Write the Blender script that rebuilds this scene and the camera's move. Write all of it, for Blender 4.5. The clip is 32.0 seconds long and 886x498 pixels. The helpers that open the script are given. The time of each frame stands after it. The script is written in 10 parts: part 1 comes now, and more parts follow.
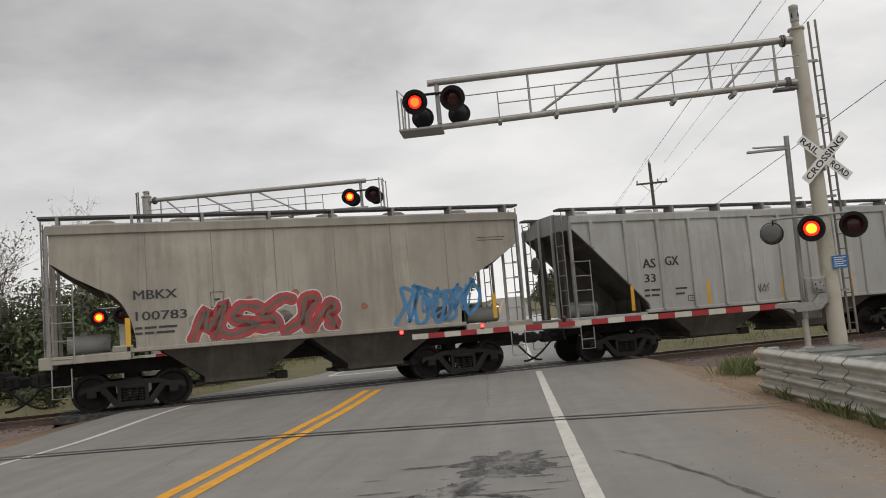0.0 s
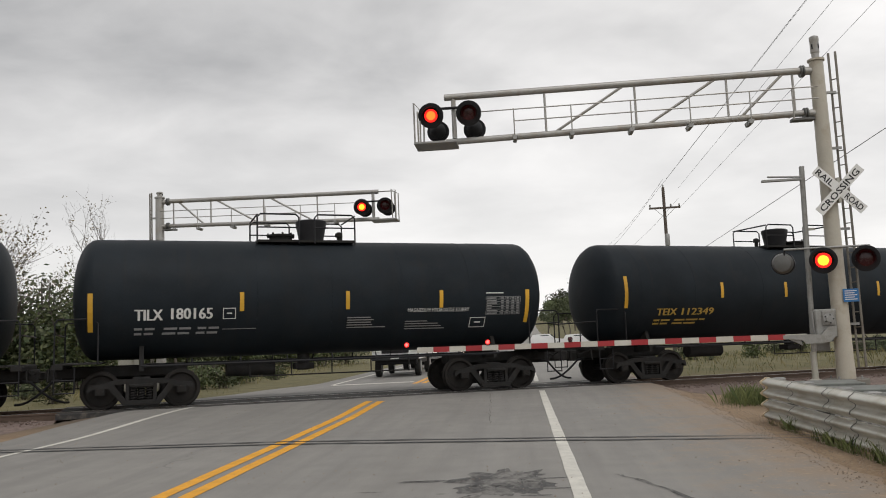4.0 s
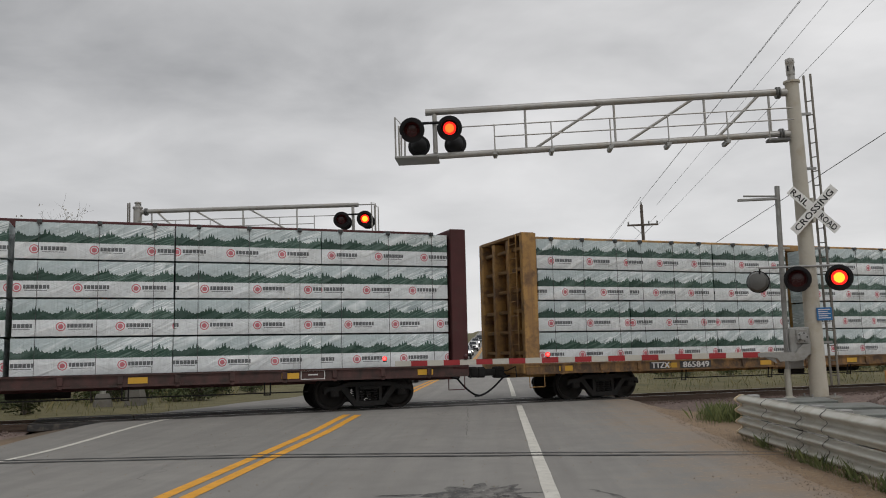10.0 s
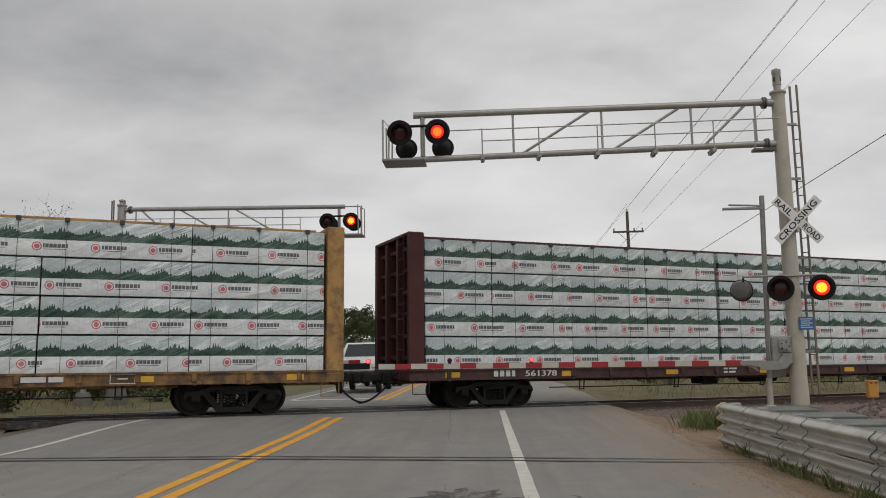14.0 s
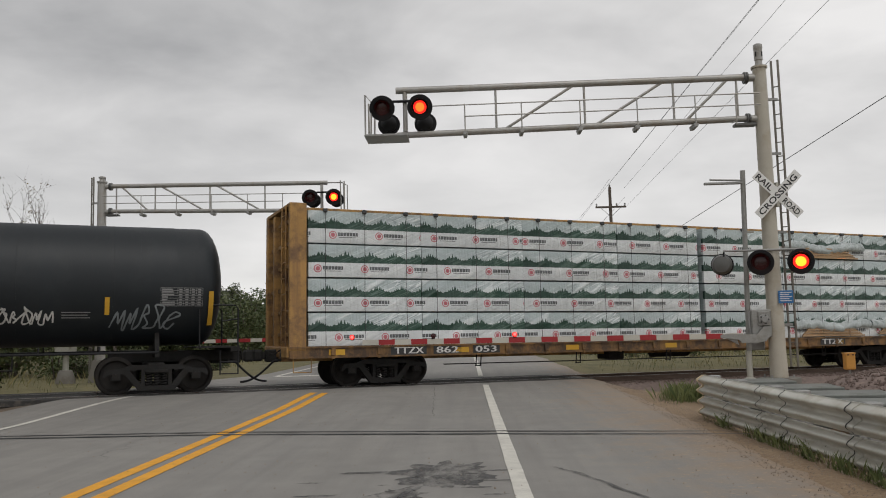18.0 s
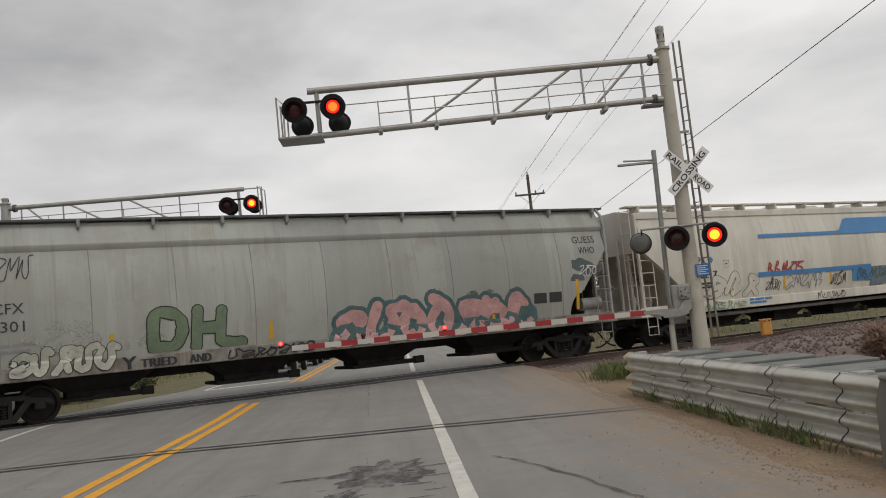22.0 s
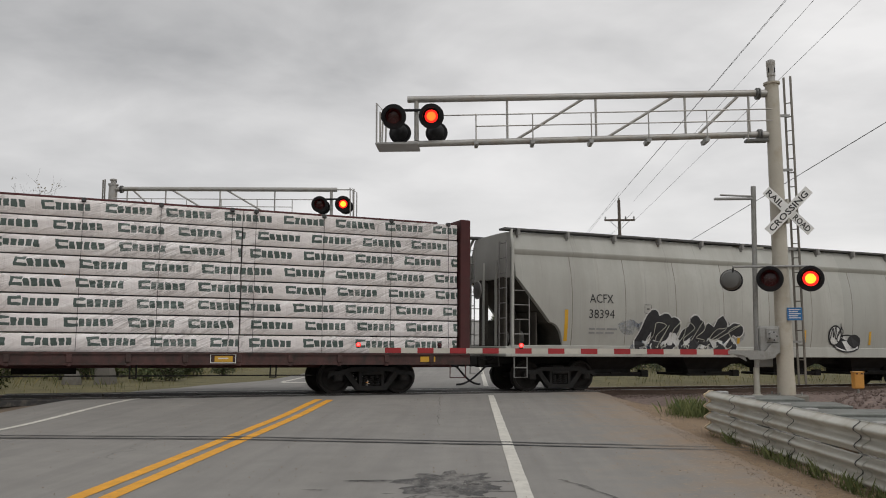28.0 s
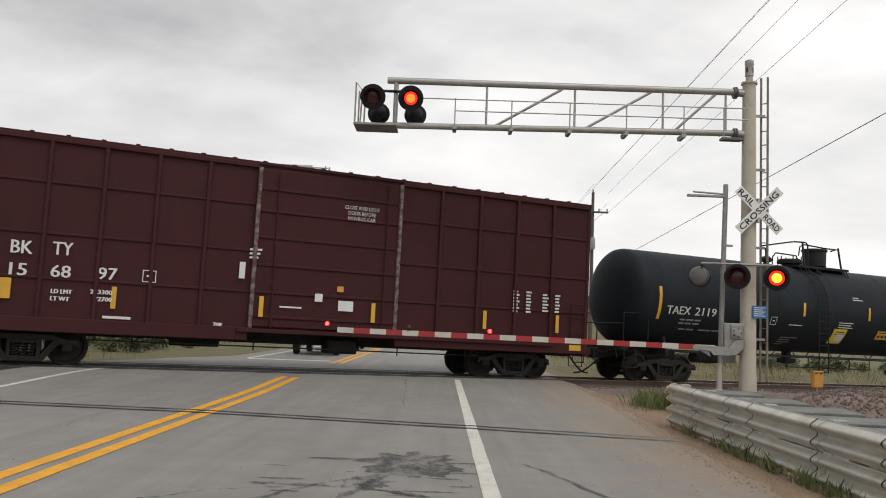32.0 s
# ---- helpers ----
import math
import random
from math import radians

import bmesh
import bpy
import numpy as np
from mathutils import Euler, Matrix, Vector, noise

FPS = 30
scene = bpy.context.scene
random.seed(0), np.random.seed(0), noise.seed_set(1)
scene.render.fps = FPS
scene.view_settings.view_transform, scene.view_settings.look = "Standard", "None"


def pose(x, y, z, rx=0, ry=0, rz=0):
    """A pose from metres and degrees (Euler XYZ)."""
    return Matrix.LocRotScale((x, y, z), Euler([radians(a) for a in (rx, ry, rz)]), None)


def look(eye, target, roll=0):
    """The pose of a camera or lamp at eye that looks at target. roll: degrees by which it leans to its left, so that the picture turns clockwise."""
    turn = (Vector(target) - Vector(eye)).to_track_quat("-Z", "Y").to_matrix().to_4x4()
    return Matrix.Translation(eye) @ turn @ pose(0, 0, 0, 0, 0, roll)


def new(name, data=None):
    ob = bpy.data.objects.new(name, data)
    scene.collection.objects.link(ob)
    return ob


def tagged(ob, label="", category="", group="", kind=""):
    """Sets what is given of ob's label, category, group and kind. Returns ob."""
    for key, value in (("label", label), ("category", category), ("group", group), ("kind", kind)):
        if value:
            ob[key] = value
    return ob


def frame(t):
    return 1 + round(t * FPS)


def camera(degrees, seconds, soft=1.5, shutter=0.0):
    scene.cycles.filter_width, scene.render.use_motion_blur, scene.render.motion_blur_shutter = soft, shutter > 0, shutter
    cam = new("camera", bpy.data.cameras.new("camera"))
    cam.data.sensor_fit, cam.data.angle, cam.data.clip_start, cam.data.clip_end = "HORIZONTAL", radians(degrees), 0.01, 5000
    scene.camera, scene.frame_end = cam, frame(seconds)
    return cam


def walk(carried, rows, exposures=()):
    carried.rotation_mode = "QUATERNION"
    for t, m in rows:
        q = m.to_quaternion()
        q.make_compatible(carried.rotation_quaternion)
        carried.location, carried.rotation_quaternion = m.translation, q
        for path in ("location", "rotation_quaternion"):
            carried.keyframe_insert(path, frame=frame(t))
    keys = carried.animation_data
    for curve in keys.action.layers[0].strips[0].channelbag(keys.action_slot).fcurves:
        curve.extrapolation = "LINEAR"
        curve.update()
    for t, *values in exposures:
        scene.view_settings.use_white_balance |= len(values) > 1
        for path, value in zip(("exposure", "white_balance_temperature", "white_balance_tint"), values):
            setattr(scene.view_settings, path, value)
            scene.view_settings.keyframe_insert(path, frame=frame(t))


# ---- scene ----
cam = camera(56.03, 32.0, 1.0)
PATH = [
    (0, pose(-0.018, 0.019, 1.415, 95.19, 5.39, 4.91)),
    (0.5, pose(-0.013, -0.016, 1.405, 94.55, 4.40, 4.96)),
    (1, pose(-0.014, -0.003, 1.405, 93.56, 4.19, 5.53)),
    (1.5, pose(-0.019, -0.006, 1.397, 93.28, 5.08, 6.41)),
    (2, pose(-0.029, 0.003, 1.390, 93.40, 5.48, 7.37)),
    (2.5, pose(-0.013, 0.026, 1.405, 93.09, 6.75, 7.55)),
    (3, pose(-0.007, 0.015, 1.394, 93.18, 5.55, 6.93)),
    (3.5, pose(-0.014, 0.002, 1.387, 94.37, 2.62, 5.94)),
    (4, pose(-0.003, 0.042, 1.400, 96.24, 2.61, 5.33)),
    (4.5, pose(-0.008, 0.014, 1.417, 97.93, 3.03, 5.28)),
    (6.5, pose(-0.016, -0.010, 1.403, 95.45, 2.66, 3.14)),
    (7, pose(-0.005, -0.000, 1.405, 95.92, 2.41, 2.63)),
    (7.5, pose(0.003, -0.002, 1.409, 96.04, 1.52, 2.19)),
    (8, pose(0.002, -0.002, 1.414, 95.90, 1.49, 2.07)),
    (8.5, pose(0.004, -0.009, 1.404, 96.35, 1.97, 3.05)),
    (9, pose(-0.003, 0.018, 1.420, 96.69, 2.92, 4.41)),
    (9.5, pose(0.006, -0.013, 1.405, 96.96, 3.02, 4.48)),
    (10, pose(0.001, -0.008, 1.399, 97.14, 2.02, 3.83)),
    (10.5, pose(0.003, -0.001, 1.400, 97.40, 2.33, 3.96)),
    (11, pose(-0.000, -0.013, 1.408, 97.35, 2.35, 4.05)),
    (11.5, pose(0.009, 0.011, 1.401, 97.22, 1.81, 3.95)),
    (12, pose(0.009, 0.000, 1.402, 97.05, 1.98, 4.05)),
    (12.5, pose(0.018, 0.010, 1.403, 96.88, 1.89, 4.37)),
    (13, pose(0.004, -0.021, 1.395, 96.66, 1.34, 4.51)),
    (13.5, pose(-0.006, 0.008, 1.400, 96.89, 0.67, 3.99)),
    (14, pose(0.004, 0.012, 1.402, 97.35, 1.17, 2.74)),
    (14.5, pose(0.014, 0.035, 1.395, 96.86, 1.63, 1.71)),
    (16.5, pose(0.018, 0.008, 1.404, 96.55, 1.68, 0.71)),
    (17, pose(0.019, 0.033, 1.407, 96.08, 1.39, 0.90)),
    (17.5, pose(0.004, 0.017, 1.398, 95.40, 1.14, 1.05)),
    (18, pose(0.009, -0.015, 1.394, 95.67, 1.55, 1.63)),
    (18.5, pose(0.013, 0.014, 1.405, 96.67, 1.40, 2.32)),
    (19, pose(0.011, 0.010, 1.406, 96.72, 0.99, 2.15)),
    (19.5, pose(0.007, 0.012, 1.403, 96.78, 0.88, 1.86)),
    (20, pose(0.013, 0.008, 1.406, 96.91, 0.99, 1.39)),
    (20.5, pose(0.014, -0.033, 1.400, 97.17, 2.91, 0.77)),
    (21, pose(0.022, -0.003, 1.397, 96.54, 3.80, 0.59)),
    (21.5, pose(0.018, 0.009, 1.390, 94.40, 3.91, -1.63)),
    (22, pose(0.026, 0.018, 1.395, 95.08, 6.20, -3.15)),
    (22.5, pose(0.026, -0.008, 1.410, 97.73, 4.25, 3.17)),
    (23, pose(-0.000, 0.017, 1.412, 93.72, -0.05, 5.11)),
    (23.5, pose(-0.004, 0.001, 1.410, 91.93, -0.42, 7.38)),
    (24, pose(0.024, 0.022, 1.399, 91.91, 2.49, 5.55)),
    (24.5, pose(0.023, 0.011, 1.401, 92.65, 1.67, 3.82)),
    (25, pose(0.013, -0.025, 1.411, 94.79, -0.19, 3.02)),
    (25.5, pose(0.001, -0.026, 1.412, 96.30, -0.64, 2.94)),
    (27.5, pose(-0.005, -0.015, 1.391, 97.31, 0.62, 1.02)),
    (28, pose(-0.011, -0.011, 1.389, 96.33, 0.25, 2.02)),
    (28.5, pose(-0.012, -0.013, 1.394, 96.67, -0.79, 3.04)),
    (29, pose(-0.016, -0.004, 1.391, 97.35, -2.13, 3.09)),
    (29.5, pose(-0.026, -0.026, 1.382, 97.21, -2.68, 2.30)),
    (30, pose(-0.020, -0.020, 1.390, 96.62, -3.09, 1.52)),
    (30.5, pose(-0.022, -0.012, 1.386, 96.43, -2.91, 1.23)),
    (31, pose(-0.019, -0.041, 1.386, 96.24, -2.51, 0.53)),
    (31.5, pose(-0.018, -0.017, 1.373, 95.92, -2.40, -0.15)),
    (32, pose(-0.017, -0.020, 1.368, 95.29, -2.23, -0.12)),
]
EXPOSURES = [(0, -0.03, 6500, 10), (1, 0.12, 6500, 10), (4, 0.09, 6500, 10), (7, -0.07, 6500, 10), (8, -0.15, 6450, 10), (9, -0.24, 6400, 10), (13, -0.14, 6350, 10), (14, -0.26, 6450, 10), (17, -0.25, 6450, 10), (19, -0.04, 6500, 10), (21, -0.13, 6500, 10), (23, -0.04, 6500, 10), (25, 0.03, 6500, 10), (28, -0.1, 6450, 10), (30, 0.01, 6450, 10), (31, 0.05, 6450, 10), (32, 0.2, 6500, 10)]
walk(cam, PATH, EXPOSURES)

# ---- light ----
world = bpy.data.worlds.new("overcast_sky")
scene.world = world
world.use_nodes = True


class E:
    """A value in a node tree, with arithmetic."""

    def __init__(self, nt, s):
        self.nt, self.s = nt, s

    def op(self, kind, *others):
        n = self.nt.nodes.new("ShaderNodeMath")
        n.operation = kind
        for i, o in enumerate((self, *others)):
            if isinstance(o, E):
                self.nt.links.new(o.s, n.inputs[i])
            else:
                n.inputs[i].default_value = o
        return E(self.nt, n.outputs[0])

    def __add__(self, o): return self.op("ADD", o)
    def __sub__(self, o): return self.op("SUBTRACT", o)
    def __mul__(self, o): return self.op("MULTIPLY", o)
    def __truediv__(self, o): return self.op("DIVIDE", o)
    def lt(self, o): return self.op("LESS_THAN", o)
    def gt(self, o): return self.op("GREATER_THAN", o)
    def fract(self): return self.op("FRACT")
    def absd(self): return self.op("ABSOLUTE")
    def inv(self): return (self * -1) + 1
    def within(self, a, b): return self.gt(a) * self.lt(b)

    def ramp(self, a, b, x=0.0, y=1.0):
        n = self.nt.nodes.new("ShaderNodeMapRange")
        n.clamp = True
        self.nt.links.new(self.s, n.inputs[0])
        for i, v in enumerate((a, b, x, y)):
            n.inputs[1 + i].default_value = v
        return E(self.nt, n.outputs[0])


def coords(nt, scale=(1, 1, 1), space="Object"):
    tc = nt.nodes.new("ShaderNodeTexCoord")
    mp = nt.nodes.new("ShaderNodeMapping")
    mp.inputs["Scale"].default_value = scale
    nt.links.new(tc.outputs[space], mp.inputs[0])
    return mp.outputs[0]


def split(nt, vec):
    n = nt.nodes.new("ShaderNodeSeparateXYZ")
    nt.links.new(vec, n.inputs[0])
    return [E(nt, o) for o in n.outputs]


def noise_of(nt, vec, scale, detail=3.0, rough=0.55, twist=0.0):
    n = nt.nodes.new("ShaderNodeTexNoise")
    nt.links.new(vec, n.inputs["Vector"])
    n.inputs["Scale"].default_value, n.inputs["Detail"].default_value = scale, detail
    n.inputs["Roughness"].default_value, n.inputs["Distortion"].default_value = rough, twist
    return E(nt, n.outputs[0])


def blend(nt, fac, a, b):
    n = nt.nodes.new("ShaderNodeMix")
    n.data_type = "RGBA"
    if isinstance(fac, E):
        nt.links.new(fac.s, n.inputs["Factor"])
    else:
        n.inputs["Factor"].default_value = fac
    for key, v in ((6, a), (7, b)):
        if isinstance(v, tuple):
            n.inputs[key].default_value = (*v, 1)
        else:
            nt.links.new(v, n.inputs[key])
    return n.outputs[2]


def rnd_of(nt):
    return E(nt, nt.nodes.new("ShaderNodeObjectInfo").outputs["Random"])


MATS = {}


def bare(name):
    m = bpy.data.materials.new(name)
    m.use_nodes = True
    MATS[name] = m
    nt = m.node_tree
    return m, nt, nt.nodes["Principled BSDF"]


def bumped(nt, bsdf, h, strength=0.2, dist=0.01):
    b = nt.nodes.new("ShaderNodeBump")
    b.inputs["Strength"].default_value, b.inputs["Distance"].default_value = strength, dist
    nt.links.new(h.s, b.inputs["Height"])
    nt.links.new(b.outputs[0], bsdf.inputs["Normal"])


def mat(name, col, rough=0.6, metal=0.0, var=0.18, scale=1.2, dirt=None, dirt_at=(0.5, 0.7), streak=None,
        streak_at=(0.55, 0.75), top=None, fine=30, bump=0.12, dist=0.004, tone=0.0, spec=0.5, panel=0.0, run=None):
    """A worn surface: two scales of tone, blotches of dirt, upright streaks, and another tone towards a height."""
    m, nt, b = bare(name)
    v = coords(nt)
    big, small = noise_of(nt, v, scale, 4), noise_of(nt, v, fine, 3)
    lo, hi = tuple(c * (1 - var) for c in col), tuple(min(1, c * (1 + var)) for c in col)
    c = blend(nt, (big * 0.65 + small * 0.35).ramp(0.3, 0.7), lo, hi)
    if dirt:
        c = blend(nt, noise_of(nt, v, scale * 1.7, 6, 0.65).ramp(*dirt_at, 0, 0.9), c, dirt)
    if streak:
        sv = coords(nt, (5, 0.35, 0.35))
        c = blend(nt, noise_of(nt, sv, 1.0, 5, 0.6).ramp(*streak_at, 0, 0.8), c, streak)
    if run:         # broad grimy runs between the seams
        c = blend(nt, noise_of(nt, coords(nt, (1.1, 0.3, 0.16)), 1.3, 5, 0.6).ramp(0.46, 0.68, 0, 0.75), c, run)
        c = blend(nt, noise_of(nt, coords(nt, (16, 0.3, 0.5)), 1.0, 4, 0.6).ramp(0.6, 0.75, 0, 0.55), c, tuple(q * 0.7 for q in run))
    if panel:       # sheets of slightly different paint
        wn = nt.nodes.new("ShaderNodeTexWhiteNoise")
        wn.noise_dimensions = "1D"
        nt.links.new((split(nt, v)[0] / panel).op("FLOOR").s, wn.inputs["W"])
        c = blend(nt, E(nt, wn.outputs["Value"]) * 0.5, c, tuple(q * 0.68 for q in col))
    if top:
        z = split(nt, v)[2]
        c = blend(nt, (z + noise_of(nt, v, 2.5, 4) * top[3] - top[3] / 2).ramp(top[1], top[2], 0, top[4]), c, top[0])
    if tone:
        c = blend(nt, rnd_of(nt) * tone, c, tuple(x * 0.45 for x in col))
    nt.links.new(c, b.inputs["Base Color"])
    nt.links.new((small * 0.25 + (rough - 0.12)).s, b.inputs["Roughness"])
    b.inputs["Metallic"].default_value = metal
    b.inputs["Specular IOR Level"].default_value = spec
    bumped(nt, b, small * 0.6 + big * 0.4, bump, dist)
    return m


def glow(name, col, power, face):
    m, nt, b = bare(name)
    b.inputs["Base Color"].default_value = (*face, 1)
    b.inputs["Emission Color"].default_value = (*col, 1)
    b.inputs["Emission Strength"].default_value = power
    b.inputs["Roughness"].default_value = 0.3
    return m


# ---- mesh tools ----
class G:
    """Collects faces for one mesh."""

    def __init__(self):
        self.v, self.f = [], []

    def add(self, vs, fs):
        k = len(self.v)
        self.v += [tuple(p) for p in vs]
        self.f += [tuple(i + k for i in f) for f in fs]
        return self

    def box(self, x0, x1, y0, y1, z0, z1, b=0.0, m=None):
        (x0, x1), (y0, y1), (z0, z1) = sorted((x0, x1)), sorted((y0, y1)), sorted((z0, z1))
        b = min(b, (x1 - x0) / 2.2, (y1 - y0) / 2.2, (z1 - z0) / 2.2)
        if b <= 0:
            vs = [(x, y, z) for x in (x0, x1) for y in (y0, y1) for z in (z0, z1)]
            fs = [(0, 1, 3, 2), (4, 6, 7, 5), (0, 4, 5, 1), (2, 3, 7, 6), (0, 2, 6, 4), (1, 5, 7, 3)]
        else:
            vs, ids = [], {}
            for i, x in enumerate((x0, x1)):
                for j, y in enumerate((y0, y1)):
                    for k, z in enumerate((z0, z1)):
                        s = (1 - 2 * i, 1 - 2 * j, 1 - 2 * k)
                        for a in range(3):
                            p = [x + s[0] * b, y + s[1] * b, z + s[2] * b]
                            p[a] = (x, y, z)[a]
                            ids[i, j, k, a] = len(vs)
                            vs.append(p)
            fs = []
            for a in range(3):
                o = [q for q in range(3) if q != a]
                for e in (0, 1):
                    ring = []
                    for p, q in ((0, 0), (1, 0), (1, 1), (0, 1)):
                        key = [0, 0, 0]
                        key[a], key[o[0]], key[o[1]] = e, p, q
                        ring.append(ids[(*key, a)])
                    fs.append(tuple(ring if (e == 1) == (a != 1) else ring[::-1]))
                for p in (0, 1):
                    for q in (0, 1):
                        k0, k1 = [0, 0, 0], [0, 0, 0]
                        k0[o[0]] = k1[o[0]] = p
                        k0[o[1]] = k1[o[1]] = q
                        k1[a] = 1
                        fs.append((ids[(*k0, o[0])], ids[(*k0, o[1])], ids[(*k1, o[1])], ids[(*k1, o[0])]))
            for i in (0, 1):
                for j in (0, 1):
                    for k in (0, 1):
                        fs.append((ids[i, j, k, 0], ids[i, j, k, 1], ids[i, j, k, 2]))
        if m is not None:
            vs = [m @ Vector(p) for p in vs]
        return self.add(vs, fs)

    def lathe(self, prof, m=None, n=20):
        """prof: (radius, height) from bottom to top, round z."""
        vs, fs = [], []
        for r, z in prof:
            for i in range(n):
                a = 2 * math.pi * i / n
                vs.append((r * math.cos(a), r * math.sin(a), z))
        for k in range(len(prof) - 1):
            for i in range(n):
                j = (i + 1) % n
                fs.append((k * n + i, k * n + j, k * n + n + j, k * n + n + i))
        if prof[0][0] > 1e-6:
            fs.append(tuple(range(n))[::-1])
        if prof[-1][0] > 1e-6:
            fs.append(tuple(range((len(prof) - 1) * n, len(prof) * n)))
        if m is not None:
            vs = [m @ Vector(p) for p in vs]
        return self.add(vs, fs)

    def rod(self, a, b, r, n=8, r2=None):
        a, b = Vector(a), Vector(b)
        d = b - a
        m = Matrix.Translation(a) @ d.to_track_quat("Z", "Y").to_matrix().to_4x4()
        return self.lathe([(r, 0), (r if r2 is None else r2, d.length)], m, n)

    def tube(self, pts, r, n=8):
        """A round bar along points."""
        pts = [Vector(p) for p in pts]
        vs, fs = [], []
        for i, p in enumerate(pts):
            d = (pts[min(i + 1, len(pts) - 1)] - pts[max(i - 1, 0)]).normalized()
            u = d.orthogonal().normalized() if i == 0 else (u - d * u.dot(d)).normalized()
            w = d.cross(u)
            for k in range(n):
                a = 2 * math.pi * k / n
                vs.append(p + (u * math.cos(a) + w * math.sin(a)) * r)
        for i in range(len(pts) - 1):
            for k in range(n):
                j = (k + 1) % n
                fs.append((i * n + k, i * n + j, i * n + n + j, i * n + n + k))
        fs.append(tuple(range(n))[::-1])
        fs.append(tuple(range((len(pts) - 1) * n, len(pts) * n)))
        return self.add(vs, fs)

    def prism(self, poly, y0, y1, m=None):
        """An outline in x and z, drawn out along y."""
        n = len(poly)
        vs = [(x, y0, z) for x, z in poly] + [(x, y1, z) for x, z in poly]
        fs = [tuple(range(n)), tuple(range(n, 2 * n))[::-1]] + [(i, i + n, (i + 1) % n + n, (i + 1) % n) for i in range(n)]
        if m is not None:
            vs = [m @ Vector(p) for p in vs]
        return self.add(vs, fs)

    def loft(self, rings, closed=True, caps=True):
        n = len(rings[0])
        vs = [p for r in rings for p in r]
        fs = []
        for k in range(len(rings) - 1):
            for i in range(n if closed else n - 1):
                j = (i + 1) % n
                fs.append((k * n + i, k * n + j, k * n + n + j, k * n + n + i))
        if caps:
            fs += [tuple(range(n))[::-1], tuple(range((len(rings) - 1) * n, len(rings) * n))]
        return self.add(vs, fs)

    def mesh(self, name, material, smooth=35, fix=True):
        me = bpy.data.meshes.new(name)
        me.from_pydata(self.v, [], self.f)
        if fix:
            bm = bmesh.new()
            bm.from_mesh(me)
            bmesh.ops.recalc_face_normals(bm, faces=bm.faces)
            bm.to_mesh(me)
            bm.free()
        me.materials.append(material if not isinstance(material, str) else MATS[material])
        if smooth:
            me.shade_smooth()
            me.set_sharp_from_angle(angle=radians(smooth))
        return me


def part(name, g, material, parent=None, label="", m=None, smooth=35, fix=True):
    """One mesh object; g is a G or a finished mesh."""
    me = g if isinstance(g, bpy.types.Mesh) else g.mesh(name, material, smooth, fix)
    ob = new(name, me)
    if parent is not None:
        ob.parent = parent
    if m is not None:
        ob.matrix_basis = m
    if label:
        ob["label"] = label
    return ob


def thing(name, label, category, m=None, group="", kind=""):
    ob = new(name)
    ob.empty_display_size = 0.3
    if m is not None:
        ob.matrix_basis = m
    return tagged(ob, label, category, group, kind)


def smooth01(a, b, x):
    t = min(1, max(0, (x - a) / (b - a)))
    return t * t * (3 - 2 * t)


TEXTS = {}


def text_mesh(words, size, width=None, bold=0.0):
    """Flat letters in x and z, the lower left corner at the origin."""
    key = (words, size, width, bold)
    if key in TEXTS:
        return TEXTS[key]
    cu = bpy.data.curves.new("words", "FONT")
    cu.body, cu.size, cu.resolution_u, cu.offset = words, size, 2, bold
    ob = bpy.data.objects.new("words", cu)
    scene.collection.objects.link(ob)
    dg = bpy.context.evaluated_depsgraph_get()
    me = bpy.data.meshes.new_from_object(ob.evaluated_get(dg))
    vs, fs = [(p.co.x, p.co.y) for p in me.vertices], [tuple(p.vertices) for p in me.polygons]
    bpy.data.objects.remove(ob)
    bpy.data.curves.remove(cu)
    bpy.data.meshes.remove(me)
    x0 = min(p[0] for p in vs)
    x1 = max(p[0] for p in vs)
    k = width / (x1 - x0) if width else 1
    TEXTS[key] = ([((x - x0) * k, z) for x, z in vs], fs)
    return TEXTS[key]

# ---- world, sun ----
def make_world():
    nt = world.node_tree
    bg = nt.nodes["Background"]
    sky = nt.nodes.new("ShaderNodeTexSky")
    sky.sky_type, sky.sun_disc = "NISHITA", False
    sky.sun_elevation, sky.sun_rotation = radians(48), radians(150)
    tc = nt.nodes.new("ShaderNodeTexCoord")
    x, y, z = split(nt, tc.outputs["Generated"])
    # cloud layer seen in perspective
    d = z.op("MAXIMUM", 0.0) + 0.16
    cmb = nt.nodes.new("ShaderNodeCombineXYZ")
    for i, e in enumerate((x / d, y / d)):
        nt.links.new(e.s, cmb.inputs[i])
    big = noise_of(nt, cmb.outputs[0], 0.55, 5, 0.5, 0.4)
    mid = noise_of(nt, cmb.outputs[0], 1.7, 6, 0.55, 0.3)
    cloud = (big * 0.72 + mid * 0.28 + x * 0.11).ramp(0.37, 0.62)
    low = z.ramp(0.0, 0.3)
    grey = blend(nt, cloud, (4.1, 4.08, 4.08), (9.9, 9.7, 9.5))
    pale = (10.0, 9.8, 9.6)
    cov = blend(nt, low, pale, grey)
    mixed = blend(nt, 0.94, sky.outputs[0], cov)
    nt.links.new(mixed, bg.inputs["Color"])
    bg.inputs["Strength"].default_value = SKY
    sun = new("sun", bpy.data.lights.new("sun", "SUN"))
    sun.data.energy, sun.data.angle, sun.data.color = 0.8, radians(25), (1.0, 0.97, 0.93)
    sun.matrix_basis = look((0, 0, 30), (-6, 14, 5))


SKY = 0.098
make_world()

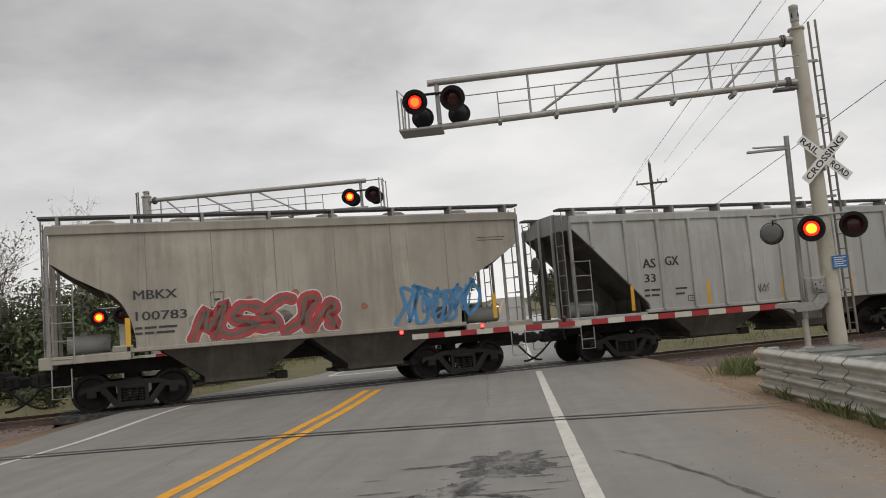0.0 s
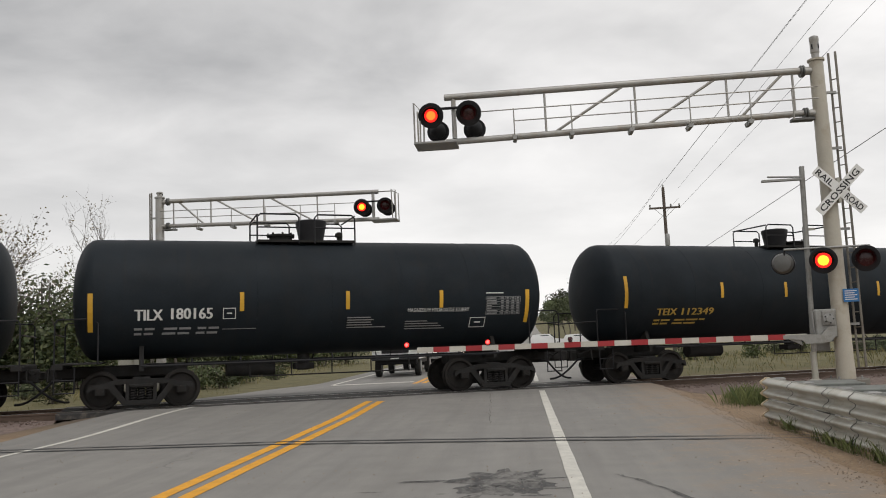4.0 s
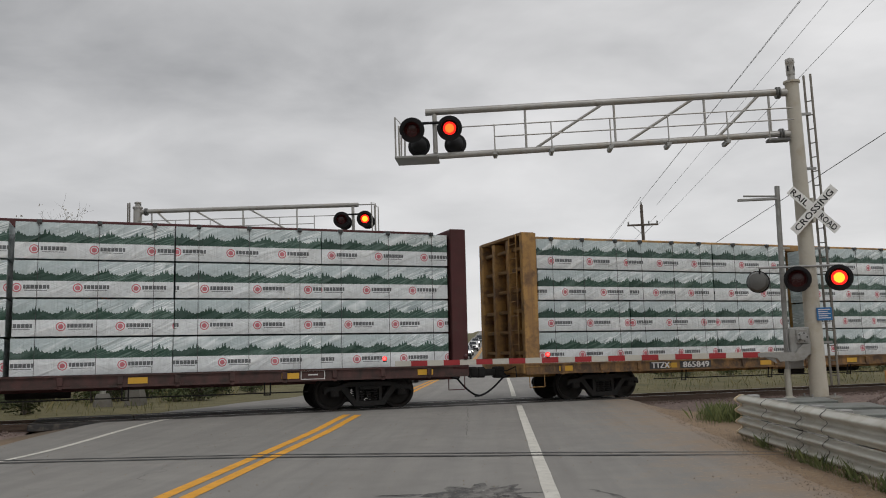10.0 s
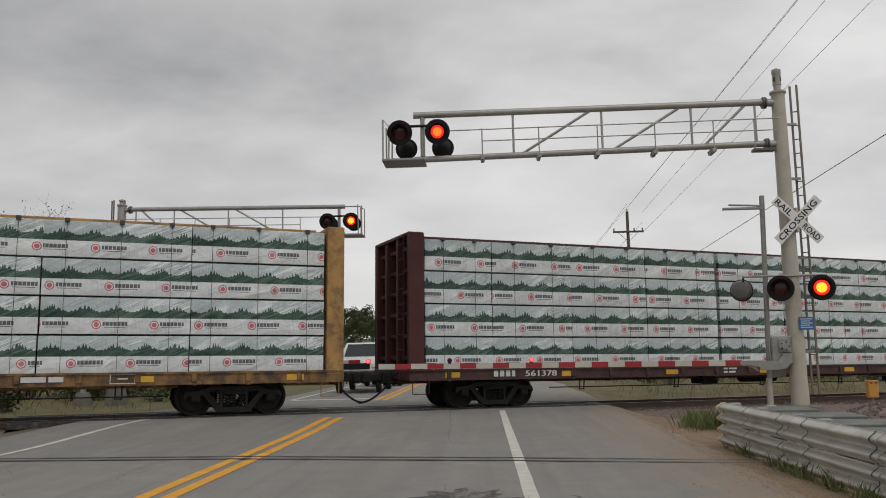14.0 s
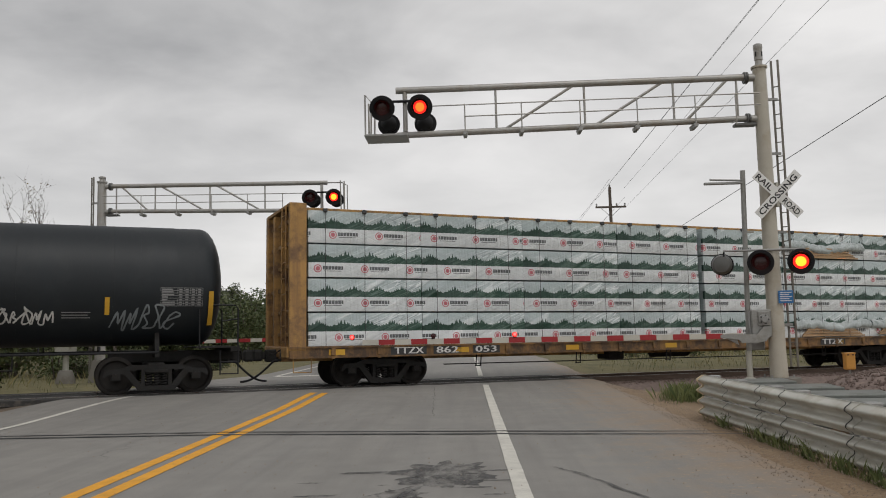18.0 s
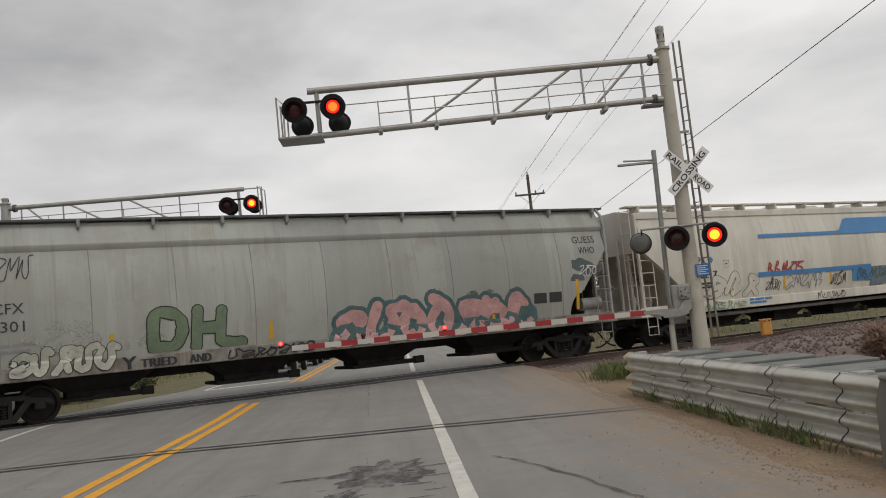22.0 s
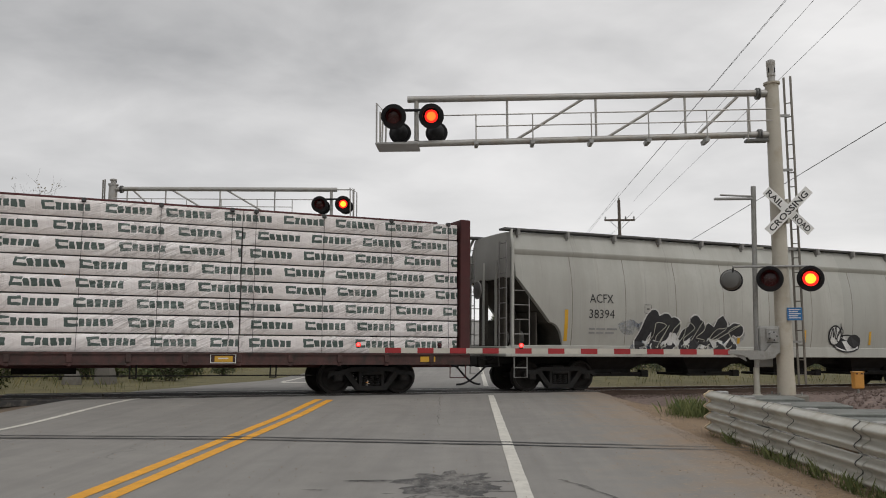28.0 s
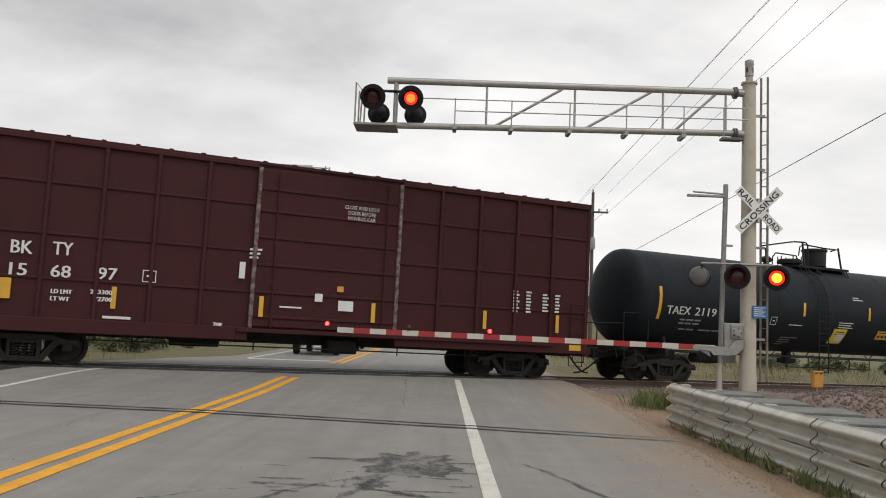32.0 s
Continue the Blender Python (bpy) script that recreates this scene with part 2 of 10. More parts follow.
# ---- materials ----
def asphalt():
    m, nt, b = bare("asphalt")
    v = coords(nt)
    x, y, z = split(nt, v)
    big, mid, grit = noise_of(nt, v, 0.35, 4), noise_of(nt, v, 2.2, 5), noise_of(nt, v, 90, 2)
    c = blend(nt, (big * 0.5 + mid * 0.5).ramp(0.35, 0.65), (0.196, 0.187, 0.172), (0.27, 0.257, 0.236))
    # wheel paths run along the lane, polished and paler
    lane = (((x + 1.45) * 1.0).absd() - 0.85).absd().ramp(0.0, 0.6, 1, 0)
    c = blend(nt, lane * mid.ramp(0.3, 0.7, 0.1, 0.45), c, (0.275, 0.266, 0.25))
    drag = noise_of(nt, coords(nt, (3.2, 0.14, 1)), 1.0, 5, 0.6)
    c = blend(nt, drag.ramp(0.46, 0.7, 0, 0.5), c, (0.165, 0.158, 0.148))
    c = blend(nt, drag.ramp(0.44, 0.28, 0, 0.4), c, (0.3, 0.285, 0.26))
    c = blend(nt, grit.ramp(0.55, 0.75, 0, 0.7), c, (0.26, 0.25, 0.24))
    c = blend(nt, grit.ramp(0.25, 0.42, 0.4, 0), c, (0.06, 0.06, 0.06))
    # dust carried in from the shoulder
    c = blend(nt, (x + (mid - 0.5) * 3.0 + (big - 0.5) * 2.0 - (y - 9.0).absd() * 0.05).ramp(1.5, 3.6, 0, 0.9), c, (0.28, 0.19, 0.115))
    c = blend(nt, (x + mid * 2.0).ramp(2.2, 3.6) * noise_of(nt, v, 14, 4).ramp(0.58, 0.66, 0, 0.8), c, (0.36, 0.27, 0.18))
    vo = nt.nodes.new("ShaderNodeTexVoronoi")
    vo.feature = "DISTANCE_TO_EDGE"
    vo.inputs["Scale"].default_value = 0.16
    wv = nt.nodes.new("ShaderNodeVectorMath")
    wv.operation = "ADD"
    nn = nt.nodes.new("ShaderNodeTexNoise")
    nn.inputs["Scale"].default_value, nn.inputs["Detail"].default_value = 1.4, 5
    nt.links.new(v, nn.inputs["Vector"])
    nt.links.new(v, wv.inputs[0])
    nt.links.new(nn.outputs[1], wv.inputs[1])
    nt.links.new(wv.outputs[0], vo.inputs["Vector"])
    crack = E(nt, vo.outputs["Distance"]).ramp(0.0, 0.004, 1, 0) * big.ramp(0.57, 0.65)
    c = blend(nt, crack * 0.45, c, (0.04, 0.04, 0.04))
    nt.links.new(c, b.inputs["Base Color"])
    nt.links.new((grit * 0.2 + mid * 0.15 + 0.55).s, b.inputs["Roughness"])
    bumped(nt, b, grit * 0.7 + mid * 0.3 - crack, 0.35, 0.006)


def ground_mat():
    m, nt, b = bare("dirt_ground")
    v = coords(nt)
    x, y, z = split(nt, v)
    big, mid, grit = noise_of(nt, v, 0.12, 4), noise_of(nt, v, 1.1, 6, 0.65), noise_of(nt, v, 25, 4)
    dirt = blend(nt, (mid * 0.6 + grit * 0.4).ramp(0.35, 0.65), (0.19, 0.128, 0.078), (0.32, 0.23, 0.145))
    dirt = blend(nt, grit.ramp(0.6, 0.75), dirt, (0.34, 0.28, 0.21))
    grass = blend(nt, (grit * 0.5 + mid * 0.5).ramp(0.35, 0.65), (0.06, 0.062, 0.024), (0.2, 0.17, 0.08))
    # bare verge close to the road and line, grass away from them
    verge = (x - 4).ramp(4.5, 9.0) + (x + 9.5).ramp(-4.0, -9.0)
    lat = (y - 23.24) * 0.9077 - x * 0.4196       # metres from the near rail
    beyond = lat.ramp(3.4, 6.5)
    bare_strip = lat.within(-5.0, 6.0)
    cover = (((verge * bare_strip.inv()).op("MAXIMUM", beyond)) + mid - 0.5).ramp(0.25, 0.75)
    sooty = (lat + mid * 1.6).ramp(-3.2, -1.0) * lat.lt(3.5)      # oily dust and fines beside the rails
    dirt = blend(nt, sooty * 0.7, dirt, (0.085, 0.07, 0.057))
    nt.links.new(blend(nt, cover, dirt, grass), b.inputs["Base Color"])
    b.inputs["Roughness"].default_value = 0.95
    bumped(nt, b, grit * 0.5 + mid * 0.5, 0.6, 0.03)


asphalt()
ground_mat()
mat("road_white", (0.6, 0.58, 0.52), 0.7, dirt=(0.4, 0.385, 0.35), dirt_at=(0.52, 0.8), scale=4, fine=60)
mat("road_yellow", (0.74, 0.345, 0.022), 0.7, dirt=(0.45, 0.26, 0.06), dirt_at=(0.54, 0.8), scale=4, fine=60)
mat("tar", (0.025, 0.025, 0.026), 0.55, var=0.3, fine=40)
mat("stain", (0.075, 0.074, 0.073), 0.7, var=0.3, scale=5, fine=70)


def worn_through(m, at=(0.38, 0.6), scale=9.0):
    """Lets the road show through a thin stain in a ragged pattern."""
    nt = m.node_tree
    b = nt.nodes["Principled BSDF"]
    v = coords(nt, (1, 0.55, 1))
    a = (noise_of(nt, v, scale, 6, 0.7) * 0.6 + noise_of(nt, v, scale / 5, 3) * 0.4).ramp(*at, 0.0, 0.85)
    nt.links.new(a.s, b.inputs["Alpha"])


worn_through(MATS["stain"])
mat("rail_steel", (0.12, 0.085, 0.065), 0.55, 0.6, var=0.3)
mat("rail_head", (0.42, 0.41, 0.40), 0.3, 0.9, var=0.15)
mat("tie_wood", (0.10, 0.075, 0.055), 0.9, var=0.35, scale=3, tone=0.5)
mat("panel_rubber", (0.034, 0.033, 0.032), 0.85, var=0.3, scale=3, dirt=(0.14, 0.12, 0.10), tone=0.4)
mat("ballast", (0.2, 0.15, 0.13), 0.95, var=0.45, scale=9, fine=45, bump=0.5, dist=0.03)
mat("stone", (0.24, 0.18, 0.155), 0.95, var=0.4, scale=6, tone=0.8)
mat("gravel_bits", (0.3, 0.24, 0.19), 0.95, var=0.4, tone=0.8)
mat("ladder_steel", (0.2, 0.185, 0.16), 0.6, 0.3, var=0.25, dirt=(0.12, 0.1, 0.08))
mat("galvanised", (0.45, 0.44, 0.39), 0.5, 0.4, var=0.16, scale=2, dirt=(0.3, 0.27, 0.2), dirt_at=(0.5, 0.85), streak=(0.36, 0.34, 0.3))
mat("rail_zinc", (0.52, 0.51, 0.455), 0.42, 0.35, var=0.14, scale=1.5, dirt=(0.34, 0.3, 0.22), dirt_at=(0.48, 0.8), streak=(0.42, 0.39, 0.33))
mat("gate_grey", (0.29, 0.29, 0.275), 0.55, 0.3, var=0.2, scale=3, dirt=(0.18, 0.165, 0.14), dirt_at=(0.5, 0.8))
mat("galvanised_dark", (0.3, 0.3, 0.29), 0.55, 0.5, var=0.2)
mat("cream_paint", (0.44, 0.41, 0.345), 0.5, var=0.1, dirt=(0.32, 0.26, 0.18), dirt_at=(0.5, 0.8))
mat("rail_tan", (0.4, 0.29, 0.18), 0.6, var=0.2, scale=3, dirt=(0.2, 0.11, 0.06), dirt_at=(0.45, 0.75))
mat("patch_beige", (0.36, 0.3, 0.225), 0.6, var=0.15, dirt=(0.3, 0.2, 0.12))
mat("sill_grime", (0.075, 0.034, 0.03), 0.75, var=0.3, scale=2, dirt=(0.03, 0.024, 0.02), dirt_at=(0.42, 0.66), streak=(0.035, 0.025, 0.02))
mat("sill_ochre", (0.24, 0.13, 0.045), 0.7, var=0.3, scale=1.6, dirt=(0.055, 0.036, 0.026), dirt_at=(0.42, 0.6), streak=(0.07, 0.045, 0.03), streak_at=(0.5, 0.68))
mat("end_cream", (0.62, 0.5, 0.33), 0.5, var=0.15, dirt=(0.35, 0.25, 0.15))
mat("mast_paint", (0.36, 0.352, 0.335), 0.45, 0.35, var=0.12, scale=1.6, dirt=(0.3, 0.26, 0.2), dirt_at=(0.5, 0.8), streak=(0.3, 0.27, 0.22))
mat("black_metal", (0.018, 0.018, 0.02), 0.55, 0.0, var=0.3, spec=0.2)
mat("dark_iron", (0.027, 0.0265, 0.026), 0.8, 0.0, var=0.4, scale=3, dirt=(0.027, 0.023, 0.02), dirt_at=(0.45, 0.75), bump=0.3, spec=0.12)
mat("wheel_iron", (0.027, 0.025, 0.0235), 0.7, 0.1, var=0.35, scale=4, dirt=(0.036, 0.029, 0.024), dirt_at=(0.45, 0.75), spec=0.18)
mat("wheel_tread", (0.3, 0.29, 0.28), 0.35, 0.85, var=0.15)
mat("red_stripe", (0.32, 0.02, 0.024), 0.5, var=0.12)
mat("white_stripe", (0.52, 0.5, 0.44), 0.5, var=0.08, dirt=(0.4, 0.37, 0.32), dirt_at=(0.5, 0.9))
mat("sign_white", (0.72, 0.72, 0.7), 0.45, var=0.05, dirt=(0.5, 0.48, 0.43), dirt_at=(0.55, 0.9))
mat("sign_black", (0.02, 0.02, 0.02), 0.5)
mat("sign_blue", (0.02, 0.14, 0.36), 0.4, var=0.1)
mat("marker_orange", (0.55, 0.26, 0.05), 0.5, var=0.15)
mat("lamp_back", (0.11, 0.11, 0.105), 0.5, 0.2, var=0.25)
mat("concrete", (0.17, 0.16, 0.14), 0.9, var=0.2, fine=50, dirt=(0.12, 0.105, 0.085))
mat("pole_wood", (0.105, 0.085, 0.07), 0.9, var=0.3, streak=(0.08, 0.065, 0.05))
mat("wire", (0.11, 0.11, 0.115), 0.6, 0.3)
mat("bark", (0.13, 0.11, 0.095), 0.95, var=0.35, fine=50, bump=0.5)
# tank_black turns paler towards its crown, by height
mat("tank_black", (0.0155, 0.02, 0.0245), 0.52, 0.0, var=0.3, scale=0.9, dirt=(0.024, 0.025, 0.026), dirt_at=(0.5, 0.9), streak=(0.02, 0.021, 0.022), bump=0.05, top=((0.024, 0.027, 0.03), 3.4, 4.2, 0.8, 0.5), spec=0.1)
mat("tank_worn_black", (0.024, 0.027, 0.029), 0.55, 0.0, var=0.3, scale=0.8, dirt=(0.075, 0.075, 0.07), dirt_at=(0.45, 0.85), streak=(0.06, 0.058, 0.052), top=((0.095, 0.08, 0.062), 2.9, 4.1, 0.8, 0.75), spec=0.35)
mat("tank_slate", (0.0135, 0.0172, 0.0205), 0.5, 0.0, var=0.25, scale=0.7, dirt=(0.03, 0.034, 0.036), dirt_at=(0.5, 0.9), streak=(0.02, 0.022, 0.024), spec=0.35)
mat("stencil_white", (0.62, 0.62, 0.6), 0.6, var=0.12, fine=60)
mat("stencil_yellow", (0.45, 0.3, 0.06), 0.6, var=0.15, fine=60)
mat("stencil_grey", (0.25, 0.25, 0.25), 0.6, var=0.2)
mat("stencil_black", (0.035, 0.035, 0.037), 0.6, var=0.2)
mat("reflector_yellow", (0.66, 0.37, 0.03), 0.4, var=0.15, fine=40, tone=0.35)
mat("placard_yellow", (0.68, 0.56, 0.06), 0.5, var=0.1)
mat("placard_red", (0.5, 0.08, 0.07), 0.5, var=0.1)
mat("hopper_tan", (0.37, 0.34, 0.285), 0.6, panel=1.35, run=(0.2, 0.18, 0.15), var=0.1, scale=0.7, dirt=(0.22, 0.195, 0.155), dirt_at=(0.5, 0.85), streak=(0.23, 0.205, 0.165), streak_at=(0.52, 0.78), top=((0.2, 0.185, 0.165), 3.75, 4.35, 0.6, 0.6))
mat("hopper_clean", (0.44, 0.44, 0.405), 0.6, panel=1.6, run=(0.36, 0.35, 0.315), var=0.08, scale=0.7, dirt=(0.33, 0.32, 0.285), dirt_at=(0.5, 0.9), streak=(0.35, 0.33, 0.29), streak_at=(0.56, 0.85))
mat("hopper_grey", (0.385, 0.385, 0.37), 0.6, panel=1.6, run=(0.29, 0.28, 0.255), var=0.1, scale=0.7, dirt=(0.27, 0.26, 0.235), dirt_at=(0.5, 0.85), streak=(0.27, 0.25, 0.22), streak_at=(0.54, 0.8))
mat("hopper_green", (0.275, 0.285, 0.248), 0.6, panel=1.76, run=(0.185, 0.18, 0.15), var=0.09, scale=0.6, dirt=(0.2, 0.2, 0.165), dirt_at=(0.48, 0.85), streak=(0.19, 0.175, 0.135), streak_at=(0.53, 0.8))
mat("hopper_cream", (0.64, 0.61, 0.54), 0.55, panel=1.8, run=(0.48, 0.44, 0.37), var=0.07, scale=0.6, dirt=(0.45, 0.41, 0.34), dirt_at=(0.52, 0.9), streak=(0.42, 0.38, 0.31), streak_at=(0.56, 0.85))


def hopper_rusty():
    """Pale green paint with orange rust in patches along the roof edge and in runs below the seams."""
    m, nt, b = bare("hopper_rusty")
    v = coords(nt)
    x, y, z = split(nt, v)
    big, mid, fine = noise_of(nt, v, 0.6, 4), noise_of(nt, v, 2.2, 6, 0.65), noise_of(nt, v, 24, 3)
    c = blend(nt, (big * 0.65 + fine * 0.35).ramp(0.3, 0.7), (0.36, 0.395, 0.355), (0.44, 0.475, 0.425))
    c = blend(nt, noise_of(nt, coords(nt, (1.1, 0.3, 0.2)), 1.3, 5, 0.6).ramp(0.5, 0.72, 0, 0.6), c, (0.31, 0.29, 0.22))
    c = blend(nt, mid.ramp(0.6, 0.72, 0, 0.5), c, (0.34, 0.25, 0.15))
    rust = blend(nt, (fine * 0.5 + mid * 0.5).ramp(0.35, 0.65), (0.13, 0.06, 0.03), (0.38, 0.21, 0.095))
    high = noise_of(nt, coords(nt, (0.45, 0.3, 3.0)), 1.6, 6, 0.72).ramp(0.46, 0.6) * (z + mid * 0.1).ramp(3.98, 4.08)
    drips = noise_of(nt, coords(nt, (2.6, 0.3, 0.5)), 1.5, 5, 0.6).ramp(0.57, 0.68) * noise_of(nt, v, 0.35, 2).ramp(0.46, 0.58) * (z + mid * 0.6).ramp(3.55, 3.9)
    edge = high.op("MAXIMUM", drips * 0.8)
    c = blend(nt, edge * 0.9, c, rust)
    seam = (((x + 6.95) / 1.7375 + 0.5).fract() - 0.5).absd() * 1.7375
    runs = (seam - mid * 0.05).ramp(0.0, 0.03, 1, 0) * noise_of(nt, coords(nt, (0.6, 0.3, 0.7)), 1.4, 3).ramp(0.42, 0.6) * z.ramp(1.8, 3.4)
    c = blend(nt, runs * 0.85, c, rust)
    nt.links.new(c, b.inputs["Base Color"])
    b.inputs["Roughness"].default_value = 0.65
    bumped(nt, b, fine * 0.5 + mid * 0.5, 0.12, 0.004)


hopper_rusty()
mat("hopper_shade", (0.26, 0.255, 0.245), 0.7, var=0.2, dirt=(0.14, 0.125, 0.105))
mat("walk_steel", (0.1, 0.1, 0.1), 0.6, 0.2, var=0.3, scale=2, dirt=(0.06, 0.055, 0.05))
# cream made darker for the shade under the slope, plus grime
mat("cream_grime_shade", (0.4, 0.37, 0.31), 0.7, var=0.2, scale=1.0, dirt=(0.22, 0.19, 0.15), dirt_at=(0.45, 0.75), streak=(0.2, 0.17, 0.13))
mat("hopper_pale", (0.36, 0.375, 0.34), 0.6, panel=1.76, run=(0.29, 0.285, 0.245), var=0.09, scale=0.6, dirt=(0.26, 0.22, 0.16), dirt_at=(0.52, 0.82), streak=(0.24, 0.22, 0.18), streak_at=(0.55, 0.8))
mat("loose_film", (0.42, 0.46, 0.46), 0.35, var=0.35, scale=5, fine=20, dirt=(0.2, 0.24, 0.22), dirt_at=(0.5, 0.7))
# grime, with the shade below hopper ends mixed into the same colour
mat("hopper_grime_shade", (0.085, 0.078, 0.066), 0.8, var=0.3, scale=1.0, dirt=(0.045, 0.04, 0.035), dirt_at=(0.42, 0.75), streak=(0.12, 0.11, 0.09), spec=0.2)
mat("seam_dirt", (0.23, 0.215, 0.18), 0.7, var=0.3, fine=12)
mat("plank_steel", (0.17, 0.18, 0.165), 0.6, 0.3, var=0.2, dirt=(0.1, 0.1, 0.085))
mat("reflector_old", (0.33, 0.2, 0.06), 0.5, var=0.25, fine=40)
mat("blue_paint", (0.055, 0.2, 0.43), 0.5, var=0.1)
mat("patch_white", (0.62, 0.64, 0.62), 0.6, var=0.08)
worn_through(mat("panel_faded", (0.55, 0.58, 0.57), 0.6, var=0.1), (0.28, 0.5), 3.0)
mat("logo_teal", (0.16, 0.38, 0.47), 0.6, var=0.1)
mat("logo_red", (0.42, 0.12, 0.085), 0.65, var=0.2, fine=60)
mat("beam_yellow", (0.4, 0.225, 0.07), 0.65, var=0.18, scale=1.4, dirt=(0.11, 0.065, 0.04), dirt_at=(0.43, 0.64), streak=(0.2, 0.11, 0.055), streak_at=(0.5, 0.7))
mat("hopper_sill", (0.25, 0.24, 0.21), 0.7, var=0.2, scale=0.9, dirt=(0.11, 0.085, 0.065), dirt_at=(0.44, 0.62), streak=(0.13, 0.085, 0.055), streak_at=(0.52, 0.68))
mat("beam_maroon", (0.071, 0.022, 0.022), 0.6, var=0.25, scale=1.4, dirt=(0.06, 0.035, 0.03), dirt_at=(0.5, 0.8), spec=0.3)
mat("beam_inner", (0.26, 0.15, 0.055), 0.75, var=0.25, dirt=(0.12, 0.075, 0.04))
mat("box_maroon", (0.05, 0.0125, 0.0142), 0.6, var=0.12, scale=0.6, dirt=(0.036, 0.012, 0.011), dirt_at=(0.45, 0.85), streak=(0.034, 0.012, 0.011), bump=0.06, spec=0.18)
mat("door_worn", (0.2, 0.17, 0.15), 0.7, var=0.3, scale=3, dirt=(0.06, 0.022, 0.02), dirt_at=(0.42, 0.55))
mat("strap", (0.05, 0.05, 0.05), 0.6)
mat("raw_wood", (0.42, 0.28, 0.16), 0.8, var=0.2, fine=20)
for n, c in dict(pink=(0.5, 0.28, 0.265), red=(0.38, 0.05, 0.052), blue=(0.05, 0.2, 0.4), teal=(0.055, 0.115, 0.12), green=(0.2, 0.33, 0.18), black=(0.016, 0.016, 0.019), white=(0.6, 0.6, 0.58), brown=(0.3, 0.12, 0.07), cream=(0.46, 0.385, 0.265), maroon=(0.2, 0.04, 0.05), grey=(0.2, 0.22, 0.23), orange=(0.33, 0.115, 0.065), steel=(0.15, 0.185, 0.21), umber=(0.13, 0.1, 0.075), moss=(0.14, 0.19, 0.115), slate=(0.08, 0.105, 0.11), pale=(0.42, 0.42, 0.35)).items():
    mat("spray_" + n, c, 0.65, var=0.28, scale=2.5, fine=20, dirt=tuple(0.5 * q + (0.06 if n != "black" else 0.025) for q in c), dirt_at=(0.45, 0.75))
for n, c in dict(umber=(0.13, 0.1, 0.075), moss=(0.14, 0.19, 0.115), slate=(0.08, 0.105, 0.11), dusk=(0.11, 0.15, 0.23), pale=(0.46, 0.46, 0.4)).items():
    worn_through(mat("haze_" + n, c, 0.7, var=0.2, scale=2), (0.42, 0.66), 5.0)
glow("lamp_lit", (1.0, 0.015, 0.01), 1.7, (0.4, 0.02, 0.015))
glow("lamp_core", (1.0, 0.23, 0.012), 4.2, (0.5, 0.05, 0.02))
glow("lamp_core_red", (1.0, 0.11, 0.012), 2.8, (0.5, 0.05, 0.02))
glow("gate_lamp_lit", (1.0, 0.05, 0.045), 5.5, (0.5, 0.02, 0.02))
mat("lens_dark", (0.05, 0.008, 0.01), 0.25, var=0.2)


def rusty_tank():
    m, nt, b = bare("tank_rusty")
    v = coords(nt)
    x, y, z = split(nt, v)
    big, mid, fine = noise_of(nt, v, 0.45, 4), noise_of(nt, v, 1.6, 6, 0.65), noise_of(nt, v, 22, 3)
    st = noise_of(nt, coords(nt, (13, 0.25, 0.3)), 1.0, 5, 0.7)
    c = blend(nt, big.ramp(0.35, 0.65), (0.62, 0.45, 0.275), (0.52, 0.305, 0.165))
    c = blend(nt, (mid + big * 0.5).ramp(0.6, 0.95, 0, 0.6), c, (0.42, 0.18, 0.08))
    # rust runs down from the flanks, thicker towards the belly
    c = blend(nt, (st * 1.3 - (z - 1.1) * 0.5).ramp(-0.22, 0.2, 0, 0.65), c, (0.33, 0.15, 0.07))
    c = blend(nt, (st * 1.3 - (z - 1.1) * 0.55).ramp(-0.04, 0.3, 0, 0.95), c, (0.1, 0.046, 0.03))
    # burnt patches along the crown
    patch = noise_of(nt, coords(nt, (0.85, 0.3, 0.8)), 1.55, 2)
    c = blend(nt, patch.ramp(0.45, 0.57, 0, 0.95) * (z + mid * 0.4).ramp(3.3, 3.65), c, (0.23, 0.065, 0.035))
    ends = x.absd().ramp(6.9, 7.4)
    c = blend(nt, ends * 0.7, c, (0.52, 0.45, 0.35))
    nt.links.new(c, b.inputs["Base Color"])
    b.inputs["Roughness"].default_value = 0.7
    bumped(nt, b, fine * 0.5 + mid * 0.5, 0.15, 0.005)


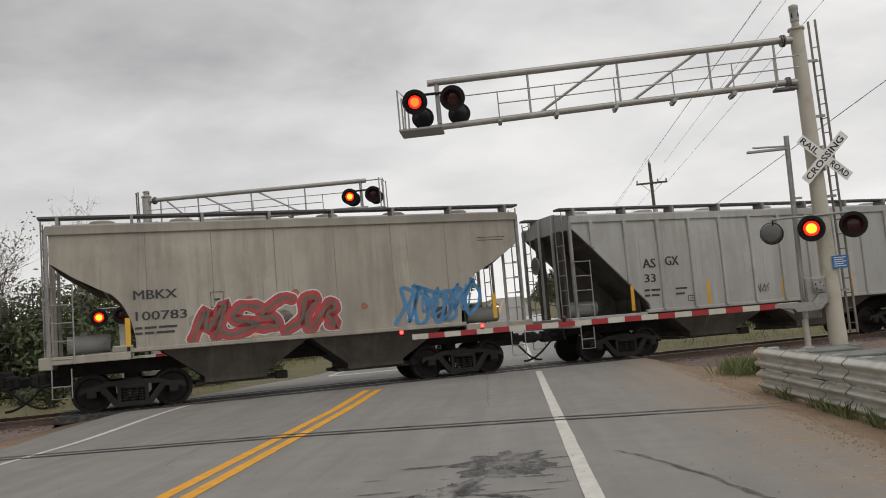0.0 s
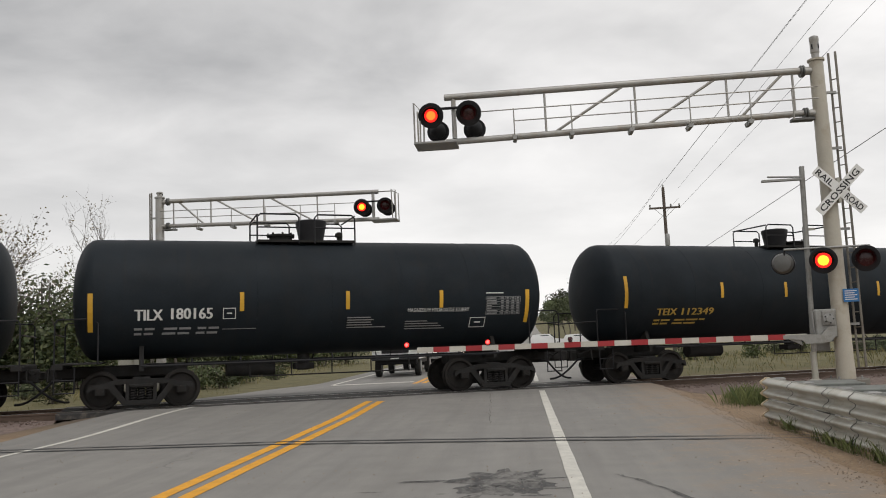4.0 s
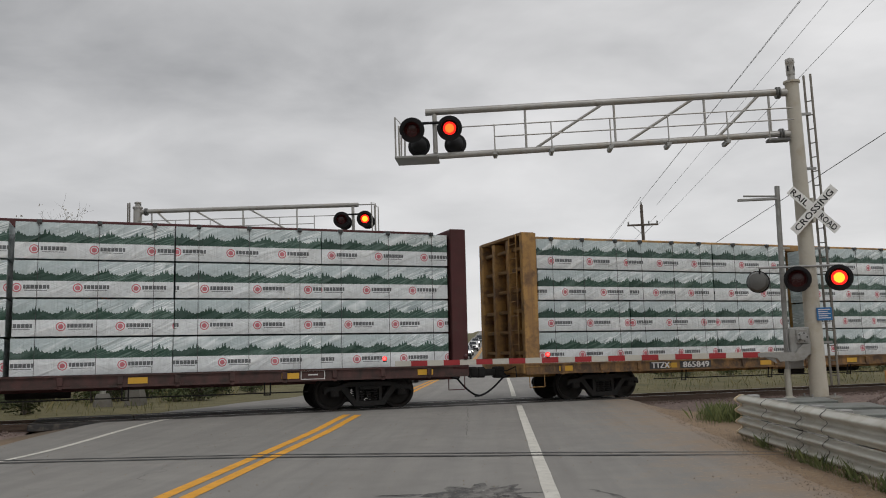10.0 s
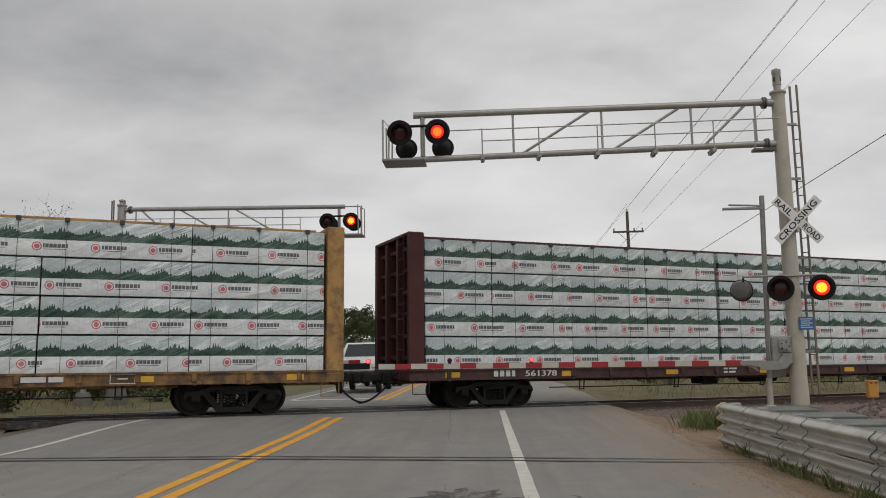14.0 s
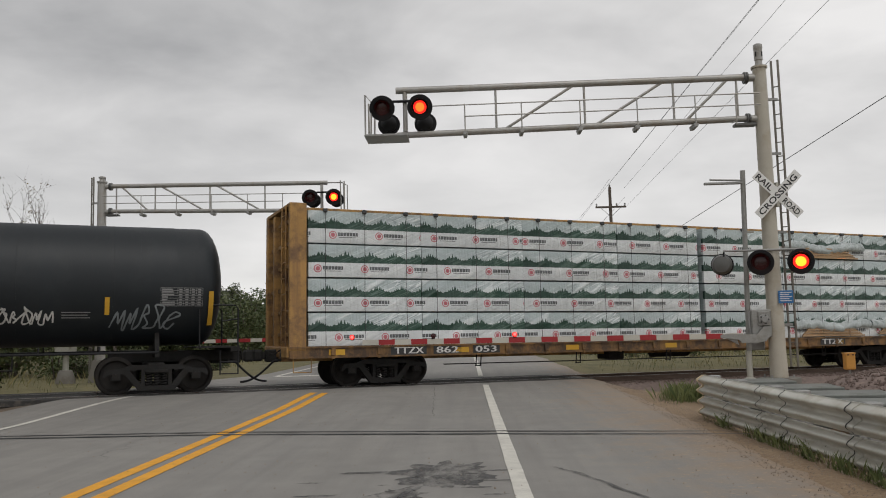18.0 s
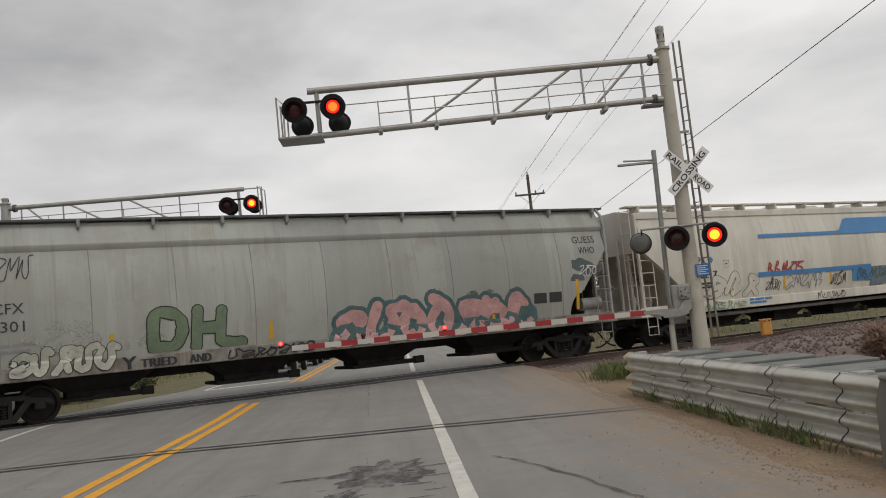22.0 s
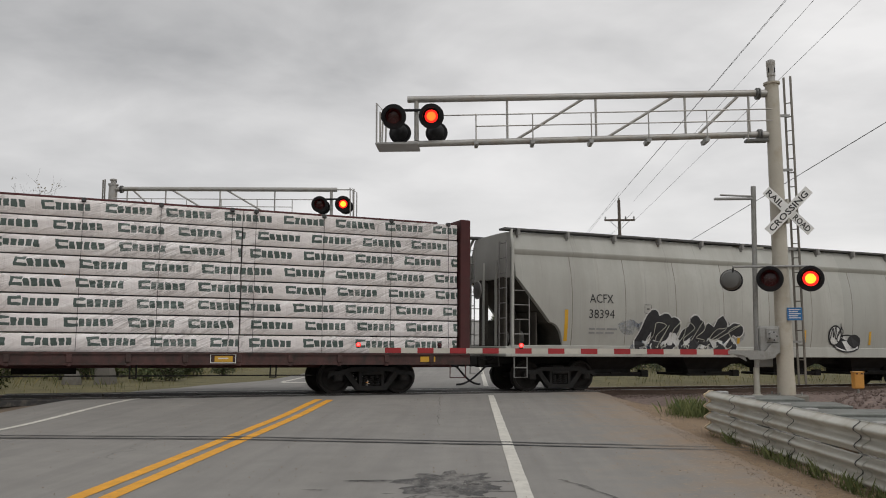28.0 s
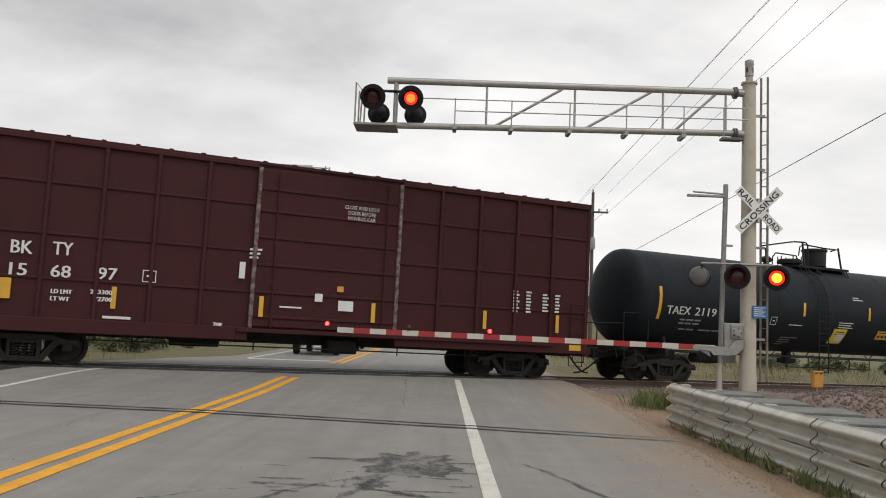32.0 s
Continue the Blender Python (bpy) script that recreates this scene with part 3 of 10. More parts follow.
def wrap(name, tiers):
    """Printed plastic film on a stack of lumber; one bundle is 1.0 high in relation to its own box."""
    m, nt, b = bare(name)
    v = coords(nt)
    x, y, z = split(nt, v)
    r = rnd_of(nt)
    n1 = noise_of(nt, v, 0.8, 2)
    def slanted(along_, across, lean):
        c = nt.nodes.new("ShaderNodeCombineXYZ")
        for i, e in enumerate(((x + z * lean) * along_, y + r * 20, (z - x * lean) * across)):
            nt.links.new(e.s, c.inputs[i])
        return c.outputs[0]
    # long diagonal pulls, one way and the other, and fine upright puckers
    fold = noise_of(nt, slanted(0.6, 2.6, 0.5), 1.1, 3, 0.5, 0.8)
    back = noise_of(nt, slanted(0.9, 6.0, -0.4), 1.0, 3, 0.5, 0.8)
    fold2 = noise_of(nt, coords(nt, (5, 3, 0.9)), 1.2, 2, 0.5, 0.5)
    # highlights and shade of the folds, painted into the film's colour
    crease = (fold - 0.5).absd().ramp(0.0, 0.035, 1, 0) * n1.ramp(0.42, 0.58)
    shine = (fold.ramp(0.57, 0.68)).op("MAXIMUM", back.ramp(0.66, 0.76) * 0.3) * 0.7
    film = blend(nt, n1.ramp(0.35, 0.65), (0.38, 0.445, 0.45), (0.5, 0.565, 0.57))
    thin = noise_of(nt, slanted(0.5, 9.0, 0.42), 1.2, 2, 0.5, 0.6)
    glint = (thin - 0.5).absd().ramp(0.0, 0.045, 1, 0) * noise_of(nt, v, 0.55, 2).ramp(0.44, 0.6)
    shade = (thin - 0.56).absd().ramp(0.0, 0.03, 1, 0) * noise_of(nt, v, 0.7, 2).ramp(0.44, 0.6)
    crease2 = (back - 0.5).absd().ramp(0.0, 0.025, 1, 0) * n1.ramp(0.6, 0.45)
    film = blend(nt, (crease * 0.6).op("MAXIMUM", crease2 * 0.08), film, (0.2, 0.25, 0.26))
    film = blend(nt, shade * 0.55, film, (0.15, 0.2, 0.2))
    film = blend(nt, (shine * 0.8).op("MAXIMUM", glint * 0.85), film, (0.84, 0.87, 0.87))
    front = y.lt(-0.5)
    if tiers == 4:
        w1 = nt.nodes.new("ShaderNodeTexVoronoi")
        w1.voronoi_dimensions = "1D"
        w1.inputs["Scale"].default_value = 17.0
        nt.links.new((x + r * 9).s, w1.inputs["W"])
        spike = E(nt, w1.outputs["Distance"]).ramp(0, 0.5, 1, 0)
        clump = (((x + r * 3) / 0.66).fract() * 2 - 1).absd().ramp(0.1, 0.9, 1, 0)
        top = spike * clump * clump * 0.09 + clump * 0.07 + spike * 0.025 + 0.49
        wood = z.gt(0.365) * (z - top).lt(0.0) * front
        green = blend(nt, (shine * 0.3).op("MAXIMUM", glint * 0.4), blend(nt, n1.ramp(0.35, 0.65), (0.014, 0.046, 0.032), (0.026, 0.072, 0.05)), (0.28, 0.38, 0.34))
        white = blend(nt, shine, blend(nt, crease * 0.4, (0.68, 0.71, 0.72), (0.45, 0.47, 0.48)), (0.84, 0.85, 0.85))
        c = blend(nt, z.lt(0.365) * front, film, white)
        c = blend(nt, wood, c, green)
        step, zc = 1.24, 0.21
        fx = ((x / step) + r * 7).fract() * step
        dx, dz = fx - 0.14, z - zc
        rr = (dx * dx + dz * dz).op("SQRT")
        badge = rr.within(0.078, 0.102) + rr.lt(0.056)
        bar = fx.within(0.27, 0.8) * (dz - 0.02).absd().lt(0.045)
        letters = ((fx * 12.0).fract()).lt(0.86)
        small = fx.within(0.3, 0.76) * (dz + 0.06).absd().lt(0.007)
        c = blend(nt, badge * front * 0.85, c, (0.5, 0.05, 0.08))
        c = blend(nt, (bar * letters + small) * front * 0.9, c, (0.045, 0.05, 0.055))
    else:
        # the same painted fold shade and glints on the plain film
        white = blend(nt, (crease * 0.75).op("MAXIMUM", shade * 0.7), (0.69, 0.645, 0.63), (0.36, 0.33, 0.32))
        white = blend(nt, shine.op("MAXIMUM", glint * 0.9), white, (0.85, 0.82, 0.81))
        c = white
        # a printed mark: a big hooked shape, then five blocks, drawn askew by the folds
        step, zc = 1.34, 0.235
        fx = ((x + (z - zc) * 0.05 + (fold - 0.5) * 0.14) / step + r * 7).fract() * step
        dz = z - zc + (back - 0.5) * 0.08
        first = fx.within(0.06, 0.32) * dz.absd().lt(0.105)
        hole = fx.within(0.13, 0.32) * dz.within(-0.03, 0.045)
        cell = (fx - 0.34) * (1 / 0.155)
        u = cell.fract()
        block = fx.within(0.34, 1.11) * (dz + 0.012).absd().lt(0.084) * u.lt(0.76)
        small = fx.within(0.3, 1.05) * (dz + 0.14).absd().lt(0.014) * (fx * 14).fract().lt(0.75)
        c = blend(nt, small * front * 0.22, c, (0.3, 0.29, 0.29))
        ink = (first * hole.inv() + block) * front * (shade * 0.5).inv()
        c = blend(nt, ink * 0.93, c, blend(nt, glint * 0.5, (0.008, 0.04, 0.03), (0.2, 0.26, 0.23)))
    nt.links.new(c, b.inputs["Base Color"])
    b.inputs["Roughness"].default_value = 0.28
    bumped(nt, b, fold * 0.7 + back * 0.15 + fold2 * 0.3, 0.9, 0.1)


rusty_tank()
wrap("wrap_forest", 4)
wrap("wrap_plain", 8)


def leaf_mat(name, a, b2):
    m, nt, b = bare(name)
    g = nt.nodes.new("ShaderNodeNewGeometry")
    c = blend(nt, E(nt, g.outputs["Random Per Island"]), a, b2)
    nt.links.new(c, b.inputs["Base Color"])
    b.inputs["Roughness"].default_value = 0.7
    return m


leaf_mat("leaf_green", (0.041, 0.065, 0.021), (0.122, 0.137, 0.054))
leaf_mat("leaf_dark", (0.03, 0.047, 0.019), (0.1, 0.11, 0.048))
leaf_mat("leaf_rust", (0.11, 0.055, 0.03), (0.22, 0.125, 0.075))
leaf_mat("leaf_dry", (0.12, 0.1, 0.05), (0.2, 0.16, 0.085))
leaf_mat("tuft_green", (0.06, 0.09, 0.025), (0.2, 0.22, 0.08))
leaf_mat("grass_blade", (0.07, 0.085, 0.025), (0.3, 0.25, 0.11))

# ---- plan ----
AZ, GRADE, Y0 = radians(24.81), -0.0141, 23.24      # the near rail crosses x = 0 at y = Y0
TX, TY = math.cos(AZ), math.sin(AZ)
MAST_Y, FAR_Y = 20.8, 29.0


def track_z(s):
    return GRADE * 60 * math.tanh(s / 60)


def track_at(s, lat=0.75, z=0.0):
    """A point by metres along the line, metres from the near rail, and metres over the rail tops."""
    return Vector((s * TX - lat * TY, Y0 + s * TY + lat * TX, track_z(s) + z))


def track_pose(s, lat=0.75, z=0.0):
    tilt = math.degrees(math.atan(GRADE * (1 - math.tanh(s / 60) ** 2)))
    p = track_at(s, lat, z)
    return pose(p.x, p.y, p.z, 0, -tilt, math.degrees(AZ))


def along(x, y):
    return x * TX + (y - Y0) * TY, -x * TY + (y - Y0) * TX


def hill(y):
    """The land climbs gently in the distance."""
    return 11.5 * smooth01(75, 430, y) + 3.0 * smooth01(380, 900, y)


def road_z(x, y):
    s, lat = along(x, y)
    return hill(y) + track_z(s) * (1 - smooth01(1.6, 6.5, abs(lat - 0.75))) - 0.03 * (1 - smooth01(1.15, 1.42, abs(lat - 0.75)))


def ground_z(x, y):
    s, lat = along(x, y)
    near = 1 - smooth01(3.0, 8.0, abs(lat - 0.75))
    out = track_z(s) * smooth01(6, 40, abs(s) + abs(lat) * 0.3) * 1.0
    z = out * (1 - near) + (track_z(s) - 0.26) * near
    edge = smooth01(3.4, 5.0, x) if x > 0 else smooth01(-9.2, -11.0, x)
    bump = 0.05 * noise.noise(Vector((x * 0.35, y * 0.35, 0)))
    z += hill(y)
    return (z - 0.05 + bump * edge) * edge + (road_z(x, y) - 0.06) * (1 - edge)


def sheet(name, xs, ys, zf, material, label, category, kind="structure", smooth=80):
    g = G()
    nx = len(xs)
    vs = [(x, y, zf(x, y)) for y in ys for x in xs]
    fs = [(j * nx + i, j * nx + i + 1, j * nx + nx + i + 1, j * nx + nx + i) for j in range(len(ys) - 1) for i in range(nx - 1)]
    g.add(vs, fs)
    return tagged(part(name, g, material, smooth=smooth, fix=False), label, category, "", kind)


def spread(stops):
    out = []
    for a, b, n in stops:
        out += [a + (b - a) * i / n for i in range(n)]
    return out + [stops[-1][1]]


sheet("ground", spread([(-2500, -300, 8), (-300, -60, 16), (-60, -9, 60), (-9, 3, 12), (3, 30, 54), (30, 300, 30), (300, 2500, 8)]),
      spread([(-600, -40, 10), (-40, 0, 10), (0, 45, 90), (45, 120, 20), (120, 500, 38), (500, 3500, 12)]),
      ground_z, "dirt_ground", "bare reddish dirt verge with dry grass and fields", "ground")
road_xs = spread([(-9.3, -7.7, 4), (-7.7, 0.5, 20), (0.5, 3.3, 8)])
road_ys = spread([(-60, 5, 14), (5, 35, 90), (35, 90, 18), (90, 500, 52), (500, 700, 8)])


def road_sheet():
    g = G()
    nx = len(road_xs)
    vs = []
    for y in road_ys:
        for x in road_xs:
            k = smooth01(1.0, 3.3, x)
            wob = k * (0.22 * noise.noise(Vector((0, y * 0.5, 3))) + 0.1 * noise.noise(Vector((0, y * 2.1, 7))) + max(0, (y - 8) * 0.035 if y < 24 else 0.55))
            xx = x + wob
            if x < -6.9:
                xx = -6.9 + (xx + 6.9) * (1 - 0.7 * smooth01(26.5, 31, y))
            vs.append((xx, y, road_z(xx, y) - (0.09 if x in (road_xs[0], road_xs[-1]) else 0)))
    fs = [(j * nx + i, j * nx + i + 1, j * nx + nx + i + 1, j * nx + nx + i) for j in range(len(road_ys) - 1) for i in range(nx - 1)]
    g.add(vs, fs)
    tagged(part("road", g, "asphalt", smooth=80, fix=False), "grey worn asphalt road with cracks and dust", "road", "", "structure")


road_sheet()


def strip(name, x0, x1, y0, y1, material, label, rise=0.005, wob=0.006, step=0.35):
    """A painted band that lies on the road, with uneven edges."""
    n = max(2, int((y1 - y0) / step))
    g = G()
    vs = []
    for i in range(n + 1):
        y = y0 + (y1 - y0) * i / n
        for x in (x0, x1):
            xx = x + wob * noise.noise(Vector((x * 9, y * 1.7, 0)))
            vs.append((xx, y, road_z(xx, y) + rise))
    g.add(vs, [(2 * i, 2 * i + 1, 2 * i + 3, 2 * i + 2) for i in range(n)])
    return tagged(part(name, g, material, smooth=80, fix=False), label, "road marking", "", "structure")


strip("edge_line", 0.375, 0.525, -20, 21.7, "road_white", "worn white edge line on asphalt")
strip("edge_line", 0.33, 0.48, 26.6, 61, "road_white", "worn white edge line beyond the crossing")
strip("edge_line", -7.70, -7.58, -20, 20.1, "road_white", "thin white edge line on asphalt")
strip("edge_line", -6.75, -6.6, 29.0, 300, "road_white", "white edge line beyond the crossing")
for x in (-3.39, -3.68):
    strip("centre_line", x, x + 0.165, -20, 19.4 + (0.1 if x < -3.5 else 0), "road_yellow", "double yellow centre line, worn")
    strip("centre_line", x, x + 0.165, 27.8, 300, "road_yellow", "double yellow centre line beyond the crossing")
# stop line of the far approach
g = G()
g.add([(-6.6, 28.6, 0.006), (-3.8, 28.9, 0.006), (-3.8, 29.4, 0.006), (-6.6, 29.1, 0.006)], [(0, 1, 2, 3)])
tagged(part("stop_line", g, "road_white"), "white stop line across the far lane", "road marking", "", "structure")


def joint_lines():
    """Two thin tar seams that cross the road close together."""
    for k, (dy, w, nm) in enumerate(((0.0, 0.13, "tar_seam"), (0.3, 0.1, "tar_seam"))):
        g = G()
        vs = []
        n = 70
        for i in range(n + 1):
            x = -9.2 + 13.0 * i / n
            y = 11.42 - 0.2 * max(0, x - 0.4) - 0.165 * min(0, max(-3.6, x) - 0.4) - 0.045 * min(0, x + 3.6) + dy + 0.02 * noise.noise(Vector((x * 1.3, k, 0)))
            ww = w * (0.7 + 0.5 * noise.noise(Vector((x * 3, k, 5)))) * (1 - 0.6 * smooth01(0.6, 3.6, x))
            vs += [(x, y - ww / 2, road_z(x, y) + 0.009), (x, y + ww / 2, road_z(x, y) + 0.009)]
        g.add(vs, [(2 * i, 2 * i + 2, 2 * i + 3, 2 * i + 1) for i in range(n)])
        tagged(part(nm, g, "tar", smooth=80, fix=False), "dark tar-sealed seam across the asphalt", "road seam", "", "structure")


joint_lines()


def blot(name, cx, cy, rx, ry, material, label, seed, rough=0.5, n=60, rise=0.0045):
    g = G()
    vs = [(cx, cy, road_z(cx, cy) + rise)]
    for i in range(n):
        a = 2 * math.pi * i / n
        k = 1 + rough * noise.noise(Vector((math.cos(a) * 2.3, math.sin(a) * 2.3, seed))) + rough * 0.7 * noise.noise(Vector((math.cos(a) * 7, math.sin(a) * 7, seed)))
        x, y = cx + rx * k * math.cos(a), cy + ry * k * math.sin(a)
        vs.append((x, y, road_z(x, y) + rise))
    g.add(vs, [(0, i + 1, (i + 1) % n + 1) for i in range(n)])
    return tagged(part(name, g, material, fix=False), label, "road stain", "", "structure")


blot("oil_stain", -0.27, 8.35, 0.46, 0.68, "stain", "dark oil stain on the asphalt", 1.0, 0.45, 90)
blot("oil_stain", -0.62, 7.3, 0.2, 0.3, "stain", "dark oil stain on the asphalt", 2.0, 0.5)
rs = random.Random(5)
for i in range(22):
    x, y = rs.uniform(-1.5, 0.4), rs.uniform(6.7, 8.6)
    blot("oil_stain", x, y, rs.uniform(0.05, 0.24), rs.uniform(0.015, 0.06), "stain", "small dark oil mark on the asphalt", 10 + i, 0.8, 30, 0.0047)


def crack(pts, w, material="stain", label="long dark crack in the asphalt"):
    g = G()
    vs = []
    for i, (x, y) in enumerate(pts):
        k = w * (0.5 + abs(noise.noise(Vector((x * 3, y * 3, 1)))) * 1.6)
        vs += [(x - k / 2, y - k / 3, road_z(x, y) + 0.007), (x + k / 2, y + k / 3, road_z(x, y) + 0.007)]
    g.add(vs, [(2 * i, 2 * i + 1, 2 * i + 3, 2 * i + 2) for i in range(len(pts) - 1)])
    tagged(part("crack", g, material, fix=False), label, "road crack", "", "structure")


def wander(a, b, n, amp, seed):
    return [(a[0] + (b[0] - a[0]) * i / n + amp * noise.noise(Vector((i * 0.4, seed, 0))), a[1] + (b[1] - a[1]) * i / n + amp * noise.noise(Vector((i * 0.4, seed, 9)))) for i in range(n + 1)]


def through_points(stops, n, amp, seed):
    """A wandering line by way of a few stops."""
    out = []
    for j in range(len(stops) - 1):
        out += wander(stops[j], stops[j + 1], n, amp, seed + j)[:-1]
    return out + [stops[-1]]


crack(through_points([(0.85, 8.6), (1.05, 8.2), (1.41, 7.06), (1.6, 6.15), (1.8, 5.77), (2.2, 4.8)], 9, 0.05, 1), 0.05)
crack(through_points([(-0.59, 7.05), (-0.16, 6.83), (0.33, 6.3), (0.81, 5.69), (1.11, 5.2), (1.4, 4.6)], 9, 0.05, 5), 0.05)
crack(through_points([(-0.5, 7.7), (-0.77, 7.44), (-1.26, 6.79), (-1.5, 6.03), (-1.65, 5.3), (-1.8, 4.5)], 9, 0.05, 3), 0.11)
crack(through_points([(-0.45, 7.7), (-0.64, 7.1), (-0.8, 6.43), (-0.81, 5.9), (-0.74, 5.3), (-0.7, 4.6)], 9, 0.05, 4), 0.09)
crack(through_points([(-1.0, 7.1), (-1.8, 6.75), (-2.3, 6.2)], 12, 0.06, 7), 0.05)
crack(wander((-0.9, 23.0), (-0.6, 14), 60, 0.1, 6), 0.012)


# ---- the line ----
def rails():
    prof = [(-0.07, -0.17), (0.07, -0.17), (0.07, -0.155), (0.012, -0.13), (0.012, -0.05), (0.036, -0.04), (0.036, -0.004), (0.03, 0.0), (-0.03, 0.0), (-0.036, -0.004), (-0.036, -0.04), (-0.012, -0.05), (-0.012, -0.13), (-0.07, -0.155)]
    ss = spread([(-420, -40, 40), (-40, 60, 60), (60, 420, 40)])
    for lat in (0.0, 1.507):
        g = G()
        g.loft([[track_at(s, lat + a, z) for a, z in prof] for s in ss])
        ob = part("rail", g, "rail_steel", smooth=30)
        tagged(ob, "rusty steel running rail with a worn shiny head", "rail", "track rails")
        h = G()
        h.loft([[track_at(s, lat + a, z) for a, z in ((-0.03, 0.0), (0.03, 0.0), (0.03, 0.0025), (-0.03, 0.0025))] for s in ss])
        part("rail_head", h, "rail_head", ob, "polished rail head")


rails()


def ballast_bed():
    ss = spread([(-420, -60, 36), (-60, -11.65, 40)])
    ss2 = spread([(3.62, 60, 46), (60, 420, 36)])
    for q in (ss, ss2):
        g = G()
        rings = []
        for s in q:
            r = []
            for lat, z in ((-3.4, -0.5), (-1.6, -0.2), (-0.6, -0.17), (0.75, -0.165), (2.1, -0.17), (3.1, -0.2), (4.9, -0.5)):
                r.append(track_at(s, lat, z + 0.02 * noise.noise(Vector((s * 2, lat * 2, 0)))))
            rings.append(r)
        g.loft(rings, closed=False, caps=False)
        tagged(part("ballast_bed", g, "ballast", smooth=80, fix=False), "brown crushed stone ballast under the track", "ballast", "", "structure")


ballast_bed()


def ties():
    g = G().box(-0.115, 0.115, -0.55, 2.05, -0.33, -0.165, 0.012)
    me = g.mesh("tie", "tie_wood")
    bed = thing("track_ties", "weathered timber ties in the ballast", "railway ties", kind="structure")
    for a, b in ((-40, -11.9), (3.9, 60)):
        n = int((b - a) / 0.53)
        for i in range(n):
            s = a + i * 0.53
            p = track_pose(s, 0.0, 0.0)
            part("tie", me, None, bed, m=p @ pose(0, rs.uniform(-0.03, 0.03), 0, 0, 0, rs.uniform(-1.2, 1.2)))


ties()


def crossing_panels():
    th = thing("crossing_surface", "dark rubber and timber crossing panels between the rails", "crossing panels", kind="structure")
    for lat0, lat1 in ((-0.62, -0.09), (0.1, 0.75), (0.76, 1.4), (1.6, 2.15)):
        for k in range(7):
            s = -11.65 + k * 2.2
            g = G().box(-1.09, 1.09, lat0, lat1, -0.14, -0.002, 0.012)
            part("panel", g, "panel_rubber", th, m=track_pose(s + 1.1, 0.0, 0.0))


crossing_panels()


def heap_z(x, y):
    """A low heap of ballast behind the guardrail."""
    d = math.hypot((x - 9.5) / 4.6, (y - 15.0) / 3.2)
    return ground_z(x, y) - 0.25 + 0.75 * (1 - smooth01(0.45, 1.05, d)) + 0.05 * noise.noise(Vector((x, y, 4)))


def ballast_heap():
    g = G()
    n = 40
    vs = [(4.6 + 10 * i / n, 11.4 + 7.2 * j / n, heap_z(4.6 + 10 * i / n, 11.4 + 7.2 * j / n)) for j in range(n + 1) for i in range(n + 1)]
    g.add(vs, [(j * (n + 1) + i, j * (n + 1) + i + 1, (j + 1) * (n + 1) + i + 1, (j + 1) * (n + 1) + i) for j in range(n) for i in range(n)])
    tagged(part("ballast_heap", g, "ballast", smooth=80, fix=False), "heap of reddish-brown ballast behind the guardrail", "ballast", "", "structure")


ballast_heap()


def stones():
    """Loose ballast stones and gravel beside the line and on the shoulder."""
    g = G()
    r = random.Random(3)
    def stone(p, k):
        m = Matrix.Translation(p) @ Euler((r.uniform(0, 6), r.uniform(0, 6), r.uniform(0, 6))).to_matrix().to_4x4()
        q = [(1, 0, 0), (-1, 0, 0), (0, 0.8, 0), (0, -0.8, 0), (0, 0, 0.7), (0, 0, -0.7)]
        vs = [m @ (Vector(a) * k * r.uniform(0.7, 1.3)) for a in q]
        g.add(vs, [(0, 2, 4), (2, 1, 4), (1, 3, 4), (3, 0, 4), (2, 0, 5), (1, 2, 5), (3, 1, 5), (0, 3, 5)])
    for i in range(9000):
        s = r.choice((r.uniform(-30, -11.8), r.uniform(3.8, 26), r.uniform(3.8, 26)))
        lat = r.uniform(-3.2, -0.15) if r.random() < 0.65 else r.uniform(0.1, 4.2)
        zz = -0.165 if abs(lat - 0.75) < 1.5 else -0.2 - (abs(lat - 0.75) - 1.9) * 0.13
        stone(track_at(s, lat, zz + 0.012), r.uniform(0.02, 0.05))
    for i in range(7000):
        x, y = r.uniform(5, 13.6), r.uniform(12, 18.2)
        z = heap_z(x, y)
        if z > ground_z(x, y) - 0.02:
            stone((x, y, z + 0.012), r.uniform(0.02, 0.045))
    tagged(part("ballast_stones", g, "stone", smooth=0, fix=False), "loose brown ballast stones beside the rails", "stones", "", "stuff")
    g = G()
    for i in range(4200):
        y = r.uniform(5.5, 21)
        x = 2.7 + (y - 6) * 0.045 + abs(r.gauss(0, 0.7))
        if x < 7:
            z = max(ground_z(x, y), road_z(x, y) if x < 3.7 else -9)
            stone((x, y, z + 0.004), r.uniform(0.003, 0.011))
    for i in range(900):
        x, y = r.uniform(-9, 3), r.uniform(6, 22)
        stone((x, y, road_z(x, y) + 0.004), r.uniform(0.004, 0.012))
    tagged(part("gravel", g, "gravel_bits", smooth=0, fix=False), "scattered gravel along the dusty shoulder", "gravel", "", "stuff")


stones()

# ---- rolling stock ----
TRAIN = []      # (car, place along the train, wheelsets)
WHEEL_R = 0.43


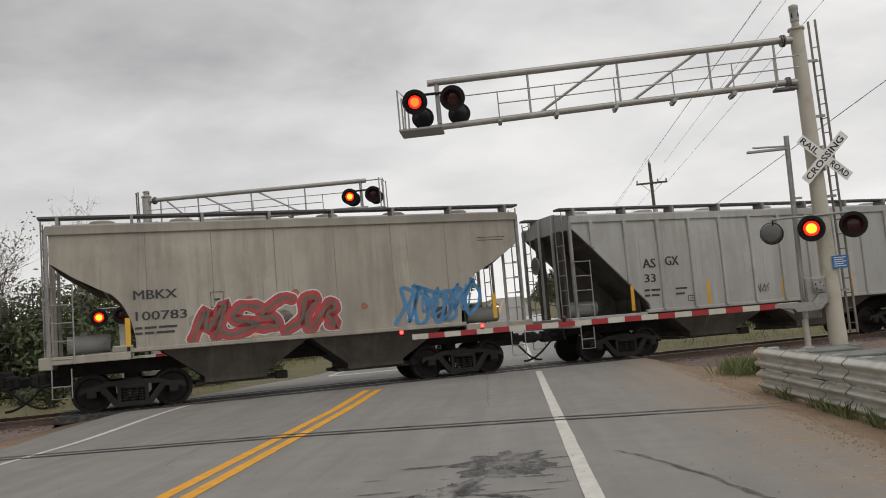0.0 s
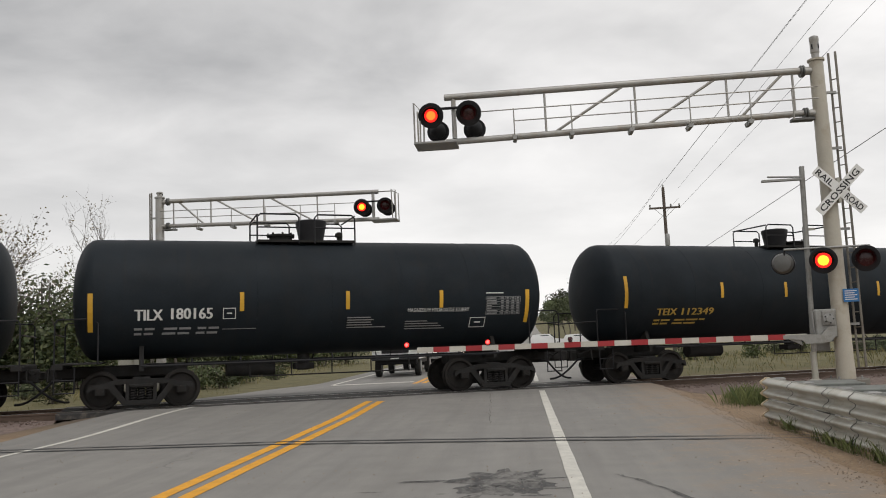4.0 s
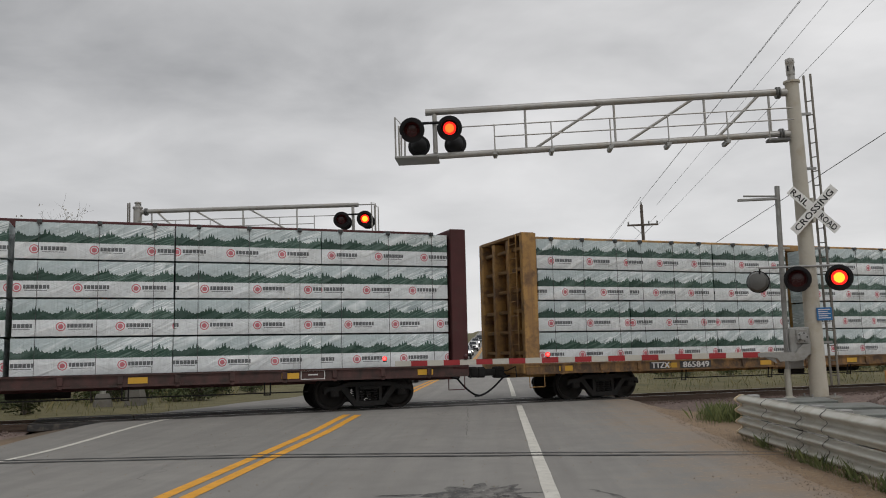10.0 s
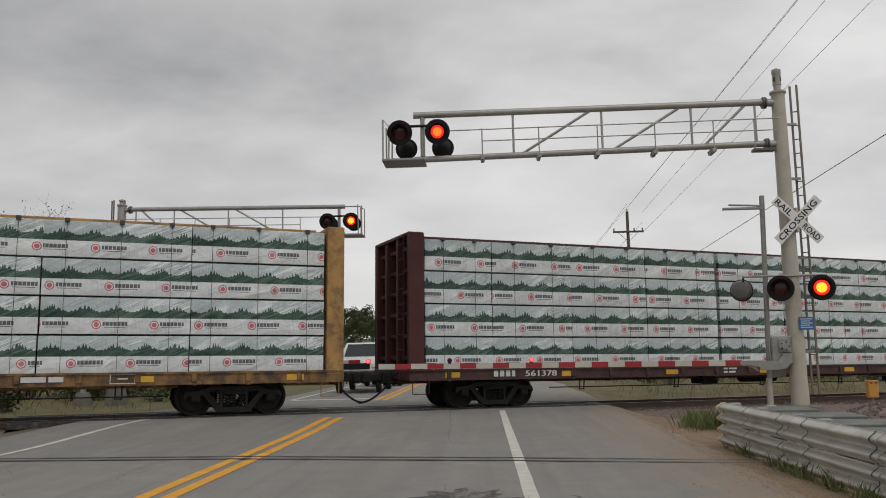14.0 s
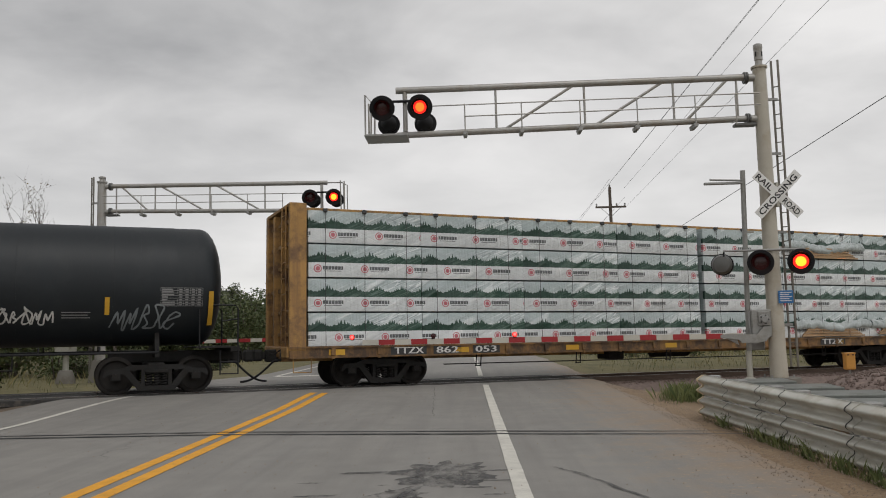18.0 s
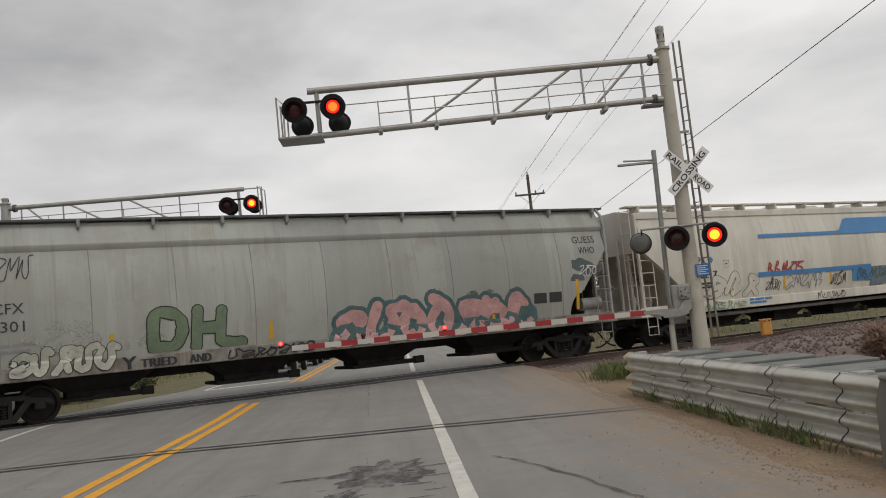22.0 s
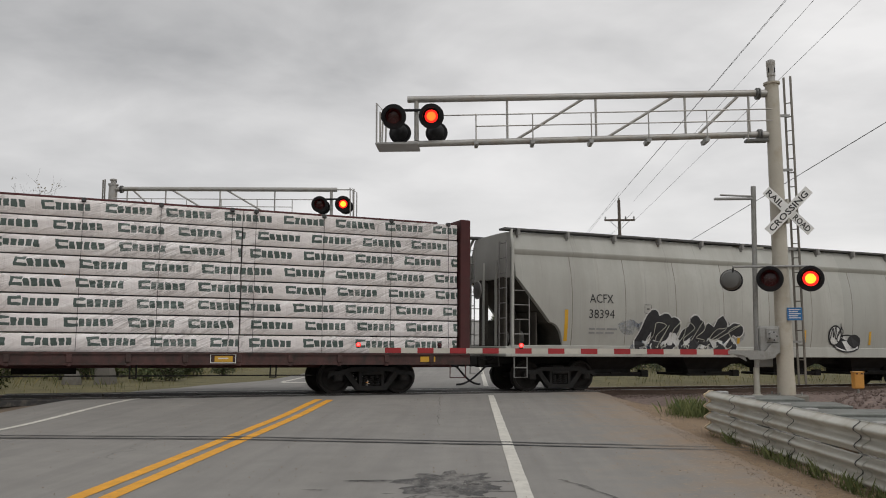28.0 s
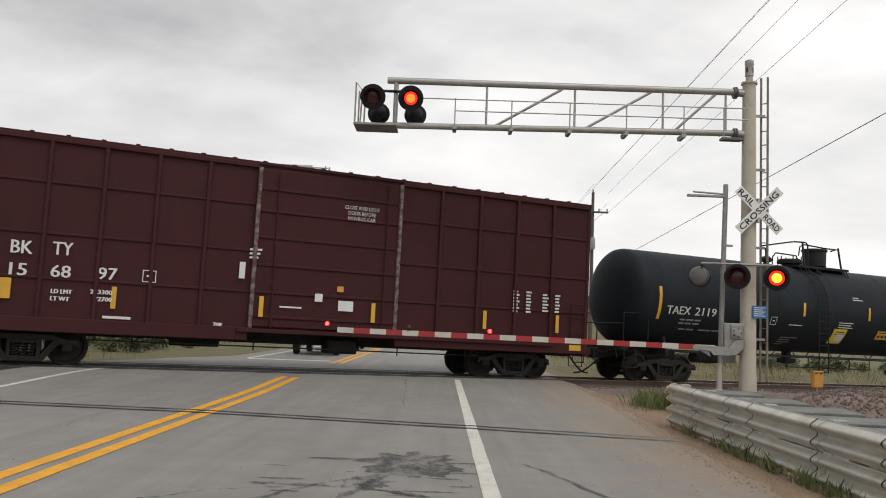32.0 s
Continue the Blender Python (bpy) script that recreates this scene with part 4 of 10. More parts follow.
def bogie_meshes():
    w = G()
    prof = [(0.0, -0.02), (0.09, -0.02), (0.12, 0.01), (0.2, 0.05), (0.33, 0.02), (0.37, -0.045), (0.43, -0.045), (0.427, 0.07), (0.455, 0.08), (0.455, 0.105), (0.37, 0.105), (0.33, 0.075), (0.2, 0.085), (0.0, 0.085)]
    for sgn in (-1, 1):
        m = pose(0, sgn * 0.70, 0, 90 if sgn < 0 else -90, 0, 0)
        w.lathe([(r, -z) for r, z in prof][::-1], m @ pose(0, 0, 0.0), 32)
    w.rod((0, -0.7, 0), (0, 0.7, 0), 0.085, 12)
    for sgn in (-1, 1):   # bearing caps with bolts
        w.rod((0, sgn * 0.72, 0), (0, sgn * 1.1, 0), 0.1, 14)
        w.rod((0, sgn * 1.1, 0), (0, sgn * 1.13, 0), 0.07, 14)
        for k in range(3):
            a = k * 2.094
            w.rod((0.055 * math.cos(a), sgn * 1.1, 0.055 * math.sin(a)), (0.055 * math.cos(a), sgn * 1.15, 0.055 * math.sin(a)), 0.017, 6)
    t = G()
    for sgn in (-1, 1):
        t.lathe([(0.431, 0.0), (0.431, 0.1)], pose(0, sgn * 0.70, 0, 90 if sgn < 0 else -90, 0, 0) @ pose(0, 0, -0.06), 32)
    f = G()
    # cast side frame: arched top, sloping arms, sagging bottom with a spring window
    top = [(-1.16, 0.07), (-1.12, 0.15), (-0.82, 0.17), (-0.55, 0.26), (0.55, 0.26), (0.82, 0.17), (1.12, 0.15), (1.16, 0.07)]
    f.prism(top + [(1.16, -0.02), (1.04, 0.06), (0.74, 0.06), (0.6, 0.14), (0.36, 0.15), (-0.36, 0.15), (-0.6, 0.14), (-0.74, 0.06), (-1.04, 0.06), (-1.16, -0.02)], -0.09, 0.09)
    for sg in (-1, 1):
        f.prism([(sg * 0.74, 0.1), (sg * 0.6, 0.14), (sg * 0.3, -0.24), (sg * 0.42, -0.31)], -0.08, 0.08)
        f.prism([(sg * 0.34, 0.16), (sg * 0.26, 0.16), (sg * 0.26, -0.26), (sg * 0.34, -0.26)], -0.08, 0.08)
        f.box(sg * 0.78, sg * 1.0, -0.1, 0.1, -0.1, 0.08, 0.02)
    f.prism([(-0.44, -0.22), (0.44, -0.22), (0.4, -0.33), (-0.4, -0.33)], -0.11, 0.11)
    sp = G().tube([(0.075 * math.cos(a * 1.05), 0.075 * math.sin(a * 1.05), -0.22 + 0.3 * a / 30) for a in range(31)], 0.018, 5)
    ss = G().box(-0.27, 0.27, -0.12, 0.12, 0.07, 0.15, 0.02)
    bo = G().box(-0.2, 0.2, -1.0, 1.0, 0.06, 0.3, 0.03).rod((0, 0, 0.25), (0, 0, 0.42), 0.2, 16)
    for sg in (-1, 1):
        bo.box(sg * 0.42, sg * 0.5, -0.8, 0.8, -0.12, 0.04, 0.02)      # brake beams
        for q in (-1, 1):
            bo.box(sg * 0.42, sg * 0.52, q * 0.66, q * 0.82, -0.16, 0.14, 0.02)
    return (w.mesh("wheelset", "wheel_iron", 40), t.mesh("tread", "wheel_tread", 40), f.mesh("side_frame", "dark_iron", 30),
            sp.mesh("coil_spring", "dark_iron", 40), bo.mesh("bolster", "dark_iron", 30), ss.mesh("spring_seat", "dark_iron", 30))


BOGIE = bogie_meshes()


def bogies(car, centres, sets):
    for x in centres:
        tr = part("bolster", BOGIE[4], None, car, m=pose(x, 0, WHEEL_R))
        for y in (-1.02, 1.02):
            part("side_frame", BOGIE[2], None, tr, m=pose(0, y, 0))
            part("spring_seat", BOGIE[5], None, tr, m=pose(0, y, 0))
            for k in (-0.18, 0.0, 0.18):
                part("coil_spring", BOGIE[3], None, tr, m=pose(k, y, 0))
        for dx in (-0.89, 0.89):
            w = part("wheelset", BOGIE[0], None, tr, m=pose(dx, 0, 0))
            sets.append((w, dx))


def coupling(car, xe, sg):
    """Draft gear, knuckle and hose at one end."""
    g = G().box(xe - sg * 0.5, xe + sg * 0.25, -0.16, 0.16, 0.66, 0.98, 0.03)
    g.box(xe + sg * 0.25, xe + sg * 0.62, -0.09, 0.09, 0.73, 0.92, 0.03)
    g.box(xe + sg * 0.56, xe + sg * 0.82, -0.16, 0.14, 0.68, 0.98, 0.05)
    part("coupler", g, "dark_iron", car)
    h = G().tube([(xe + sg * (0.1 + 0.09 * i), -0.28 + 0.02 * i, 0.68 - 0.42 * math.sin(math.pi * i / 16) - 0.01 * i) for i in range(10)], 0.028, 8)
    h.tube([(xe - sg * 0.1, -0.28, 0.72), (xe + sg * 0.12, -0.28, 0.68)], 0.035, 8)
    part("brake_hose", h, "black_metal", car)
    l = G().tube([(xe + sg * 0.1, -1.1, 0.98), (xe + sg * 0.14, -0.6, 0.86), (xe + sg * 0.2, 0, 0.9)], 0.016, 6)
    l.tube([(xe + sg * 0.1, -1.1, 0.98), (xe + sg * 0.12, -1.2, 0.7)], 0.016, 6)
    part("uncoupling_lever", l, "dark_iron", car)


def ladder_g(g, x, y, z0, z1, w=0.42, step=0.36, r=0.014, axis="x"):
    """Rungs between two stiles."""
    e = (w / 2, 0) if axis == "x" else (0, w / 2)
    for s in (-1, 1):
        g.rod((x + s * e[0], y + s * e[1], z0), (x + s * e[0], y + s * e[1], z1), r * 1.3, 6)
    z = z0 + 0.12
    while z < z1:
        g.rod((x - e[0], y - e[1], z), (x + e[0], y + e[1], z), r, 6)
        z += step
    return g


# surface functions: y of the near side by height
def on_tank(R, zc):
    return lambda z, x=0: -math.sqrt(max(0.02, R * R - (z - zc) ** 2))


def decal(car, name, vs2, fs, surf, material, x, z, label="", lift=0.012):
    """Flat paint laid on the near side at x and z."""
    g = G()
    g.add([(x + p[0], surf(z + p[1], x + p[0]) - lift - (p[2] if len(p) > 2 else 0), z + p[1]) for p in vs2], fs)
    return part(name, g, material, car, label, smooth=0, fix=False)


def words(car, body, x, z, height, surf, material="stencil_white", width=None, bold=0.0, name="lettering", label=""):
    vs, fs = text_mesh(body, height / 0.72, width)
    V, F = list(vs), list(fs)
    for k, q in enumerate((-bold, bold) if bold else ()):     # a second and third coat beside the first
        o = len(V)
        V += [(a + q, b, 0.0004 * (k + 1)) for a, b in vs]
        F += [tuple(i + o for i in f) for f in fs]
    return decal(car, name, V, F, surf, material, x, z, label)


def bars(car, x, z, rows, surf, material="stencil_white", h=0.05, gap=0.035, seed=1, name="small_print"):
    """Small print, as rows of plain bars; rows are lists of bar lengths."""
    vs, fs = [], []
    for i, row in enumerate(rows):
        xx = 0
        zz = -i * (h + gap)
        for L in row:
            if L > 0:
                n = max(1, int(L / 0.4))
                k = len(vs)
                vs += [(xx, zz), (xx + L, zz), (xx + L, zz + h), (xx, zz + h)]
                fs.append((k, k + 1, k + 2, k + 3))
            xx += abs(L) + 0.05
    return decal(car, name, vs, fs, surf, material, x, z)


def patch(car, name, x0, x1, z0, z1, surf, material, label="", n=4, lift=0.009):
    vs, fs = [], []
    for i in range(n + 1):
        z = z0 + (z1 - z0) * i / n
        vs += [(0, z - z0), (x1 - x0, z - z0)]
    fs = [(2 * i, 2 * i + 1, 2 * i + 3, 2 * i + 2) for i in range(n)]
    return decal(car, name, vs, fs, surf, material, x0, z0, label, lift)


def frame_mark(car, x, z, w, h, surf, material="stencil_white", t=0.018):
    """An outlined box with a small bar inside."""
    vs, fs = [], []
    for a, b, c, d in ((0, w, 0, t), (0, w, h - t, h), (0, t, t, h - t), (w - t, w, t, h - t), (w * 0.3, w * 0.7, h * 0.45, h * 0.58)):
        k = len(vs)
        vs += [(a, c), (b, c), (b, d), (a, d)]
        fs.append((k, k + 1, k + 2, k + 3))
    return decal(car, "boxed_mark", vs, fs, surf, material, x, z)


def table_mark(car, x, z, w, h, surf, material="stencil_grey", rows=7, seed=2):
    r = random.Random(seed)
    vs, fs = [], []
    def q(a, b, c, d):
        k = len(vs)
        vs.extend([(a, c), (b, c), (b, d), (a, d)])
        fs.append((k, k + 1, k + 2, k + 3))
    for i in range(rows + 1):
        zz = h * i / rows
        q(0, w, zz, zz + 0.01)
    for u in (0, 0.4, 0.55, 0.7, 0.85, 1.0):
        q(u * w - 0.004, u * w + 0.004, 0.012, h)
    for i in range(rows):
        zz = h * (i + 0.3) / rows
        q(0.03 * w, (0.15 + r.random() * 0.2) * w, zz, zz + h / rows * 0.45)
        for u in (0.43, 0.58, 0.73, 0.88):
            q(u * w, (u + 0.08) * w, zz, zz + h / rows * 0.45)
    return decal(car, "data_table", vs, fs, surf, material, x, z)


GLYPHS = [  # two fat letters, then free sprayed shapes, as strokes in a unit box
    [[(0.1, 0.05), (0.12, 0.95), (0.75, 0.9), (0.92, 0.5), (0.7, 0.08), (0.1, 0.05)]],
    [[(0.1, 0), (0.12, 1)], [(0.15, 0.5), (0.8, 0.5)], [(0.85, 0.95), (0.82, 0.25), (0.95, 0.05), (1.5, 0.02)]],
    [[(0.0, 0.1), (0.25, 1.0), (0.55, 0.75), (0.3, 0.5), (0.8, 0.35), (0.5, 0.0)]],
    [[(0.1, 1), (0.05, 0.3), (0.4, 0.0), (0.75, 0.35), (0.6, 0.95), (0.95, 1.05)]],
    [[(0.9, 0.95), (0.35, 0.9), (0.1, 0.55), (0.6, 0.45), (0.85, 0.2), (0.3, 0.0), (-0.05, 0.1)]],
    [[(0.05, 0), (0.2, 0.9), (0.5, 0.3), (0.7, 1.0), (0.95, 0.05)]],
    [[(0.1, 0.75), (0.5, 1.0), (0.9, 0.7), (0.2, 0.3), (0.05, 0.05), (0.6, 0.1), (0.95, 0.3)]],
    [[(0.5, 1.0), (0.1, 0.6), (0.3, 0.05), (0.8, 0.1), (0.9, 0.7), (0.45, 0.95), (0.2, 1.1)]],
    [[(0.1, 0.0), (0.45, 0.5), (0.2, 1.0), (0.9, 0.9), (0.6, 0.45), (0.95, 0.02)]],
]
BLOCKS = [  # square-cut shapes
    [[(0.1, 0), (0.1, 1), (0.85, 1), (0.85, 0)]],
    [[(0.85, 1), (0.1, 1), (0.1, 0), (0.85, 0), (0.85, 0.5), (0.5, 0.5)]],
    [[(0.1, 1), (0.1, 0), (0.85, 0), (0.85, 1)]],
    [[(0.1, 0), (0.1, 1), (0.48, 0.55), (0.85, 1), (0.85, 0)]],
    [[(0.1, 0.02), (0.1, 1), (0.85, 1), (0.85, 0), (0.12, 0)]],
    [[(0.05, 0.0), (0.3, 1), (0.7, 1), (0.55, 0.45), (1.0, 0)]],
]


def curve_through(st, n=6):
    """A smooth line through the corners of a stroke."""
    out = []
    for i in range(len(st) - 1):
        p0, p1, p2, p3 = st[max(0, i - 1)], st[i], st[i + 1], st[min(len(st) - 1, i + 2)]
        for u in range(n):
            t = u / n
            out.append(tuple(0.5 * (2 * p1[j] + (p2[j] - p0[j]) * t + (2 * p0[j] - 5 * p1[j] + 4 * p2[j] - p3[j]) * t * t + (3 * p1[j] - p0[j] - 3 * p2[j] + p3[j]) * t ** 3) for j in (0, 1)))
    return out + [st[-1]]


def strokes_of(r, w, h, n, slant, letters=None, angular=False):
    """Sprayed shapes side by side over a w by h field, uneven in size and lean."""
    shapes, lw = [], w / n
    for k in range(n):
        gl = GLYPHS[letters[k]] if letters else r.choice(BLOCKS) if angular else GLYPHS[r.randrange(2, len(GLYPHS))]
        j = 0.0 if letters else 0.02 if angular else 0.07
        sx, sz, dz, tilt = (1, 1, 0, 0) if letters else (r.uniform(0.9, 1.25), r.uniform(0.8, 1.08), r.uniform(-0.05, 0.08) * h, r.uniform(-0.15, 0.15))
        one = []
        for st in gl:
            pts = [(a + r.gauss(0, j), b + r.gauss(0, j)) for a, b in st]
            if angular:
                pts = [(pts[i][0] + (pts[i + 1][0] - pts[i][0]) * t, pts[i][1] + (pts[i + 1][1] - pts[i][1]) * t) for i in range(len(pts) - 1) for t in (0.04, 0.5, 0.96)]
            else:
                pts = curve_through(pts)
            one.append([((k + 0.1 + a * 0.8 * sx) * lw + (b - 0.5) * h * (slant + tilt), dz + b * h * sz) for a, b in pts])
        shapes.append(one)
    return shapes


def brush(shapes, width, low=None, swell=0.25, seed=0):
    """Ribbons with round ends, each a hair above the one before."""
    V, F = [], []
    lift = 0
    for j, pts in enumerate(shapes):
        vs, fs = [], []
        for i, p in enumerate(pts):
            a, b = pts[max(0, i - 1)], pts[min(len(pts) - 1, i + 1)]
            d = math.hypot(b[0] - a[0], b[1] - a[1]) or 1
            wd = width * (1 + swell * noise.noise(Vector((i * 0.35, j * 3.1, seed))))
            nx, nz = -(b[1] - a[1]) / d * wd / 2, (b[0] - a[0]) / d * wd / 2
            vs += [(p[0] + nx, p[1] + nz), (p[0] - nx, p[1] - nz)]
        fs = [(2 * i, 2 * i + 1, 2 * i + 3, 2 * i + 2) for i in range(len(pts) - 1)]
        pieces = [(vs, fs)]
        if width > 0.05:
            for p in (pts[0], pts[-1]):
                pieces.append(([(p[0] + width * 0.5 * math.cos(a * 0.628), p[1] + width * 0.5 * math.sin(a * 0.628)) for a in range(10)], [tuple(range(10))]))
        for pv, pf in pieces:
            o = len(V)
            V += [(a, b if low is None else max(low, b), lift) for a, b in pv]
            F += [tuple(i + o for i in f) for f in pf]
            lift += 0.00012
    return V, F


def spray_tag(car, x, z, w, h, surf, material, seed, thick=0.05, n=5, lift=0.016, slant=0.3):
    """A scrawled tag in one thin running line; it spells nothing."""
    r = random.Random(seed)
    line = [p for one in strokes_of(r, w, h, n, slant) for st in one for p in st[::3]]
    V, F = brush([curve_through(line, 3)], thick, None, 0.5, seed)
    return decal(car, "spray_tag", V, F, surf, material, x, z, "sprayed graffiti tag", lift)


def graffiti(car, x, z, w, h, surf, fill, edge, seed, n=5, halo=None, slant=0.15, letters=None, inner=None, fat=1.0, band=None, angular=False):
    """Fat sprayed shapes with an outline, one mesh each for outline and fill."""
    r = random.Random(seed)
    layers = ([(halo, 0.98, 0.006)] if halo else []) + [(edge, 0.68, 0.011), (fill, 0.56, 0.016)] + ([(inner, 0.16, 0.021)] if inner else [])
    for k, one in enumerate(strokes_of(r, w, h, n, slant, letters, angular)):
        wd = fat * min(h * 0.5, w / n * 0.62)
        step = 0.0012 * (k % 2)
        for material, thick, lift in layers:
            V, F = brush(one, thick * wd, -0.08 * h, 0.3, seed + k)
            decal(car, "graffiti_shape", V, F, surf, material, x, z, "fat sprayed graffiti shape", lift + step)
        if band:
            V, F = brush(one, 0.56 * wd, -0.08 * h, 0.3, seed + k)
            V = [(a, min(max(b, h * band[1]), h * band[2]), c) for a, b, c in V]
            decal(car, "graffiti_band", V, F, surf, band[0], x, z, "band of colour across the graffiti", 0.0215 + step)


def script(car, x, z, w, h, surf, material, thick):
    """A looping brush script: one big bowl, then small loops; it spells nothing."""
    big = [(0.2 * w + 0.17 * w * math.cos(a), 0.5 * h + 0.5 * h * math.sin(a)) for a in [0.6 + 4.9 * i / 24 for i in range(25)]]
    loops = []
    for i in range(70):
        t = i / 69
        a = t * 4.5 * 2 * math.pi
        tall = 0.42 if 0.3 < t < 0.5 else 0.2
        loops.append(((0.34 + 0.6 * t) * w - 0.045 * w * math.sin(a), h * (0.32 + 0.12 * t) - h * tall * math.cos(a)))
    dash = [((0.05 + 0.9 * i / 12) * w, h * (-0.05 + 0.2 * (i / 12) ** 2)) for i in range(5)]
    lean = lambda line: [(a + 0.5 * b, b) for a, b in line]
    V, F = brush([lean(big), lean(loops), dash], thick, None, 0.6, 3)
    decal(car, "script_emblem", V, F, surf, material, x, z, "faded blue brush script", 0.018)


def smudge(car, x, z, w, h, surf, material, seed, n=9):
    """Ragged overspray blots."""
    r = random.Random(seed)
    for k in range(n):
        cx, cz, rad = r.uniform(0, w), r.uniform(0, h), r.uniform(0.35, 0.6) * h
        blob = [(cx, cz, 0.0004 * k)] + [(cx + rad * math.cos(a * 0.393) * (1.1 + 0.4 * noise.noise(Vector((a * 0.9, k, seed)))), cz + 0.7 * rad * math.sin(a * 0.393) * (1 + 0.4 * noise.noise(Vector((a * 0.9, k, seed + 9)))), 0.0004 * k) for a in range(16)]
        blob = [(a, min(max(b, -0.05), h * 1.3), c) for a, b, c in blob]
        decal(car, "overspray", blob, [(0, i + 1, (i + 1) % 16 + 1) for i in range(16)], surf, material, x, z, "", 0.003)


def strips_at(car, xs, z0, z1, surf, w=0.1, material="reflector_yellow"):
    for x in xs:
        patch(car, "reflector", x - w / 2, x + w / 2, z0, z1, surf, material, "yellow reflective strip", 4)


def start_car(name, label, R, L):
    car = thing(name, label, "freight car", group="passing train")
    sets = []
    TRAIN.append((car, (R + L) / 2, sets))
    return car, R - L, sets


def close_fittings(car, fit, z, rail, body, kit, rh, hx):
    """Manway, valve housing and relief valve inside one railed platform."""
    p = G().box(fit - rh, fit + rh, -0.75, 0.75, z - 0.09, z - 0.03)
    part("top_platform", p, "dark_iron", car)
    d = G().lathe([(0.32, z - 0.15), (0.33, z + 0.08), (0.39, z + 0.4), (0.41, z + 0.5), (0.41, z + 0.54), (0.36, z + 0.57), (0.12, z + 0.6), (0, z + 0.6)], pose(fit + hx * kit, 0, 0), 24)
    part("valve_housing", d, "black_metal" if body != "tank_rusty" else "cream_paint", car)
    mn = G().lathe([(0.3, z - 0.1), (0.3, z + 0.12), (0.36, z + 0.13), (0.36, z + 0.18), (0, z + 0.22)], pose(fit - 0.55 * kit, 0, 0), 20)
    for k in range(8):
        a = k * math.pi / 4
        mn.rod((fit - 0.55 * kit + 0.33 * math.cos(a), 0.33 * math.sin(a), z + 0.1), (fit - 0.55 * kit + 0.33 * math.cos(a), 0.33 * math.sin(a), z + 0.22), 0.025, 6)
    part("manway", mn, "dark_iron", car)
    v = G().lathe([(0.06, z - 0.05), (0.06, z + 0.14), (0.1, z + 0.15), (0.1, z + 0.24), (0.04, z + 0.28)], pose(fit + 1.0 * kit, 0, 0), 12)
    part("relief_valve", v, "dark_iron", car)
    for y in (-0.78, 0.78):
        for a, b in ((-rh, -0.2), (0.2, rh)):
            hi, lo = z + 0.62, z - 0.14
            q = G().tube([(fit + a, y, lo), (fit + a, y, hi - 0.08), (fit + a + 0.08, y, hi), (fit + b - 0.08, y, hi), (fit + b, y, hi - 0.08), (fit + b, y, lo)], 0.022, 6)
            q.tube([(fit + a, y, z + 0.28), (fit + b, y, z + 0.28)], 0.018, 6)
            part("top_railing", q, rail, car)
    for x in (-rh, rh):
        part("railing_crossbar", G().tube([(fit + x, -0.78, z + 0.6), (fit + x, 0.78, z + 0.6)], 0.022, 6), rail, car)


